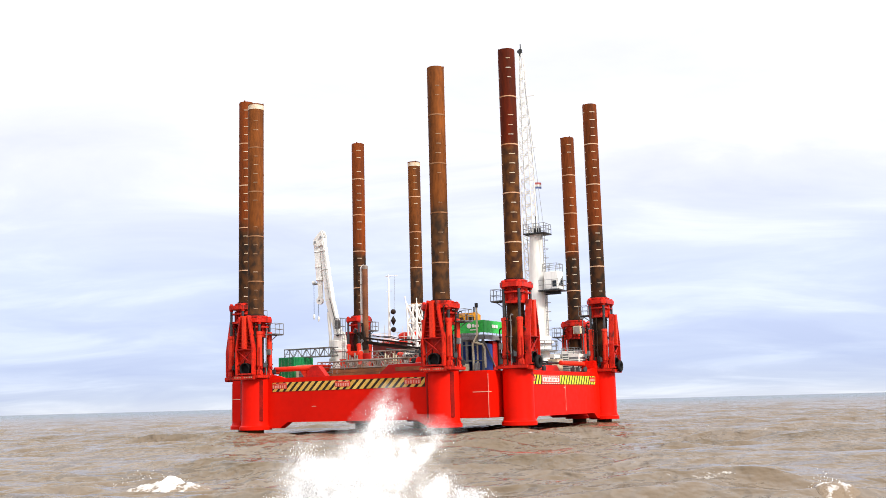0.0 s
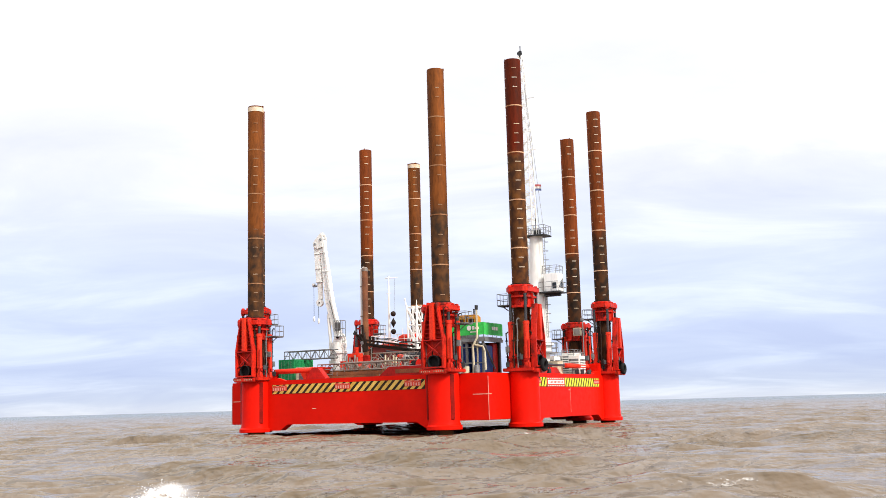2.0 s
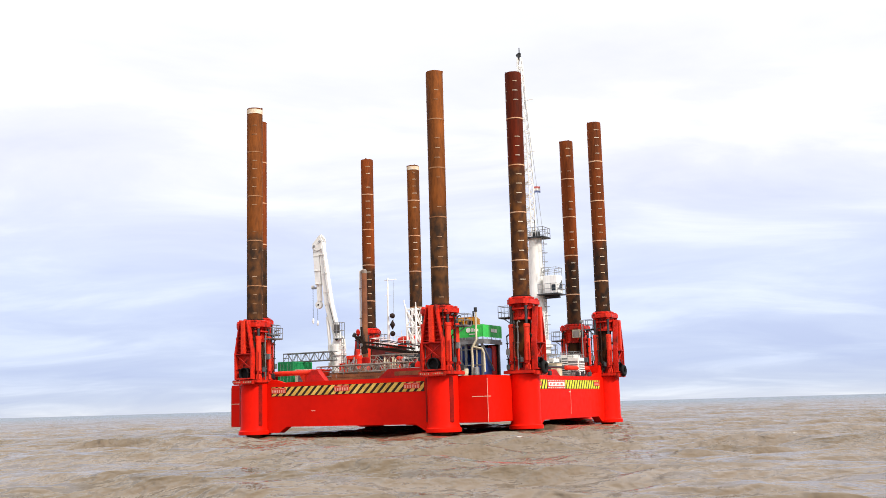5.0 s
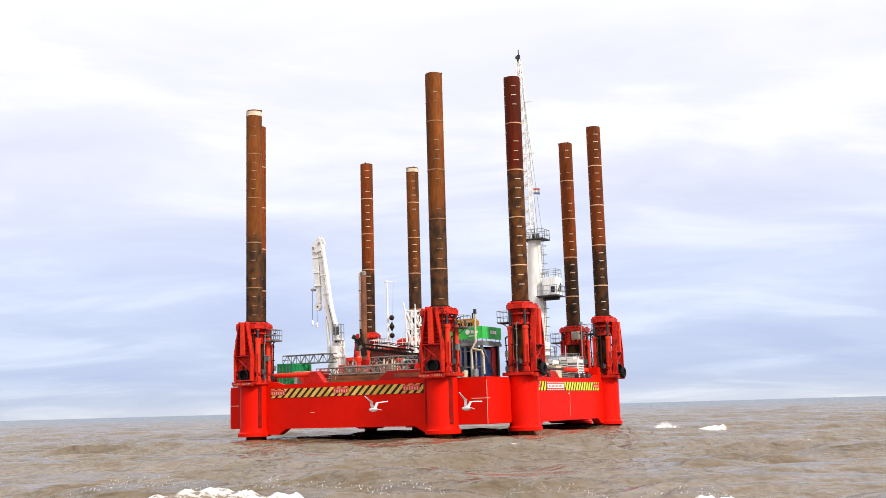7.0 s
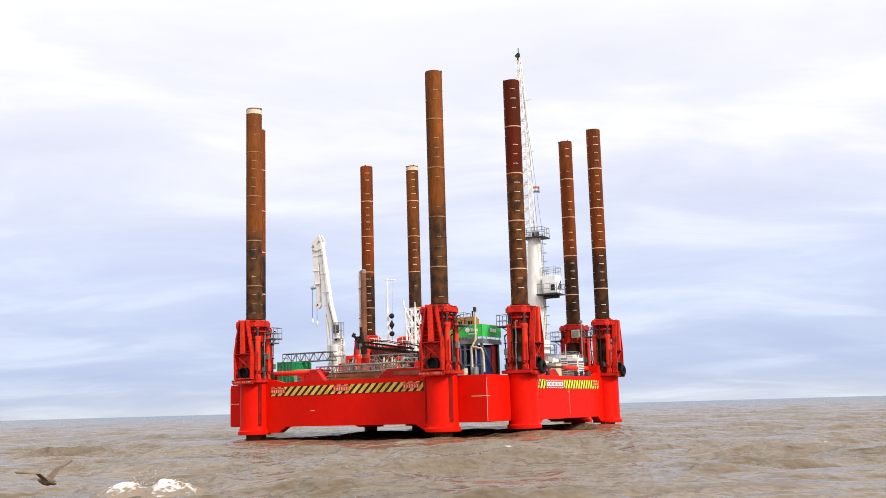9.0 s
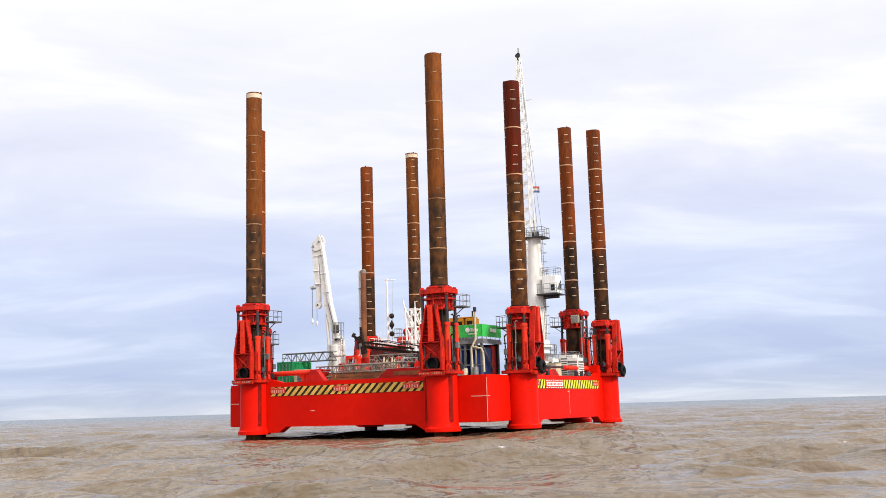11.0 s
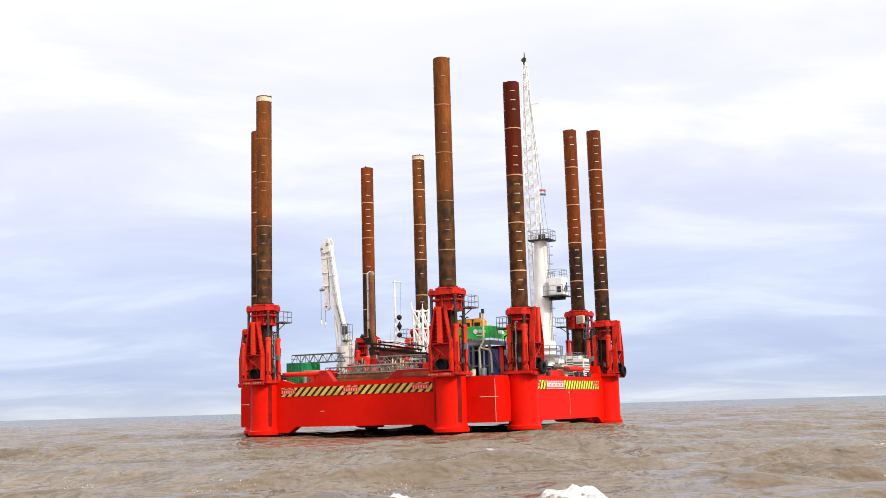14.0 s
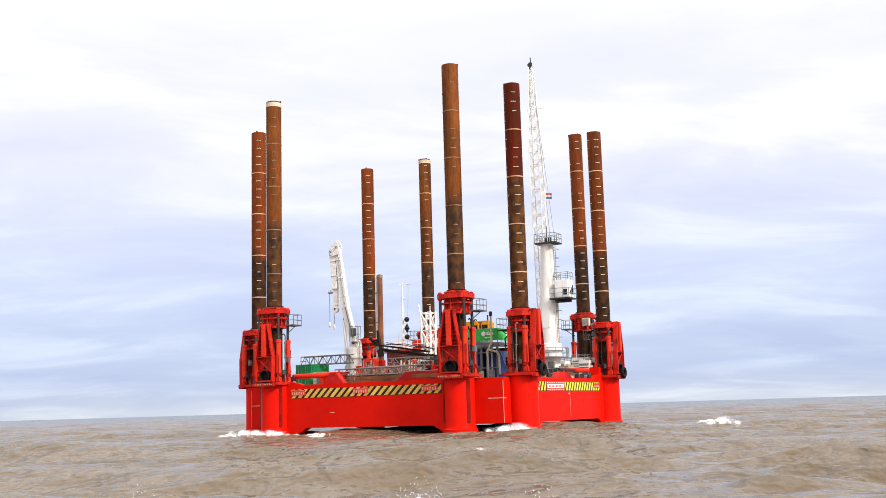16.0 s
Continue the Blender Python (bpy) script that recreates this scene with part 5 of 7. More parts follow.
def deckhouse():
    h = deck("deckhouse", "low dark red deckhouse with an orange-red roof and roof railings", "deckhouse", -5.4, 5.5)
    part("wall", shape(box, (0, 0, 2.15), (7.4, 7.0, 4.3), 0, 0.04), HOUSE, h, "dark red wall")
    part("roof", shape(box, (0, 0, 4.42), (7.9, 7.5, 0.24), 0, 0.05), ORANGE, h, "orange-red flat roof")
    for k in range(3):
        w = part("window", shape(box, (-2.4 + 2.4 * k, -3.53, 3.2), (0.6, 0.08, 0.45), 0, 0.02), GLASS, h)
        part("frame", shape(box, (-2.4 + 2.4 * k, -3.52, 2.94), (0.8, 0.12, 0.06)), GREY, w)
    for k in range(3):
        part("window", shape(box, (3.73, -2.2 + 2.0 * k, 2.9), (0.08, 1.0, 0.8), 0, 0.02), GLASS, h)
    part("door", shape(box, (3.74, 3.0, 1.3), (0.08, 0.9, 2.0), 0, 0.02), RED_DULL, h)
    part("railing", shape(railing, [(-3.8, -3.6), (3.8, -3.6), (3.8, 3.6), (-3.8, 3.6)], 4.54, 1.1, 0.03, 1.0, True), WHITE, h)
    part("vent", shape(lathe, [(0.3, 4.54), (0.3, 5.3), (0.5, 5.35), (0.5, 5.6), (0.2, 5.7)], 14), ORANGE, h, at=(2.1, -1.9, 0))
    part("skylight_box", shape(box, (-2.2, -2.0, 4.8), (1.6, 1.1, 0.55), 0, 0.05), WHITE, h)
    part("roof_hatch", shape(box, (-0.8, -0.6, 4.7), (1.2, 0.9, 0.3), 0, 0.05), ORANGE, h)
    m = deck("signal_mast", "thin white signal mast with black day shapes", "mast", -6.98, 2.6, DECK + 4.54)
    part("pole", shape(rod, (0, 0, 0), (0, 0, 8.5), 0.17, 10, 0.09), WHITE, m)
    part("yard", shape(rod, (-0.45, 0, 8.25), (1.25, 0, 8.2), 0.05, 6), WHITE, m)
    part("yard", shape(rod, (-0.4, 0, 6.3), (0.5, 0, 6.35), 0.03, 6), WHITE, m)
    part("halyard", shape(rod, (0.62, 0, 0.4), (0.9, 0, 8.1), 0.018, 5), GREY, m)
    for z in (3.75, 1.55):
        b = bmesh.new()
        bmesh.ops.create_uvsphere(b, u_segments=16, v_segments=10, radius=0.33)
        part("day_ball", b, BLACK, m, "black ball shape", at=(0.6, 0, z), smooth=True)
    part("day_diamond", shape(lathe, [(0.02, 2.05), (0.34, 2.65), (0.02, 3.25)], 12), BLACK, m, "black diamond shape", at=(0.6, 0, 0))
    for k, (dx, z) in enumerate(((-0.9, 2.2), (-1.6, 1.4), (1.7, 1.9), (2.4, 2.8))):
        part("aerial", shape(rod, (dx, 0.3, 0), (dx, 0.3, z), 0.03, 6), WHITE, m)
    t = deck("lattice_tower", "white four-legged braced lattice tower standing before the deckhouse", "tower", -2.38, 1.1, DECK + 0.012)
    for a in (-1, 1):
        for b in (-1, 1):
            part("tower_leg", shape(rod, (a * 0.50, b * 0.50, 0), (a * 0.68, b * 0.68, 8.9), 0.13, 8), WHITE, t)
    for k in range(4):
        z0, z1 = 0.2 + 2.12 * k, 2.32 + 2.12 * k
        w0, w1 = 0.50 + 0.0202 * z0, 0.50 + 0.0202 * z1
        for s in (-1, 1):
            for p, q in (((-w0, s * w0, z0), (w1, s * w1, z1)), ((w0, s * w0, z0), (-w1, s * w1, z1)), ((s * w0, w0, z0), (s * w1, -w1, z1))):
                part("diagonal", shape(rod, p, q, 0.10, 6), WHITE, t)
            part("girt", shape(rod, (-w1, s * w1, z1), (w1, s * w1, z1), 0.07, 6), WHITE, t)
            part("girt", shape(rod, (s * w1, -w1, z1), (s * w1, w1, z1), 0.07, 6), WHITE, t)
    part("horn", shape(rod, (-0.72, -0.68, 8.6), (-0.95, -0.7, 9.8), 0.09, 8), WHITE, t)
    part("horn", shape(rod, (0.68, -0.68, 8.8), (0.68, -0.68, 9.5), 0.06, 8), WHITE, t)


deckhouse()


def power_unit():
    u = deck("drilling_unit", "grey steel frame with a bright green banner over blue tanks", "machine unit", 11.4, -9.6)
    for x in (-2.0, 1.75):
        for y in (-1.9, 1.9):
            part("post", shape(box, (x, y, 1.8), (0.22, 0.22, 3.6), 0, 0.02), FRAMEGREY, u)
    for x in (-0.1,):
        part("post", shape(box, (x, -1.92, 1.8), (0.26, 0.2, 3.6), 0, 0.02), FRAMEGREY, u)
    part("upper_deck", shape(box, (-0.1, 0, 3.68), (4.2, 4.2, 0.22), 0, 0.03), FRAMEGREY, u)
    part("edge_beam", shape(box, (-0.1, -2.12, 3.45), (4.2, 0.14, 0.3)), FRAMEGREY, u)
    part("edge_beam", shape(box, (2.02, 0, 3.45), (0.14, 4.2, 0.3)), FRAMEGREY, u)
    for a, b in (((-1.9, -1.95, 3.2), (-0.2, -1.95, 0.8)), ((1.78, -1.8, 3.2), (1.78, 0.6, 0.6)), ((-0.1, -1.95, 0.4), (-1.9, -1.95, 1.6))):
        part("brace", shape(rod, a, b, 0.09, 8), FRAMEGREY, u)
    for x in (-1.35, -0.62, 0.55, 1.15):
        part("post", shape(box, (x, -1.98, 1.75), (0.13, 0.13, 3.5), 0, 0.01), FRAMEGREY if x < 0.6 else CREAM, u)
    part("mid_rail", shape(box, (-0.1, -2.0, 1.15), (4.0, 0.1, 0.12)), FRAMEGREY, u)
    part("mid_rail", shape(box, (-0.1, -2.0, 2.75), (4.0, 0.1, 0.1)), FRAMEGREY, u)
    part("back_panel", shape(box, (-0.1, 1.6, 1.7), (3.9, 0.1, 3.3)), BLACK, u)
    part("control_cabinet", shape(box, (-1.55, -2.2, 0.6), (0.6, 0.4, 1.2), 0, 0.03), GREY, u)
    part("blue_tank", shape(box, (-0.9, -0.6, 1.65), (1.6, 2.2, 3.0), 0, 0.08), BLUE, u, "deep blue steel tank")
    part("blue_tank", shape(box, (0.95, -0.4, 1.55), (1.3, 2.2, 2.8), 0, 0.08), BLUE, u, "deep blue steel tank")
    part("rear_panel", shape(box, (1.4, 1.2, 1.7), (0.5, 1.4, 3.0), 0, 0.05), RED_DULL, u)
    bm = bmesh.new()
    for x0, x1, y in ((-2.15, 1.95, -2.1),):
        n = 16
        rows = []
        for i in range(n + 1):
            x = x0 + (x1 - x0) * i / n
            sag = 0.04 * math.sin(i * 2.1)
            rows.append([bm.verts.new((x, y + o + 0.03 * math.sin(i * 1.3), z)) for o in (-0.015, 0.015) for z in (4.0 + 0.5 * sag, 5.25 + sag)])
        for p, q in zip(rows, rows[1:]):
            for a, b, c, d in ((0, 1, 1, 0), (3, 2, 2, 3), (1, 3, 3, 1), (2, 0, 0, 2)):
                bm.faces.new((p[a], p[b], q[c], q[d]))
    bn = part("banner", bm, BRIGHTGREEN, u, "bright green banner with white marks")
    part("emblem", shape(lathe, [(0.05, 0), (0.26, 0.0), (0.26, 0.02), (0.05, 0.03)], 16), WHITE, bn, "round white emblem").matrix_basis = Matrix.Translation((0.35, -2.16, 4.72)) @ Matrix.Rotation(radians(90), 4, "X")
    for a, b, z0, z1 in ((0.7, 0.95, 4.55, 4.9), (1.0, 1.2, 4.55, 4.8), (1.25, 1.5, 4.55, 4.8), (0.45, 1.35, 4.25, 4.36)):
        part("letter_bar", shape(box, ((a + b) / 2, -2.16, (z0 + z1) / 2), (b - a, 0.02, z1 - z0)), WHITE, bn)
    bm = bmesh.new()
    n, rows = 16, []
    for i in range(n + 1):
        y = -2.1 + 4.3 * i / n
        rows.append([bm.verts.new((1.97 + o + 0.03 * math.sin(i * 1.7), y, z + 0.03 * math.sin(i * 1.9))) for o in (-0.015, 0.015) for z in (4.0, 5.25)])
    for p, q in zip(rows, rows[1:]):
        for a, b, c, d in ((0, 1, 1, 0), (3, 2, 2, 3), (1, 3, 3, 1), (2, 0, 0, 2)):
            bm.faces.new((p[a], p[b], q[c], q[d]))
    bn2 = part("banner", bm, BRIGHTGREEN, u, "bright green banner with white marks")
    for a, b in ((-0.3, 0.1), (0.2, 0.5), (0.6, 1.0)):
        part("letter_bar", shape(box, (2.03, (a + b) / 2, 4.7), (0.02, b - a, 0.35)), WHITE, bn2)
    part("railing", shape(railing, [(-2.1, -2.0), (1.9, -2.0), (1.9, 2.0), (-2.1, 2.0)], 3.8, 1.45, 0.035, 1.0, True), GREY, u)
    pipe = bmesh.new()
    pts = [(1.35, -2.35, 6.6), (1.35, -2.35, 3.7), (1.0, -2.4, 3.1), (0.85, -2.4, 2.8), (0.9, -2.4, 1.2), (0.9, -2.4, 0.1)]
    for a, b in zip(pts, pts[1:]):
        rod(pipe, a, b, 0.105, 10)
        bmesh.ops.create_uvsphere(pipe, u_segments=10, v_segments=6, radius=0.11, matrix=Matrix.Translation(b))
    part("exhaust_pipe", pipe, CREAM, u, "cream painted bent exhaust pipe", smooth=True)
    part("pipe_cap", shape(rod, (1.35, -2.35, 6.55), (1.35, -2.35, 7.0), 0.17, 10), DARKGREY, u)
    pipe = bmesh.new()
    pts = [(1.0, -2.4, 3.0), (2.0, -2.4, 2.75), (2.15, -2.3, 2.3), (2.15, -2.2, 0.4)]
    for a, b in zip(pts, pts[1:]):
        rod(pipe, a, b, 0.1, 10)
    part("exhaust_pipe", pipe, CREAM, u, "cream painted bent pipe", smooth=True)
    for x, y, r, hh, m in ((-0.4, -2.5, 0.28, 1.0, WHITE), (0.3, -2.6, 0.3, 0.8, CREAM), (1.5, -2.6, 0.32, 0.9, GREY), (-1.2, -2.5, 0.25, 0.7, WHITE)):
        d = deck("drum", "pale upright steel drum on the deck edge", "drum", 11.4 + x, -9.6 + y - 0.3, DECK, 0, "drums by the drilling unit")
        part("body", shape(lathe, [(r * 0.95, 0), (r, 0.03), (r, hh * 0.33), (r * 1.05, hh * 0.35), (r, hh * 0.37), (r, hh * 0.97), (r * 0.9, hh)], 16), m, d, smooth=True)
    y = deck("yellow_engine", "yellow engine housing on the upper deck", "engine", 9.55, -7.4)
    for x, w in ((-1.75, 0.9), (-0.65, 0.8), (0.5, 1.1)):
        hs = part("housing", shape(box, (x, 0, 5.6), (w, 1.3, 1.5), 0, 0.12), ENGINE, y)
        part("grille", shape(box, (x, -0.66, 5.65), (w * 0.6, 0.05, 0.7)), BLACK, hs)
    part("shaft", shape(rod, (-2.1, 0, 5.4), (0.9, 0, 5.4), 0.4, 16), DARKGREY, y)
    part("cover", shape(box, (-0.6, 0, 6.4), (2.9, 1.0, 0.12), 0, 0.04), ENGINE, y)
    part("stand", shape(box, (-0.5, 0, 2.4), (2.6, 1.2, 4.8), 0, 0.03), FRAMEGREY, y)
    part("exhaust", shape(rod, (0.55, 0, 6.2), (0.55, 0, 7.1), 0.09, 8), DARKGREY, y)


power_unit()


def louvre_box(x, y, sx, sy, h):
    b = deck("generator_box", "white louvred generator box on the deck", "generator", x, y, DECK, 0, "generator boxes")
    part("body", shape(box, (0, 0, h / 2 + 0.1), (sx, sy, h - 0.2), 0, 0.05), WHITE, b)
    part("skid", shape(box, (0, 0, 0.06), (sx + 0.1, sy + 0.1, 0.12)), DARKGREY, b)
    n = int((h - 0.7) / 0.27)
    for k in range(n):
        z = 0.5 + 0.27 * k
        part("slat", shape(box, (sx / 2 + 0.06, 0, z), (0.08, sy * 0.86, 0.12)), WHITE, b)
        part("slat", shape(box, (0, -sy / 2 - 0.06, z), (sx * 0.86, 0.08, 0.12)), WHITE, b)
    part("louvre_recess", shape(box, (sx / 2 + 0.01, 0, h / 2), (0.03, sy * 0.84, h - 0.75)), FRAMEGREY, b)
    part("louvre_recess", shape(box, (0, -sy / 2 - 0.01, h / 2), (sx * 0.84, 0.03, h - 0.75)), FRAMEGREY, b)
    part("lifting_frame", shape(railing, [(-sx / 2, -sy / 2), (sx / 2, -sy / 2), (sx / 2, sy / 2)], h, 0.35, 0.03, 0.8), GREY, b)
    return b


louvre_box(11.6, 11.2, 1.5, 1.8, 2.5)
louvre_box(11.9, 8.6, 1.6, 1.7, 2.3)
louvre_box(13.5, 11.0, 1.7, 2.0, 2.75)
louvre_box(14.9, 9.2, 1.4, 1.8, 2.3)


def plain_box(name, label, cat, x, y, s, mat, rz=0.0):
    b = deck(name, label, cat, x, y, DECK, rz)
    part("body", shape(box, (0, 0, s[2] / 2), s, 0, 0.05), mat, b)
    part("lid", shape(box, (0, 0, s[2] + 0.04), (s[0] + 0.08, s[1] + 0.08, 0.08), 0, 0.02), mat, b)
    for k in (-1, 1):
        part("handle", shape(box, (k * s[0] * 0.25, -s[1] / 2 - 0.03, s[2] * 0.6), (0.25, 0.06, 0.05)), GREY, b)


plain_box("store_box", "dark red steel store box beside the deckhouse", "store box", 3.6, -3.0, (3.2, 2.2, 2.9), RED_DULL)
plain_box("store_box", "white steel store box beside the deckhouse", "store box", 6.2, -4.5, (1.4, 1.6, 2.6), WHITE)
plain_box("tool_chest", "orange-red tool chest on the deck", "tool chest", 7.3, -9.3, (1.8, 1.0, 1.3), ORANGE)
plain_box("tool_chest", "grey tool chest on the deck", "tool chest", -8.2, -12.6, (1.6, 1.0, 1.0), GREY)
plain_box("tool_chest", "dark grey tool chest by the crane", "tool chest", 14.2, 1.0, (1.4, 1.8, 1.2), DARKGREY)
plain_box("tool_chest", "cream tool chest by the crane", "tool chest", 14.3, 4.2, (1.2, 1.6, 1.5), CREAM)


def deck_rail(pts, label):
    r = deck("deck_railing", label, "railing", 0, 0, DECK, 0, "deck railings")
    part("rails", shape(railing, pts, 0, 1.1, 0.03, 1.4), GREY, r)


deck_rail([(14.9, -6.5), (14.9, 0.2)], "grey steel pipe railing along the deck edge")
deck_rail([(-8.0, -14.4), (-2.0, -14.4)], "grey steel pipe railing along the deck edge")
deck_rail([(9.0, 7.5), (15.0, 7.5), (15.0, 13.5)], "grey steel pipe railing along the deck edge")
deck_rail([(-1.0, -3.2), (2.0, -3.2), (2.0, 1.5), (-1.0, 1.5)], "grey steel pipe railing in mid deck")


def antenna_post(x, y, h):
    a = deck("equipment_post", "thin grey post with a railed box", "post", x, y)
    part("pole", shape(rod, (0, 0, 0), (0, 0, h), 0.07, 8), GREY, a)
    part("light", shape(box, (0, -0.1, h - 0.2), (0.4, 0.25, 0.3), 0, 0.04), GREY, a)


antenna_post(14.6, 12.4, 7.0)
antenna_post(0.8, 0.4, 5.2)
antenna_post(-1.4, -2.0, 4.8)


def lifeboat():
    b = deck("lifeboat", "rounded orange-red enclosed lifeboat on the deckhouse roof", "lifeboat", -3.9, 2.9, DECK + 4.54)
    bm = bmesh.new()
    lathe(bm, [(0.02, -2.0), (0.3, -1.8), (0.5, -1.1), (0.54, 0.0), (0.5, 1.1), (0.3, 1.8), (0.02, 2.0)], 20)
    bmesh.ops.rotate(bm, verts=bm.verts[:], cent=(0, 0, 0), matrix=Matrix.Rotation(radians(90), 3, "Y"))
    bmesh.ops.translate(bm, verts=bm.verts[:], vec=(0, 0, 0.7))
    part("hull", bm, ORANGE, b, smooth=True)
    for x in (-1.1, 1.1):
        part("cradle", shape(box, (x, 0, 0.2), (0.2, 1.2, 0.4), 0, 0.03), GREY, b)
    part("hatch", shape(box, (0.3, 0, 1.24), (0.7, 0.5, 0.14), 0, 0.05), WHITE, b)


lifeboat()


def skip(x, y, rz, label):
    k = deck("waste_skip", label, "skip", x, y, DECK + 0.0, rz)
    bm = bmesh.new()
    prism(bm, [(-0.9, 0.05), (0.9, 0.05), (1.7, 1.35), (-1.7, 1.35)], -0.75, 0.75)
    part("trough", bm, ORANGE, k)
    for s in (-1, 1):
        part("rim", shape(box, (0, s * 0.78, 1.34), (3.5, 0.1, 0.12)), ORANGE, k)
        part("rib", shape(box, (s * 0.5, -0.78, 0.7), (0.08, 0.08, 1.2)), RED_DULL, k)


skip(-6.2, -13.9, 4, "orange-red steel skip with sloping ends")


def pipe_bundle(x, y, z, n, length, r, mat, label, rz=0.0):
    """Loose pipes lying side by side, each a thing of its own."""
    for k in range(n):
        p = deck("steel_pipe", label, "pipe", x, y + k * r * 2.15, z + r, rz + 0.6 * (k % 3 - 1), "pipes on deck")
        bm = bmesh.new()
        lathe(bm, [(r * 0.7, 0), (r, 0.0), (r, length), (r * 0.7, length), (r * 0.7, length - 0.3)], 12)
        bmesh.ops.rotate(bm, verts=bm.verts[:], cent=(0, 0, 0), matrix=Matrix.Rotation(radians(90), 3, "Y"))
        part("tube", bm, mat, p, smooth=True)


pipe_bundle(-5.8, -14.0 + 0.35, DECK + 0.012, 2, 7.5, 0.12, RUSTGREY, "rust-stained steel pipe lying on the deck")
pipe_bundle(-7.6, -10.4, DECK + 0.012, 4, 6.0, 0.16, BROWN, "rusty brown steel pipe lying on the deck")
pipe_bundle(2.8, -12.6, DECK + 0.012, 3, 5.5, 0.14, CREAM, "pale steel pipe lying on the deck")

# valves and hoses beside the slide rams
for sx in (-1, 1):
    for k, (vy, vz) in enumerate(((3.6, 6.3), (5.2, 6.3), (7.4, 6.35), (-4.5, 6.3), (-7.0, 6.3))):
        part("valve_block", M_VALVE, DARKGREY, slider, "dark grey valve block", at=(sx * 16.6, vy, vz), rz=0.4 * k)

plain_box("tool_chest", "dark red tool chest among the lattice sections", "tool chest", -0.8, -7.6, (2.0, 1.1, 1.9), RED_DULL)
plain_box("tool_chest", "orange-red tool chest beside the pile", "tool chest", -7.0, -6.4, (1.5, 1.2, 2.2), ORANGE)
plain_box("store_box", "white steel store box in mid deck", "store box", 0.6, -4.6, (1.6, 1.4, 3.0), WHITE)
deck_rail([(-3.5, -7.2), (5.0, -7.2)], "grey steel pipe railing in mid deck")
deck_rail([(3.0, -13.9), (9.2, -13.9)], "grey steel pipe railing along the deck edge")
pipe_bundle(-3.2, -7.9, DECK + 0.012, 3, 6.5, 0.2, BLACK, "black rubber hose lying on the deck")


# clutter of the mid deck, before the deckhouse and round the loader crane
def gas_bottle(x, y, mat, label, h=1.5):
    g = deck("gas_bottle", label, "gas bottle", x, y, DECK + 0.012, 0, "gas bottles on deck")
    part("cylinder", shape(lathe, [(0.12, 0), (0.15, 0.03), (0.15, h * 0.82), (0.11, h * 0.92), (0.05, h * 0.95), (0.05, h)], 14), mat, g, smooth=True)
    part("valve", shape(lathe, [(0.08, h), (0.09, h + 0.03), (0.09, h + 0.14), (0.05, h + 0.16)], 10), GREY, g)


def ventilator(x, y, h, mat):
    v = deck("ventilator", "mushroom ventilator on a pipe stem", "ventilator", x, y, DECK + 0.012, 0, "ventilators on deck")
    part("stem", shape(lathe, [(0.3, 0), (0.3, 0.08), (0.18, 0.1), (0.18, h - 0.3)], 14), mat, v, smooth=True)
    part("cowl", shape(lathe, [(0.3, h - 0.35), (0.4, h - 0.32), (0.4, h - 0.1), (0.25, h), (0.05, h + 0.04)], 16), mat, v, smooth=True)


def hose_reel(x, y, mat):
    r = deck("hose_reel", "hose reel with a coiled dark hose in a steel frame", "hose reel", x, y, DECK + 0.012, 0, "hose reels on deck")
    for s in (-0.5, 0.5):
        part("frame", shape(prism, [(-0.6, 0), (-0.45, 0), (0.06, 1.3), (-0.06, 1.3)], s - 0.04, s + 0.04, "x"), mat, r)
        part("frame", shape(prism, [(0.6, 0), (0.45, 0), (-0.06, 1.3), (0.06, 1.3)], s - 0.04, s + 0.04, "x"), mat, r)
        part("flange", shape(rod, (s * 0.8 - 0.03, 0, 1.2), (s * 0.8 + 0.03, 0, 1.2), 0.7, 20), mat, r)
    coil = part("coil", shape(rod, (-0.38, 0, 1.2), (0.38, 0, 1.2), 0.52, 18), BLACK, r, "coiled black hose")
    for k in range(5):
        part("turn", shape(torus, (-0.3 + 0.15 * k, 0, 1.2), 0.53, 0.06, "x", 18, 6), RUBBER_AND_SHADE, coil)


def crate(x, y, s, mat, label, rz=0.0, z=DECK + 0.012):
    c = deck("crate", label, "crate", x, y, z, rz, "crates on deck")
    part("body", shape(box, (0, 0, s[2] / 2), (s[0] - 0.06, s[1] - 0.06, s[2]), 0, 0.02), mat, c)
    for sx in (-1, 1):
        for sy in (-1, 1):
            part("corner_post", shape(box, (sx * s[0] / 2, sy * s[1] / 2, s[2] / 2 + 0.03), (0.1, 0.1, s[2] + 0.06)), mat, c)
    for k in range(2):
        part("batten", shape(box, (0, -s[1] / 2, s[2] * (0.3 + 0.4 * k)), (s[0], 0.07, 0.1)), mat, c)


for k, (x, y) in enumerate(((-1.2, -4.6), (-0.85, -4.55), (-0.5, -4.62), (-0.15, -4.55), (4.9, -7.2), (5.25, -7.15))):
    gas_bottle(x, y, (GREY, RED_DULL, GREEN, WHITE)[k % 4], ("grey gas bottle standing on deck", "dark red gas bottle standing on deck", "green gas bottle standing on deck", "white gas bottle standing on deck")[k % 4], 1.5)
for x, y, h, m in ((-8.2, -2.0, 3.4, WHITE), (-3.0, -1.4, 3.0, ORANGE), (0.2, -5.4, 2.6, WHITE), (5.6, -9.6, 2.4, RED_DULL), (7.2, -5.6, 3.2, WHITE)):
    ventilator(x, y, h, m)
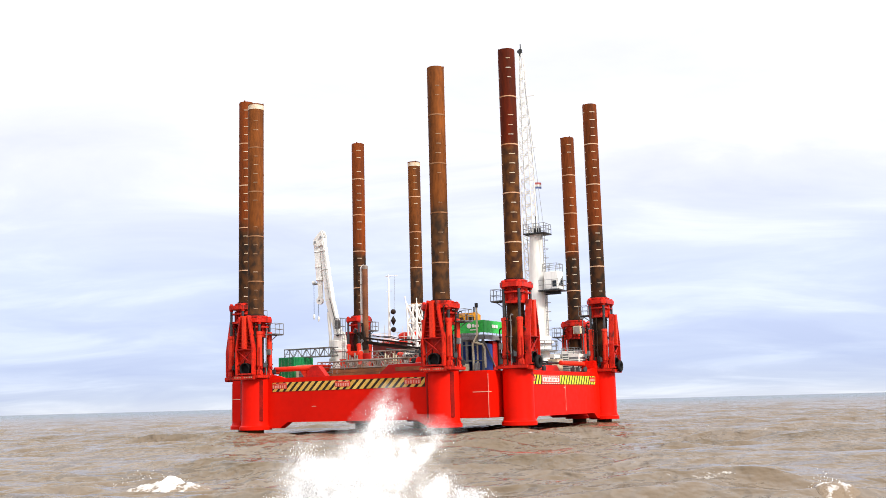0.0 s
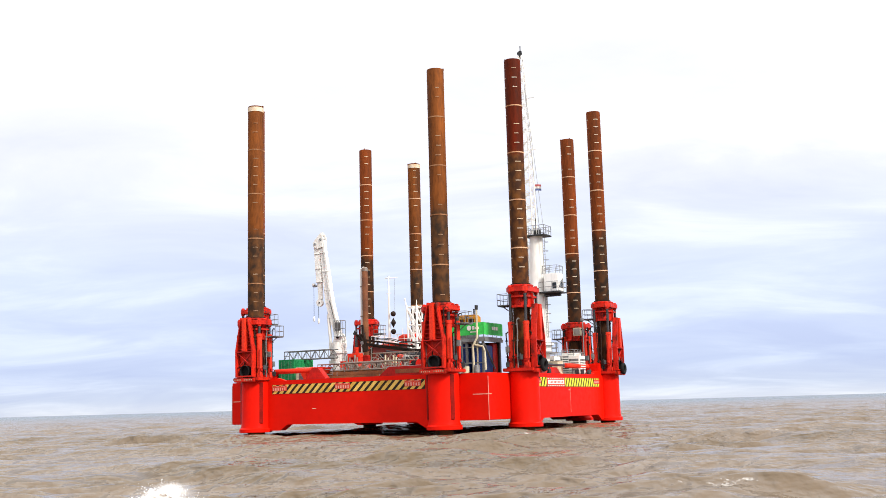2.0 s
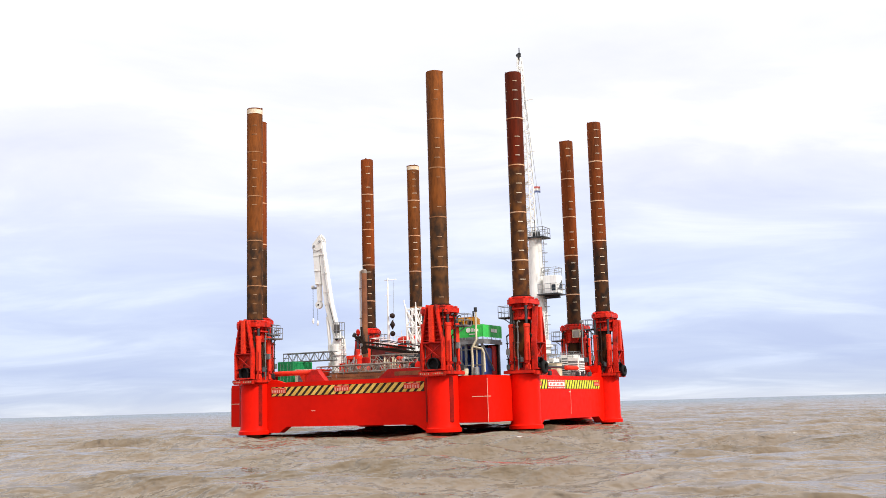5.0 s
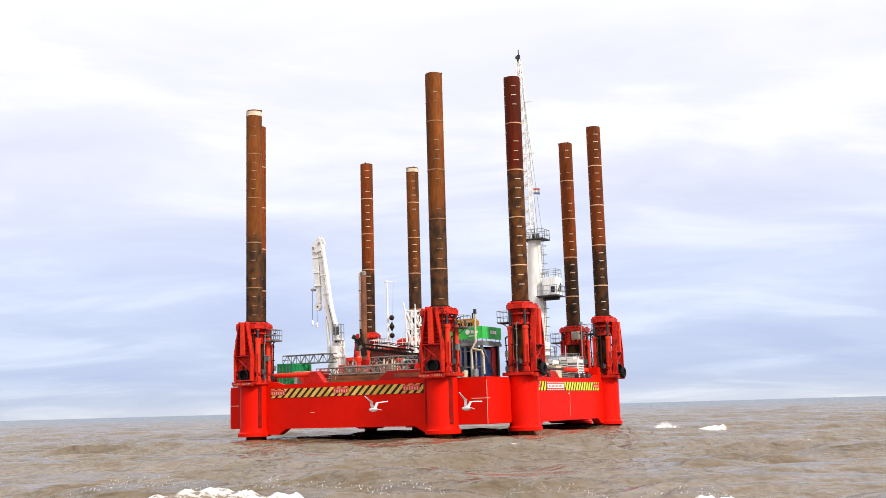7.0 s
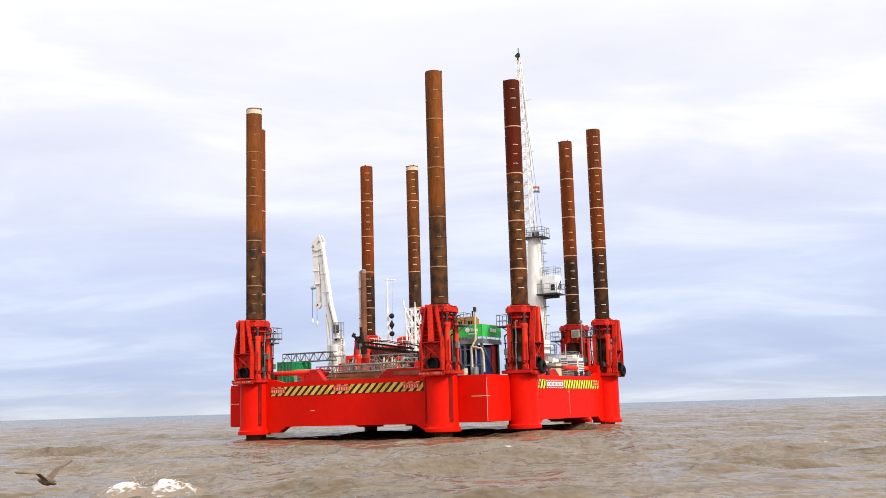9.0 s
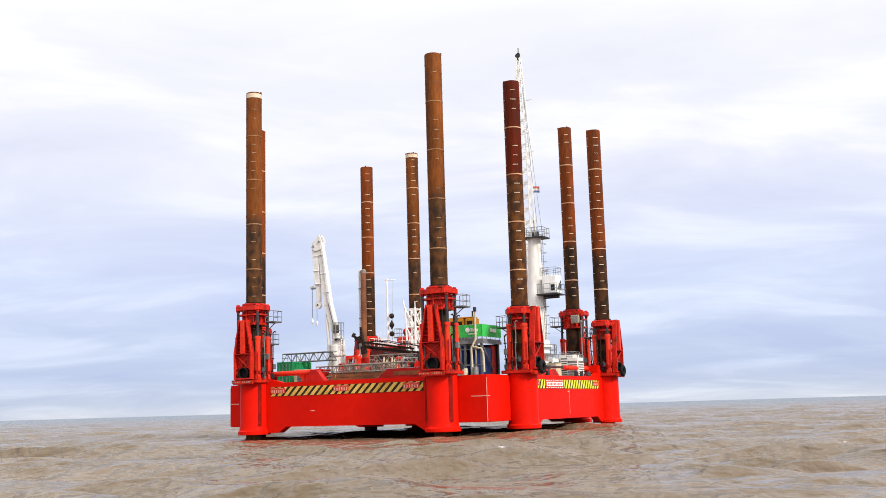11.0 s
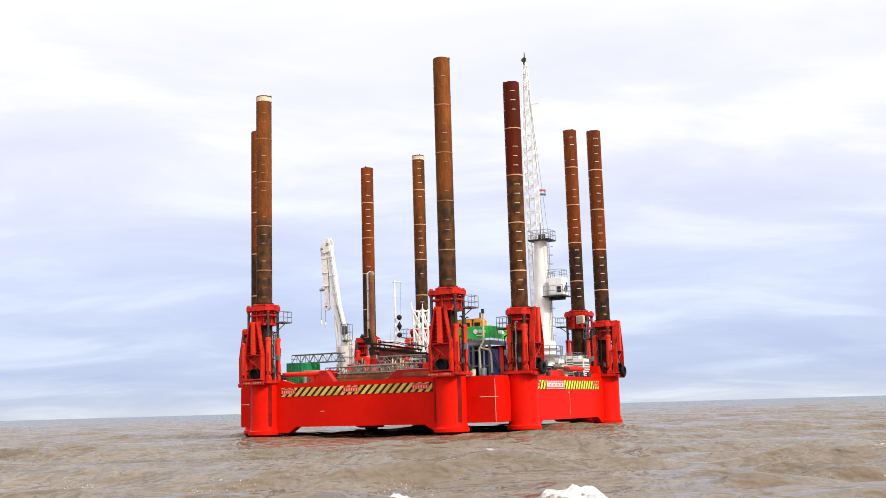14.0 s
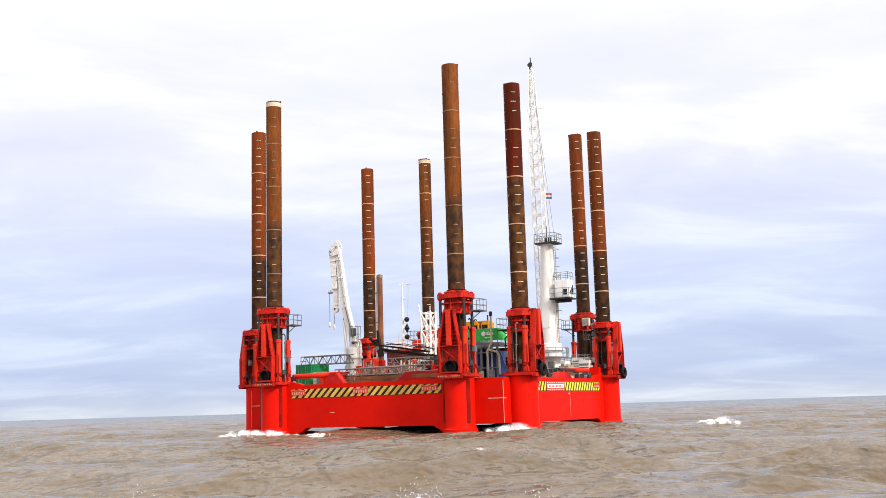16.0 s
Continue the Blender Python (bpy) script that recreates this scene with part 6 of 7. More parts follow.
def pump_skid(x, y, mat, label):
    """A pump on a skid: bed, motor, casing, flanged pipes and a guard rail."""
    p = deck("pump_skid", label, "pump", x, y, DECK + 0.012, 0, "pump skids on deck")
    part("bed", shape(box, (0, 0, 0.12), (2.4, 1.1, 0.24), 0, 0.03), DARKGREY, p)
    part("motor", shape(rod, (-1.0, 0, 0.75), (0.0, 0, 0.75), 0.42, 18), mat, p)
    part("casing", shape(rod, (0.25, 0, 0.72), (0.75, 0, 0.72), 0.55, 18), RUSTGREY, p)
    part("riser", shape(rod, (0.5, 0, 1.1), (0.5, 0, 2.3), 0.13, 12), RUSTGREY, p)
    part("flange", shape(rod, (0.5, 0, 1.5), (0.5, 0, 1.6), 0.24, 14), RUSTGREY, p)
    part("valve_wheel", shape(torus, (0.5, -0.3, 1.9), 0.24, 0.035, "y", 18, 6), RED_DULL, p)
    part("guard_rail", shape(railing, [(-1.2, -0.55), (1.2, -0.55), (1.2, 0.55), (-1.2, 0.55)], 0.24, 1.5, 0.03, 0.8, True), GREY, p)


def pipe_stand(x, y, n, h, mat, label):
    """A rack of upright pipes tied between two rails."""
    p = deck("pipe_stand", label, "pipe rack", x, y, DECK + 0.012, 0, "pipe racks on deck")
    for k in range(n):
        part("tube", shape(rod, (0.34 * k, 0.05 * (k % 2), 0), (0.34 * k, 0.05 * (k % 2), h - 0.25 * (k % 3)), 0.09, 8), mat, p)
    for z in (0.6, h * 0.62):
        part("rail", shape(box, (0.17 * (n - 1), -0.12, z), (0.34 * n, 0.06, 0.1)), RUSTGREY, p)
    for q in (-0.2, 0.34 * n):
        part("foot", shape(box, (q, 0, 0.3), (0.12, 0.5, 0.6), 0, 0.02), BROWN, p)


pipe_stand(-4.4, -10.4, 5, 2.7, RUSTGREY, "rust-stained short pipes standing in a rack")
pipe_stand(0.4, -10.0, 6, 2.5, CREAM, "pale short pipes standing in a rack")
pipe_stand(4.9, -8.4, 5, 3.0, BLACK, "black short pipes standing in a rack")
pump_skid(-1.6, -9.2, WHITE, "white pump with grey pipework in a railed skid")
pump_skid(3.4, -9.0, GREY, "grey pump with rusty pipework in a railed skid")
hose_reel(-2.2, -6.2, ORANGE)
hose_reel(4.6, -10.6, RED_DULL)
crate(-0.9, -7.6, (1.5, 1.1, 1.2), GREY, "grey steel crate on the deck", 12)
crate(0.9, -8.0, (1.1, 1.0, 0.9), WHITE, "white crate on the deck", -8)
crate(-7.4, -8.6, (1.4, 1.0, 1.1), BROWN, "brown timber crate on the deck", 20)
crate(6.4, -11.8, (1.3, 1.0, 1.1), RUSTGREY, "rust-stained steel crate on the deck", 5)
crate(3.0, -10.9, (1.2, 0.9, 0.8), ORANGE, "orange-red steel crate on the deck", -15)
deck_rail([(-9.0, -1.0), (-2.0, -1.0), (-2.0, -3.4), (1.0, -3.4)], "white and grey pipe railing before the deckhouse")
deck_rail([(-6.0, -11.2), (0.5, -11.2), (5.5, -11.2)], "grey steel pipe railing beside the lattice sections")

# ---- spray of the waves that break at the shore: rigid bursts of drops that rise and fall ----
SPRAY = material("white_spray", (0.98, 0.98, 0.98), 0.9, second=(0.95, 0.95, 0.95), scale=2.0, amount=0.3, fine=0.08, bump=0.0)
FOAM = material("white_foam", (0.98, 0.98, 0.975), 0.95, second=(0.94, 0.94, 0.935), scale=3.0, amount=0.3, fine=0.06, bump=0.03, spec=0.1)
BURSTS = []


def drops_mesh(name, pos, size, along):
    """Fine four-sided drops, drawn out along their flight."""
    n = len(pos)
    unit = np.array([(1, 1, 1), (1, -1, -1), (-1, 1, -1), (-1, -1, 1)], float)
    faces = np.array([(0, 1, 2), (0, 3, 1), (0, 2, 3), (1, 3, 2)])
    flip = np.where(np.random.rand(n, 1, 1) < 0.5, -1.0, 1.0)
    jit = 1 + 0.5 * (np.random.rand(n, 4, 3) - 0.5)
    off = unit[None] * jit * size[:, None, None] * 0.75
    off[:, :, 0] *= flip[:, :, 0]
    stretch = (off * along[:, None, :]).sum(-1, keepdims=True) * along[:, None, :]
    co = (pos[:, None, :] + off + stretch * 1.4).reshape(-1, 3)
    tri = (np.arange(n)[:, None, None] * 4 + faces[None]).reshape(-1, 3).astype(np.int32)
    me = bpy.data.meshes.new(name)
    me.vertices.add(len(co))
    me.vertices.foreach_set("co", co.ravel())
    me.loops.add(tri.size)
    me.loops.foreach_set("vertex_index", tri.ravel())
    me.polygons.add(len(tri))
    me.polygons.foreach_set("loop_start", np.arange(0, tri.size, 3, dtype=np.int32))
    me.update(calc_edges=True)
    me.materials.append(SPRAY)
    return me


def mist_material():
    m = bpy.data.materials.new("fine_spray_mist")
    m.use_nodes = True
    n, l = m.node_tree.nodes, m.node_tree.links
    n.clear()
    out, mix, tra, dif = (n.new(k) for k in ("ShaderNodeOutputMaterial", "ShaderNodeMixShader", "ShaderNodeBsdfTransparent", "ShaderNodeBsdfDiffuse"))
    dif.inputs[0].default_value = (0.98, 0.98, 0.98, 1)
    at, tc, nz, mr, mu = (n.new(k) for k in ("ShaderNodeAttribute", "ShaderNodeTexCoord", "ShaderNodeTexNoise", "ShaderNodeMapRange", "ShaderNodeMath"))
    at.attribute_name = "mist"
    nz.inputs["Scale"].default_value, nz.inputs["Detail"].default_value, nz.inputs["Roughness"].default_value = 2.6, 8, 0.68
    l.new(tc.outputs["Object"], nz.inputs["Vector"])
    mr.inputs[1].default_value, mr.inputs[2].default_value, mr.inputs[3].default_value, mr.inputs[4].default_value = 0.36, 0.66, 0.12, 1.25
    l.new(nz.outputs[0], mr.inputs[0])
    mu.operation, mu.use_clamp = "MULTIPLY", True
    l.new(at.outputs["Fac"], mu.inputs[0])
    l.new(mr.outputs[0], mu.inputs[1])
    l.new(mu.outputs[0], mix.inputs[0])
    l.new(tra.outputs[0], mix.inputs[1])
    l.new(dif.outputs[0], mix.inputs[2])
    l.new(mix.outputs[0], out.inputs[0])
    return m


MIST = mist_material()


def mist_mesh(rs, strands, base, depth, fine):
    """Three rolling veils of fine mist, one behind the other, densest along the strands of the burst."""
    sx, sh, sl = (np.array([q[i] for q in strands]) for i in range(3))
    tip = sx + sl * sh
    x0, x1, top = min(sx.min(), tip.min()) - 0.9, max(sx.max(), tip.max()) + 0.9, sh.max() * 1.2
    nx, nz = int((x1 - x0) / 0.085) + 4, max(14, int(top / 0.06))
    X, Z = np.meshgrid(np.linspace(x0, x1, nx), np.linspace(-0.3, top, nz))
    cos, quads, dens = [], [], []
    for layer in range(3):
        d = np.zeros_like(X)
        for a, h, s in zip(sx, sh, sl):
            if rs.rand() < 0.35:
                continue
            t = np.clip(Z / max(h, 0.05), 0, 1.4)
            at = X - a - s * t * h - 0.12 * np.sin(2.4 * Z + 9 * a)
            w = 0.10 + 0.17 * t + 0.05 * rs.rand()
            d += np.exp(-(at / w) ** 2) * np.clip(1.08 - t, 0, 1) ** 0.8
            d += fine * np.exp(-(at / (0.35 + 0.5 * t)) ** 2) * np.clip(1.15 - t, 0, 1) ** 1.2
        d = np.clip(d * 0.7, 0, 0.97)
        yy = (layer - 1) * depth * 0.4 + 0.10 * np.sin(3.1 * X + 2.0 * Z + 6 * rs.rand()) + 0.06 * np.sin(5.3 * Z - 2.2 * X + 6 * rs.rand()) + 0.15 * Z - 0.7 * np.clip(X, 0, 5)
        b = sum(len(c) for c in cos)
        cos.append(np.stack([X, yy, Z + base], -1).reshape(-1, 3))
        dens.append(d.ravel())
        i, j = np.meshgrid(np.arange(nz - 1), np.arange(nx - 1), indexing="ij")
        q = np.stack([i * nx + j, i * nx + j + 1, (i + 1) * nx + j + 1, (i + 1) * nx + j], -1).reshape(-1, 4)
        keep = d.ravel()[q].max(1) > 0.03
        quads.append(q[keep] + b)
    co, q = np.concatenate(cos), np.concatenate(quads).astype(np.int32)
    me = bpy.data.meshes.new("spray_mist")
    me.vertices.add(len(co))
    me.vertices.foreach_set("co", co.ravel())
    me.loops.add(q.size)
    me.loops.foreach_set("vertex_index", q.ravel())
    me.polygons.add(len(q))
    me.polygons.foreach_set("loop_start", np.arange(0, q.size, 4, dtype=np.int32))
    me.update(calc_edges=True)
    at = me.attributes.new("mist", "FLOAT", "POINT")
    at.data.foreach_set("value", np.concatenate(dens).astype(np.float32))
    me.polygons.foreach_set("use_smooth", np.ones(len(q), dtype=bool))
    me.materials.append(MIST)
    return me


LUMPS = []
for k in range(5):
    bm = bmesh.new()
    bmesh.ops.create_icosphere(bm, subdivisions=2, radius=1.0)
    LUMPS.append((np.array([v.co[:] for v in bm.verts]), np.array([[v.index for v in f.verts] for f in bm.faces])))
    bm.free()


def lumps_mesh(name, pos, size, rs):
    """Ragged white lumps: the thick heart of a burst, where single drops cannot be told apart."""
    cos, tris = [], []
    base = 0
    for p, r in zip(pos, size):
        co, tr = LUMPS[rs.randint(5)]
        d = 1 + 0.55 * (rs.rand(len(co), 1) - 0.5)
        q = co * d * r * np.array([1.0, 0.8, 1.3])
        cos.append(q + p)
        tris.append(tr + base)
        base += len(co)
    co, tri = np.concatenate(cos), np.concatenate(tris).astype(np.int32)
    me = bpy.data.meshes.new(name)
    me.vertices.add(len(co))
    me.vertices.foreach_set("co", co.ravel())
    me.loops.add(tri.size)
    me.loops.foreach_set("vertex_index", tri.ravel())
    me.polygons.add(len(tri))
    me.polygons.foreach_set("loop_start", np.arange(0, tri.size, 3, dtype=np.int32))
    me.update(calc_edges=True)
    me.polygons.foreach_set("use_smooth", np.ones(len(tri), dtype=bool))
    me.materials.append(FOAM)
    return me


def foam_material():
    """Broken foam over silty water: lacy at its edges, thick on the crest."""
    m = bpy.data.materials.new("breaking_foam")
    m.use_nodes = True
    n, l = m.node_tree.nodes, m.node_tree.links
    b = n["Principled BSDF"]
    b.inputs["Specular IOR Level"].default_value = 0.3
    at, tc, nz, ad, mr, mx, rg, bp = (n.new(k) for k in ("ShaderNodeAttribute", "ShaderNodeTexCoord", "ShaderNodeTexNoise", "ShaderNodeMath", "ShaderNodeMapRange", "ShaderNodeMix", "ShaderNodeMapRange", "ShaderNodeBump"))
    at.attribute_name = "foam"
    nz.inputs["Scale"].default_value, nz.inputs["Detail"].default_value, nz.inputs["Roughness"].default_value = 3.2, 7, 0.66
    l.new(tc.outputs["Object"], nz.inputs["Vector"])
    l.new(at.outputs["Fac"], ad.inputs[0])
    l.new(nz.outputs[0], ad.inputs[1])
    mr.inputs[1].default_value, mr.inputs[2].default_value = 0.82, 1.06
    l.new(ad.outputs[0], mr.inputs[0])
    mx.data_type = "RGBA"
    mx.inputs[6].default_value, mx.inputs[7].default_value = (0.19, 0.135, 0.085, 1), (0.95, 0.94, 0.92, 1)
    l.new(mr.outputs[0], mx.inputs[0])
    l.new(mx.outputs[2], b.inputs["Base Color"])
    rg.inputs[3].default_value, rg.inputs[4].default_value = 0.2, 0.9
    l.new(mr.outputs[0], rg.inputs[0])
    l.new(rg.outputs[0], b.inputs["Roughness"])
    bp.inputs["Strength"].default_value, bp.inputs["Distance"].default_value = 0.8, 0.12
    l.new(nz.outputs[0], bp.inputs["Height"])
    l.new(bp.outputs[0], b.inputs["Normal"])
    return m


BREAKING = foam_material()


def water_at(t, x, y):
    """The water's height at a time and place."""
    gx, gy = drift(t)
    h, dx, dy, st = sea_height(x - gx, y - gy)
    h = sea_height(x - gx - dx, y - gy - dy)[0]
    return h / (1.0 + (np.hypot(x, y) / 520.0) ** 2) + tide(t)


def shore_line(x, low):
    """How far out from the middle of the shore a wave breaks; low: metres by which a low crest breaks farther out."""
    near = -0.7 * np.clip(x, 0, 5)
    return near + low + 0.55 * np.clip(-x, 0, 8) if low else near


def crest_mesh(rs, x, width, height, step, t, y, level, low):
    """A tumbling crest: an uneven ridge that sinks into the water at both ends and along its foot."""
    nx, ny = int(width * 1.3 / step) + 8, 20
    U, V = np.meshgrid(np.linspace(-1, 1, nx), np.linspace(0, 1, ny))
    ph = rs.rand(9) * 6.283
    run = sum(np.sin((2.1 + 2.3 * k) * U * width * 0.5 + ph[k]) / (1 + 0.5 * k) for k in range(6)) / 2.6
    taper = np.clip(1 - U ** 2, 0, 1) ** 0.5 * np.clip(0.62 + 0.38 * run, 0.05, 1)
    prof = np.sin(np.pi * V ** 1.6) ** 1.2 if step < 0.1 else np.sin(np.pi * V ** 0.75) ** 1.2
    rough = rs.normal(size=U.shape)
    rough = (rough + np.roll(rough, 1, 1) + np.roll(rough, 1, 0)) / 1.7
    deep = 0.7 + 1.7 * height + (2.2 if step < 0.1 else 3.0)
    X = x + U * width * 0.65
    if low:
        X = X * (1.0 + shore_line(X, low) / y)
    Y = (V ** 0.7 - 0.75) * deep + (shore_line(X, low) if step < 0.1 else 0.0) + 0.25 * np.sin(1.1 * X + ph[6]) + 0.10 * np.sin(3.7 * X + ph[7])
    Z = water_at(t, X, y + Y) - level - 0.10 + (height + 0.14) * taper * prof + 0.10 * height * rough * taper * prof
    foam = np.clip(taper * prof, 0, 1) ** 0.55 * 0.62 + 0.05 * run
    co = np.stack([X, Y, Z], -1).reshape(-1, 3)
    i, j = np.meshgrid(np.arange(ny - 1), np.arange(nx - 1), indexing="ij")
    q = np.stack([i * nx + j, i * nx + j + 1, (i + 1) * nx + j + 1, (i + 1) * nx + j], -1).reshape(-1, 4).astype(np.int32)
    me = bpy.data.meshes.new("breaking_crest")
    me.vertices.add(len(co))
    me.vertices.foreach_set("co", co.ravel())
    me.loops.add(q.size)
    me.loops.foreach_set("vertex_index", q.ravel())
    me.polygons.add(len(q))
    me.polygons.foreach_set("loop_start", np.arange(0, q.size, 4, dtype=np.int32))
    me.update(calc_edges=True)
    at = me.attributes.new("foam", "FLOAT", "POINT")
    at.data.foreach_set("value", foam.ravel().astype(np.float32))
    me.polygons.foreach_set("use_smooth", np.ones(len(q), dtype=bool))
    me.materials.append(BREAKING)
    return me


def crest(owner, rs, x, width, height, lean, count, base, far, t, y, level, low):
    part("breaking_crest", crest_mesh(rs, x, width, height, 0.16 if far else 0.06, t, y, level, low), BREAKING, owner, "lacy white foam over brown water")["kind"] = "stuff"
    n = count // (12 if far else 8)
    px = x + (rs.rand(n) - 0.5) * width
    out = np.zeros(n) if far else shore_line(px, low)
    pos = np.stack([px * (1.0 + out / y) if low else px, rs.normal(size=n) * 0.2 + out, base - (0.2 if low else 0.0) + height * (0.6 + 0.9 * rs.rand(n) ** 2.2) * np.clip(1.05 - (2 * (px - x) / width) ** 2, 0.1, 1)], -1)
    d = np.stack([np.full(n, lean), np.zeros(n), np.ones(n)], -1)
    d /= np.linalg.norm(d, axis=1)[:, None]
    part("spray_plume", drops_mesh("spray_plume", pos, 0.004 + 0.007 * rs.rand(n), d), SPRAY, owner)["kind"] = "stuff"


def plume(owner, rs, x, width, height, lean, count, depth=0.5, base=0.3):
    """One burst: strands thrown up from a stretch of the crest, thick below, thinning to fine drops above."""
    m = max(3, int(width / 0.16))
    sx = (rs.rand(m) - 0.5) * width
    sh = height * (0.45 + 0.55 * rs.rand(m) ** 1.1) * np.clip(1.15 - (np.abs(sx) / (width * 0.5 + 0.01)) ** 2 * 0.75, 0.2, 1)
    sh[np.argmin(np.abs(sx))] = height
    sl = lean + rs.normal(size=m) * 0.22
    for name, n, top, power in (("spray_plume", int(count * 0.8), 1.0, 0.8), ("spray_heart", int(count * 0.006 + 12 * width), 0.22, 1.4)):
        k = rs.randint(0, m, n)
        s = rs.rand(n) ** power * top
        spread = 0.07 + 0.26 * s
        px = x + sx[k] + sl[k] * s * sh[k] + rs.normal(size=n) * spread * min(1.0, 0.5 + width * 0.3)
        py = rs.normal(size=n) * (depth * (0.4 + 0.6 * s)) * 0.6
        pz = base + s * sh[k] - 0.12 * s * s * sh[k] + rs.normal(size=n) * 0.05
        py -= 0.7 * np.clip(px, 0, 5)
        pos = np.stack([px, py, pz], -1)
        if name == "spray_plume":
            size = 0.004 + 0.006 * rs.rand(n)
            d = np.stack([sl[k], np.zeros(n), np.ones(n)], -1)
            d /= np.linalg.norm(d, axis=1)[:, None]
            pos[:, 1] -= 0.05
            me = drops_mesh(name, pos, size, d)
        else:
            size = (0.02 + 0.10 * rs.rand(n) ** 1.5) * (1.2 - s / top * 0.95) * min(1.0, 0.5 + 0.4 * height)
            pos[:, 1] += 0.25
            me = lumps_mesh(name, pos, size, rs)
        part(name, me, SPRAY, owner)["kind"] = "stuff"
    return list(zip(x + sx, sh, sl))


def burst(t, y, plumes, seed, label="white spray of a wave breaking at the shore", fine=0.12):
    rs = np.random.RandomState(seed)
    np.random.seed(seed)
    if y < 60:
        # those at the foot of the shore wall
        y, plumes = y * 0.92, [(x * 0.92, w * 0.92, h, lean, n) for x, w, h, lean, n in plumes]
    b = thing("wave_spray", label, "sea spray", pose(0, y, 0), "bursts of sea spray")
    deep = 1.2
    strands = []
    far = y > 60
    base = 0.15 if far else 0.3
    for x, w, h, lean, n in plumes:
        crest(b, rs, x, w * 1.1, min(h * 0.75, 0.4) if far else min(h * 1.2, 0.55), lean, n // 2, base, far, t, y, tide(t) if far else 0.15, 2.5 + 8.0 * (0.35 - tide(t)) if h <= 0.7 and not far else 0.0)
        if h > 0.7:
            strands += plume(b, rs, x, w, h, lean, n, base=base)
        deep = max(deep, h + 1.0)
    if strands:
        part("spray_mist", mist_mesh(rs, strands, base, 0.5, fine), MIST, b)["kind"] = "stuff"
    BURSTS.append((b, t, y, deep))


burst(0.0, 30.0, [(-3.5, 2.3, 1.3, 0.05, 7000), (-2.8, 0.8, 2.4, 0.22, 3000), (-2.45, 0.6, 2.95, 0.28, 3200), (-4.2, 0.8, 1.75, 0.0, 2600), (-1.7, 0.9, 2.1, 0.5, 500), (-0.1, 1.3, 0.8, 0.15, 2000), (-8.4, 2.2, 0.4, 0.0, 1500), (10.6, 0.9, 0.36, 0.0, 700)], 11, fine=0.3)
burst(0.0, 104.0, [(27.5, 4.5, 0.35, 0.0, 500)], 31, "white crest of a breaking wave", 0.0)
burst(0.5, 30.0, [(-3.9, 1.7, 1.15, 0.15, 2600), (-6.5, 2.6, 0.4, 0.0, 900)], 12)
burst(1.0, 31.0, [(-10.8, 3.0, 0.75, 0.0, 5000), (-9.2, 1.2, 0.45, 0.2, 1200)], 13)
burst(1.5, 30.0, [(-8.7, 1.0, 0.85, 0.1, 1600), (-7.6, 2.8, 0.32, 0.0, 1200)], 14)
burst(2.0, 30.0, [(-8.3, 1.4, 0.75, 0.2, 900)], 15)
burst(3.5, 30.0, [(-7.4, 3.4, 0.65, 0.0, 3600), (-3.7, 3.0, 0.6, 0.05, 3600), (4.0, 3.4, 1.0, 0.0, 4200), (3.6, 1.0, 1.4, 0.1, 1500)], 16)
burst(6.25, 30.0, [(-10.8, 4.0, 1.5, 0.1, 4500)], 17)
burst(7.0, 30.0, [(-8.6, 4.0, 0.38, 0.0, 2000), (-4.2, 4.6, 0.33, 0.0, 1800), (-1.2, 2.0, 0.36, 0.0, 1000), (3.0, 3.0, 0.27, 0.0, 900), (6.6, 2.6, 0.25, 0.0, 700)], 18, fine=0.03)
burst(7.0, 108.0, [(21.6, 2.0, 0.95, 0.1, 900), (27.0, 2.5, 0.4, 0.0, 300)], 32, "white crest of a breaking wave", 0.05)
burst(8.5, 118.0, [(23.2, 4.0, 0.85, 0.0, 900)], 33, "white crest of a breaking wave", 0.03)
burst(8.5, 30.0, [(0.8, 1.2, 0.35, 0.0, 500)], 34)
burst(12.0, 102.0, [(7.0, 4.6, 0.65, 0.0, 1100), (12.5, 5.0, 0.35, 0.0, 300)], 37, "white water washing round a column", 0.0)
burst(13.5, 61.0, [(17.0, 4.5, 0.35, 0.0, 900)], 35, "white crest of a breaking wave", 0.0)
burst(15.5, 109.0, [(-20.0, 7.0, 0.65, 0.0, 1300)], 36, "white water washing round a column", 0.0)
burst(7.5, 31.5, [(5.3, 4.0, 0.42, 0.0, 2200), (8.6, 2.8, 0.36, 0.0, 1300)], 19)
burst(9.0, 30.0, [(-8.4, 2.0, 0.62, 0.0, 2200)], 20)
burst(11.5, 30.0, [(-11.6, 1.8, 0.6, 0.0, 1200)], 21)
burst(14.0, 30.0, [(-10.9, 3.2, 0.5, 0.0, 1200), (-6.2, 2.4, 0.42, 0.0, 900), (-1.2, 2.2, 0.36, 0.0, 700), (3.4, 2.0, 0.32, 0.0, 500)], 28)
burst(3.0, 30.0, [(-5.9, 2.0, 0.5, 0.0, 900), (-9.6, 2.4, 0.36, 0.0, 600)], 29)
burst(14.5, 30.0, [(-2.6, 2.2, 2.8, 0.22, 6000), (-2.4, 1.2, 3.9, 0.36, 5000), (-1.7, 1.3, 4.3, 0.34, 7500), (-4.6, 4.0, 1.8, 0.15, 7000), (1.3, 4.2, 1.25, 0.0, 6000), (3.6, 0.8, 1.25, 0.1, 1500), (-7.8, 4.8, 1.2, 0.05, 3800), (-11.4, 3.6, 0.75, 0.0, 3500), (-3.0, 2.4, 3.0, 0.25, 3000)], 22, fine=0.22)
burst(15.15, 30.0, [(-10.6, 3.4, 1.0, 0.0, 3500), (-5.6, 1.0, 0.9, 0.1, 900)], 23)
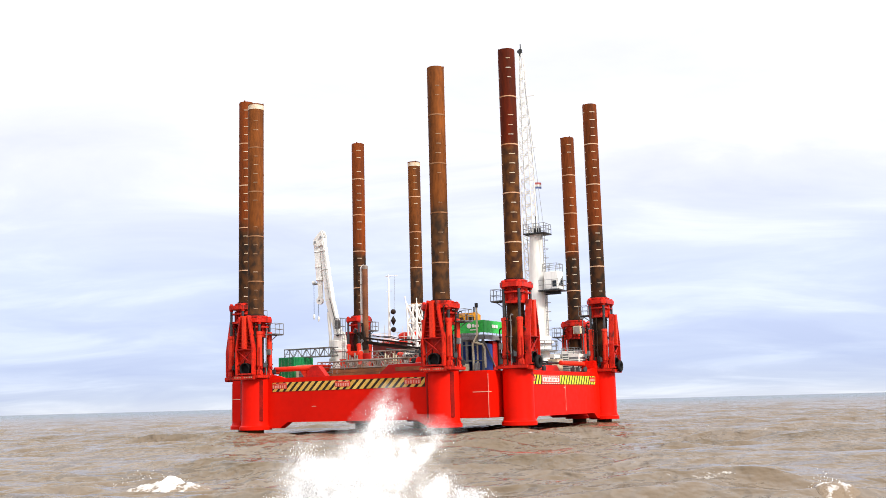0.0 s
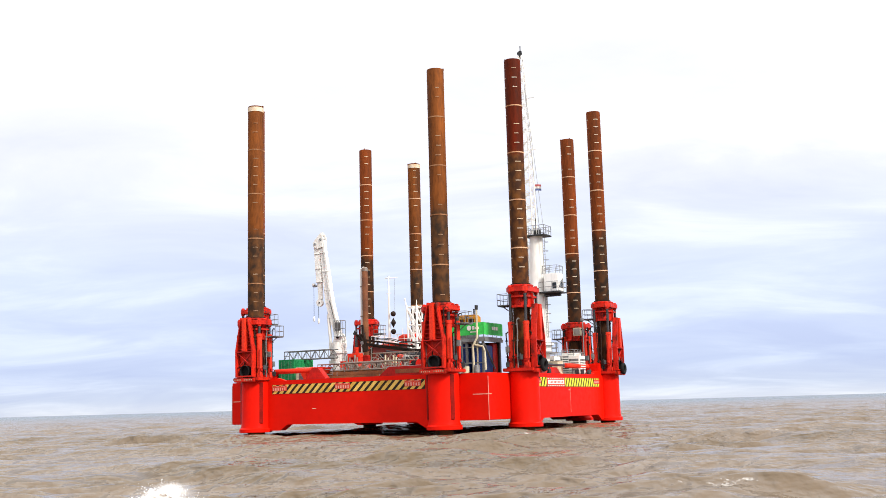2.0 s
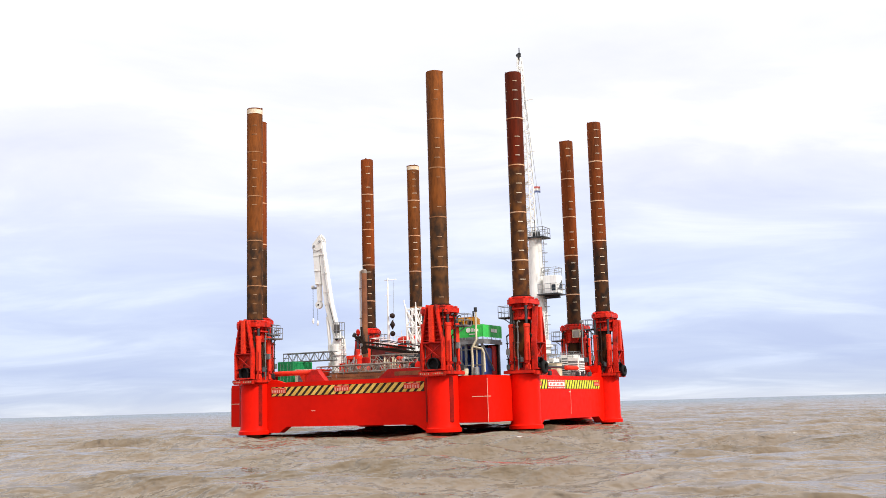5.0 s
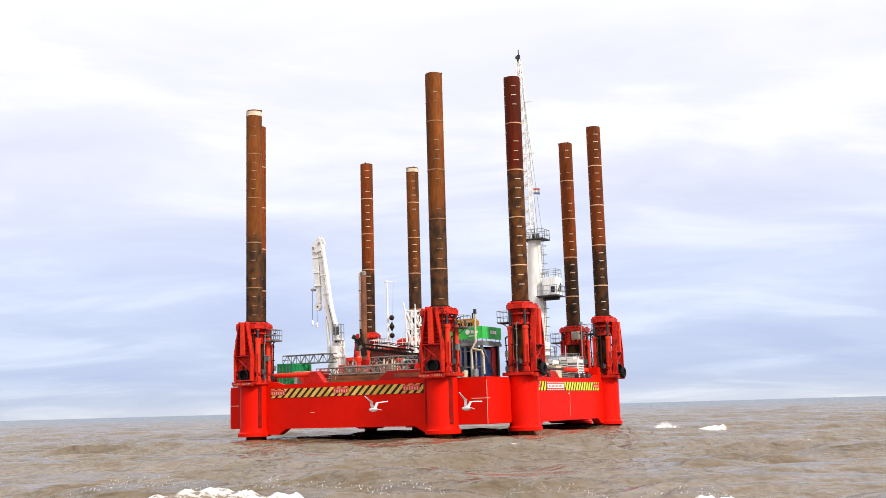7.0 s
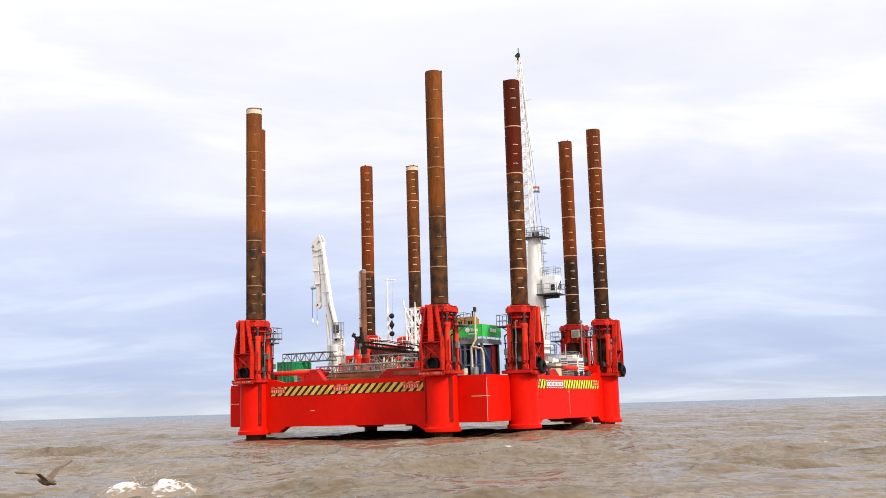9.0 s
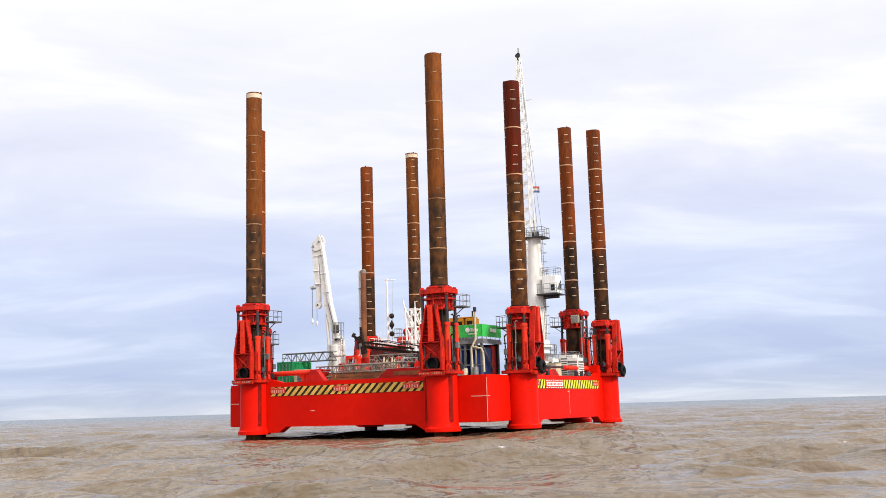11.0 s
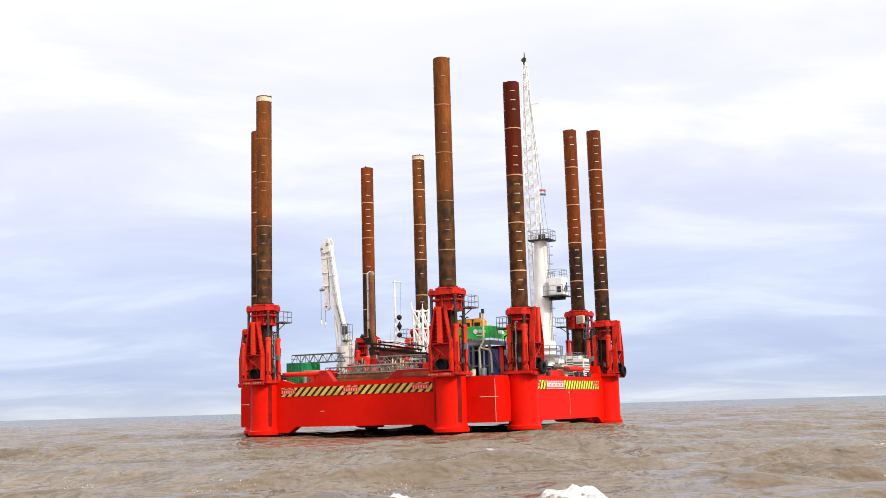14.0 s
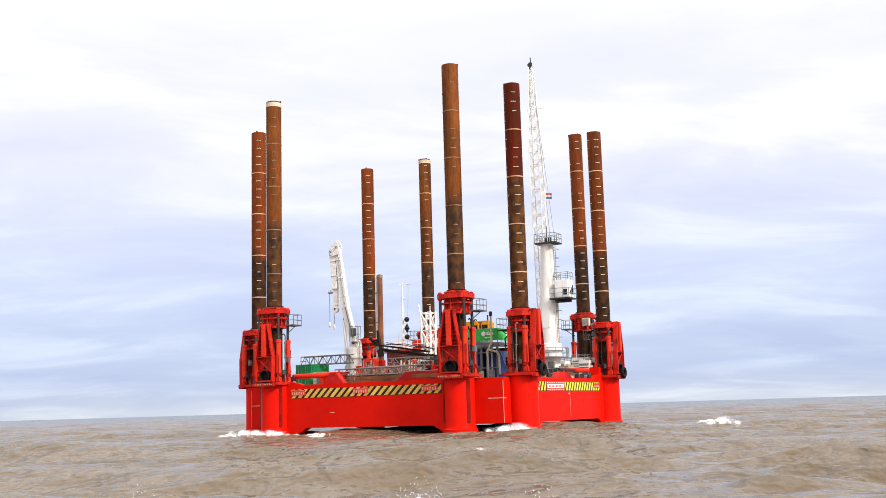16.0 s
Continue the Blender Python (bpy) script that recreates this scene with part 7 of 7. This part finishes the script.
burst(15.5, 30.0, [(-11.2, 2.6, 1.1, 0.05, 4000), (-8.9, 1.6, 0.75, 0.0, 2200)], 24)
burst(16.0, 30.0, [(-0.9, 1.5, 0.55, 0.1, 1700), (2.6, 1.6, 0.38, 0.0, 1200), (-8.6, 0.8, 0.45, 0.0, 500)], 25)
burst(15.95, 109.0, [(-20.4, 7.0, 0.75, 0.0, 1500), (-23.5, 4.0, 0.6, 0.0, 900), (-14.0, 3.0, 0.35, 0.0, 300), (27.5, 3.0, 0.9, 0.0, 500)], 26, "white water washing round a column", 0.0)
burst(16.0, 102.0, [(6.0, 4.5, 0.8, 0.0, 1400), (10.5, 3.5, 0.55, 0.0, 700)], 27, "white water washing round a column", 0.0)

# ---- gulls ----
GULL_WHITE = material("pale_grey_feathers", (0.86, 0.85, 0.83), 0.8, second=(0.66, 0.65, 0.64), scale=6.0)
GULL_BROWN = material("brown_feathers", (0.22, 0.15, 0.10), 0.8, second=(0.11, 0.075, 0.05), scale=6.0)
GULL_TIP = material("dark_wing_tips", (0.05, 0.045, 0.04), 0.8, scale=6.0)
GULLS = []


def wing_shape(bm, s, chord0, chord1, p0, p1):
    """A thin curved wing panel with a rounded front edge."""
    rows = []
    for p, c in ((p0, chord0), (p1, chord1)):
        p = Vector(p)
        rows.append([bm.verts.new(p + Vector((dx * c, 0, dz))) for dx, dz in ((0.5, 0.0), (0.4, 0.022), (0.0, 0.03), (-0.5, 0.004), (-0.5, -0.004), (0.0, 0.004), (0.42, -0.012))])
    n = 7
    for k in range(n):
        bm.faces.new((rows[0][k], rows[0][(k + 1) % n], rows[1][(k + 1) % n], rows[1][k]))
    bm.faces.new(rows[0][::-1])
    bm.faces.new(rows[1])


def gull(label, mat, lift, rows):
    """A gull that flies along +x; lift: degrees by which its wings are raised."""
    g = thing("gull", label, "bird", rows[0][1], "gulls over the sea")
    bm = bmesh.new()
    lathe(bm, [(0.01, -0.30), (0.045, -0.24), (0.085, -0.08), (0.09, 0.05), (0.06, 0.16), (0.052, 0.2), (0.058, 0.25), (0.04, 0.3), (0.01, 0.32)], 14)
    bmesh.ops.rotate(bm, verts=bm.verts[:], cent=(0, 0, 0), matrix=Matrix.Rotation(radians(90), 3, "Y"))
    body = part("body", bm, mat, g, smooth=True)
    part("beak", shape(rod, (0.31, 0, 0.0), (0.38, 0, -0.01), 0.014, 8, 0.003), YELLOW, body)
    part("tail", shape(prism, [(-0.26, -0.03), (-0.46, -0.09), (-0.46, 0.09), (-0.26, 0.03)], -0.006, 0.008, "z"), mat, g)
    c, s = math.cos(radians(lift)), math.sin(radians(lift))
    c2, s2 = math.cos(radians(lift * 0.3)), math.sin(radians(lift * 0.3))
    for side in (-1, 1):
        e = (0.06, side * 0.30 * c, 0.03 + 0.30 * s)
        w = part("wing", shape(wing_shape, side, 0.24, 0.2, (0.02, side * 0.04, 0.03), e), mat, g)
        tip = (-0.06, e[1] + side * 0.42 * c2, e[2] + 0.42 * s2)
        part("wing_tip", shape(wing_shape, side, 0.2, 0.06, e, tip), GULL_TIP if mat is GULL_WHITE and lift < 30 else mat, w)
    GULLS.append((g, rows))


def passing(t, x, y, z, reach, half, heading, bank=0, rise=0.0):
    """Rows of a quick pass: through the place at t, out of view half a second's share before and after."""
    sgn = 1 if abs(heading) < 90 else -1
    turn = (bank, 0, heading)
    a, b = (x - sgn * reach, y, z - rise), (x + sgn * reach, y, z + rise)
    rows = [(0.0, pose(*a, *turn))] if t - half > 0 else []
    rows += [(max(0.0, t - half), pose(*a, *turn)), (t, pose(x, y, z, *turn)), (t + half, pose(*b, *turn)), (16.0, pose(*b, *turn))]
    return rows


gull("small pale gull flying over the sea", GULL_WHITE, 20, passing(0.5, 1.0, 60, 16.0, 36, 0.42, 170))
gull("small pale gull flying past the platform", GULL_WHITE, 35, passing(6.5, -1.0, 60, 11.8, 36, 0.4, 30))
gull("small dark gull far over the sea", GULL_BROWN, 25, passing(6.5, 39.5, 130, 21.7, 112, 0.45, 160))
gull("pale gull with raised wings over the water", GULL_WHITE, 62, passing(7.0, -2.93, 42, 3.0, 26, 0.4, 125, 12))
gull("pale gull with raised wings over the water", GULL_WHITE, 66, passing(7.0, 0.75, 40, 2.95, 26, 0.4, 118, 20))
gull("pale gull high over the sea", GULL_WHITE, 15, passing(7.5, 4.08, 40, 17.8, 26, 0.4, 20, -20))
gull("pale gull high over the sea", GULL_WHITE, 15, passing(8.0, 4.83, 40, 18.1, 26, 0.4, 160, -25))
gull("brown young gull flying low over the water", GULL_BROWN, 38, [(0.0, pose(-15, 22, 1.4, 8, 5, -35)), (8.6, pose(-15, 22, 1.4, 8, 5, -35)), (9.0, pose(-8.35, 22, 1.72, 8, 5, -35)), (9.9, pose(-1, 23, 2.6, 4, 0, -20)), (11.1, pose(15, 24, 4.0, 0, 0, 0)), (16.0, pose(16, 24, 4.0, 0, 0, 0))])
gull("pale gull skimming the water", GULL_WHITE, 48, passing(12.5, -1.2, 26, 1.65, 20, 0.4, 155, 35))
gull("pale gull over the sea", GULL_WHITE, 20, passing(13.2, -8.2, 60, 12.5, 44, 0.4, 20))
gull("pale gull over the sea", GULL_WHITE, 35, passing(15.0, -18.3, 60, 14.5, 48, 0.4, 160))


def motions():
    """All that moves: the hull and what stands on it, the sliding frame, the legs, the sea, spray and birds."""
    hull_rows = ride(1)
    walk(platform, hull_rows)
    walk(slider, ride(2))
    for leg, which, (x, y), a in LEGS:
        walk(leg, [(t, pose(x, y, z, 0, 0, math.degrees(a))) for t, z in LIFT[which]])
    for ob in DECK_THINGS:
        local = ob.matrix_basis.copy()
        walk(ob, [(t, m @ local) for t, m in hull_rows])
    for b, t, y, deep in BURSTS:
        level = tide(t) if y > 60 else 0.15
        down, up = pose(0, y, level - deep), pose(0, y, level)
        rows = [(0.0, down), (t - 0.2, down)] if t > 0.2 else []
        rows += [(t, up)]
        if t < 15.8:
            rows += [(t + 0.25, down), (16.0, down)]
        if len(rows) == 1 or rows[-1][0] < 16.0:
            rows += [(16.0, up)]
        walk(b, rows)
    for g, rows in GULLS:
        walk(g, rows)
    walk(sea, [(t, pose(*drift(t), tide(t))) for t in (0, 2, 4, 6, 8, 10, 12, 14, 16)])


motions()
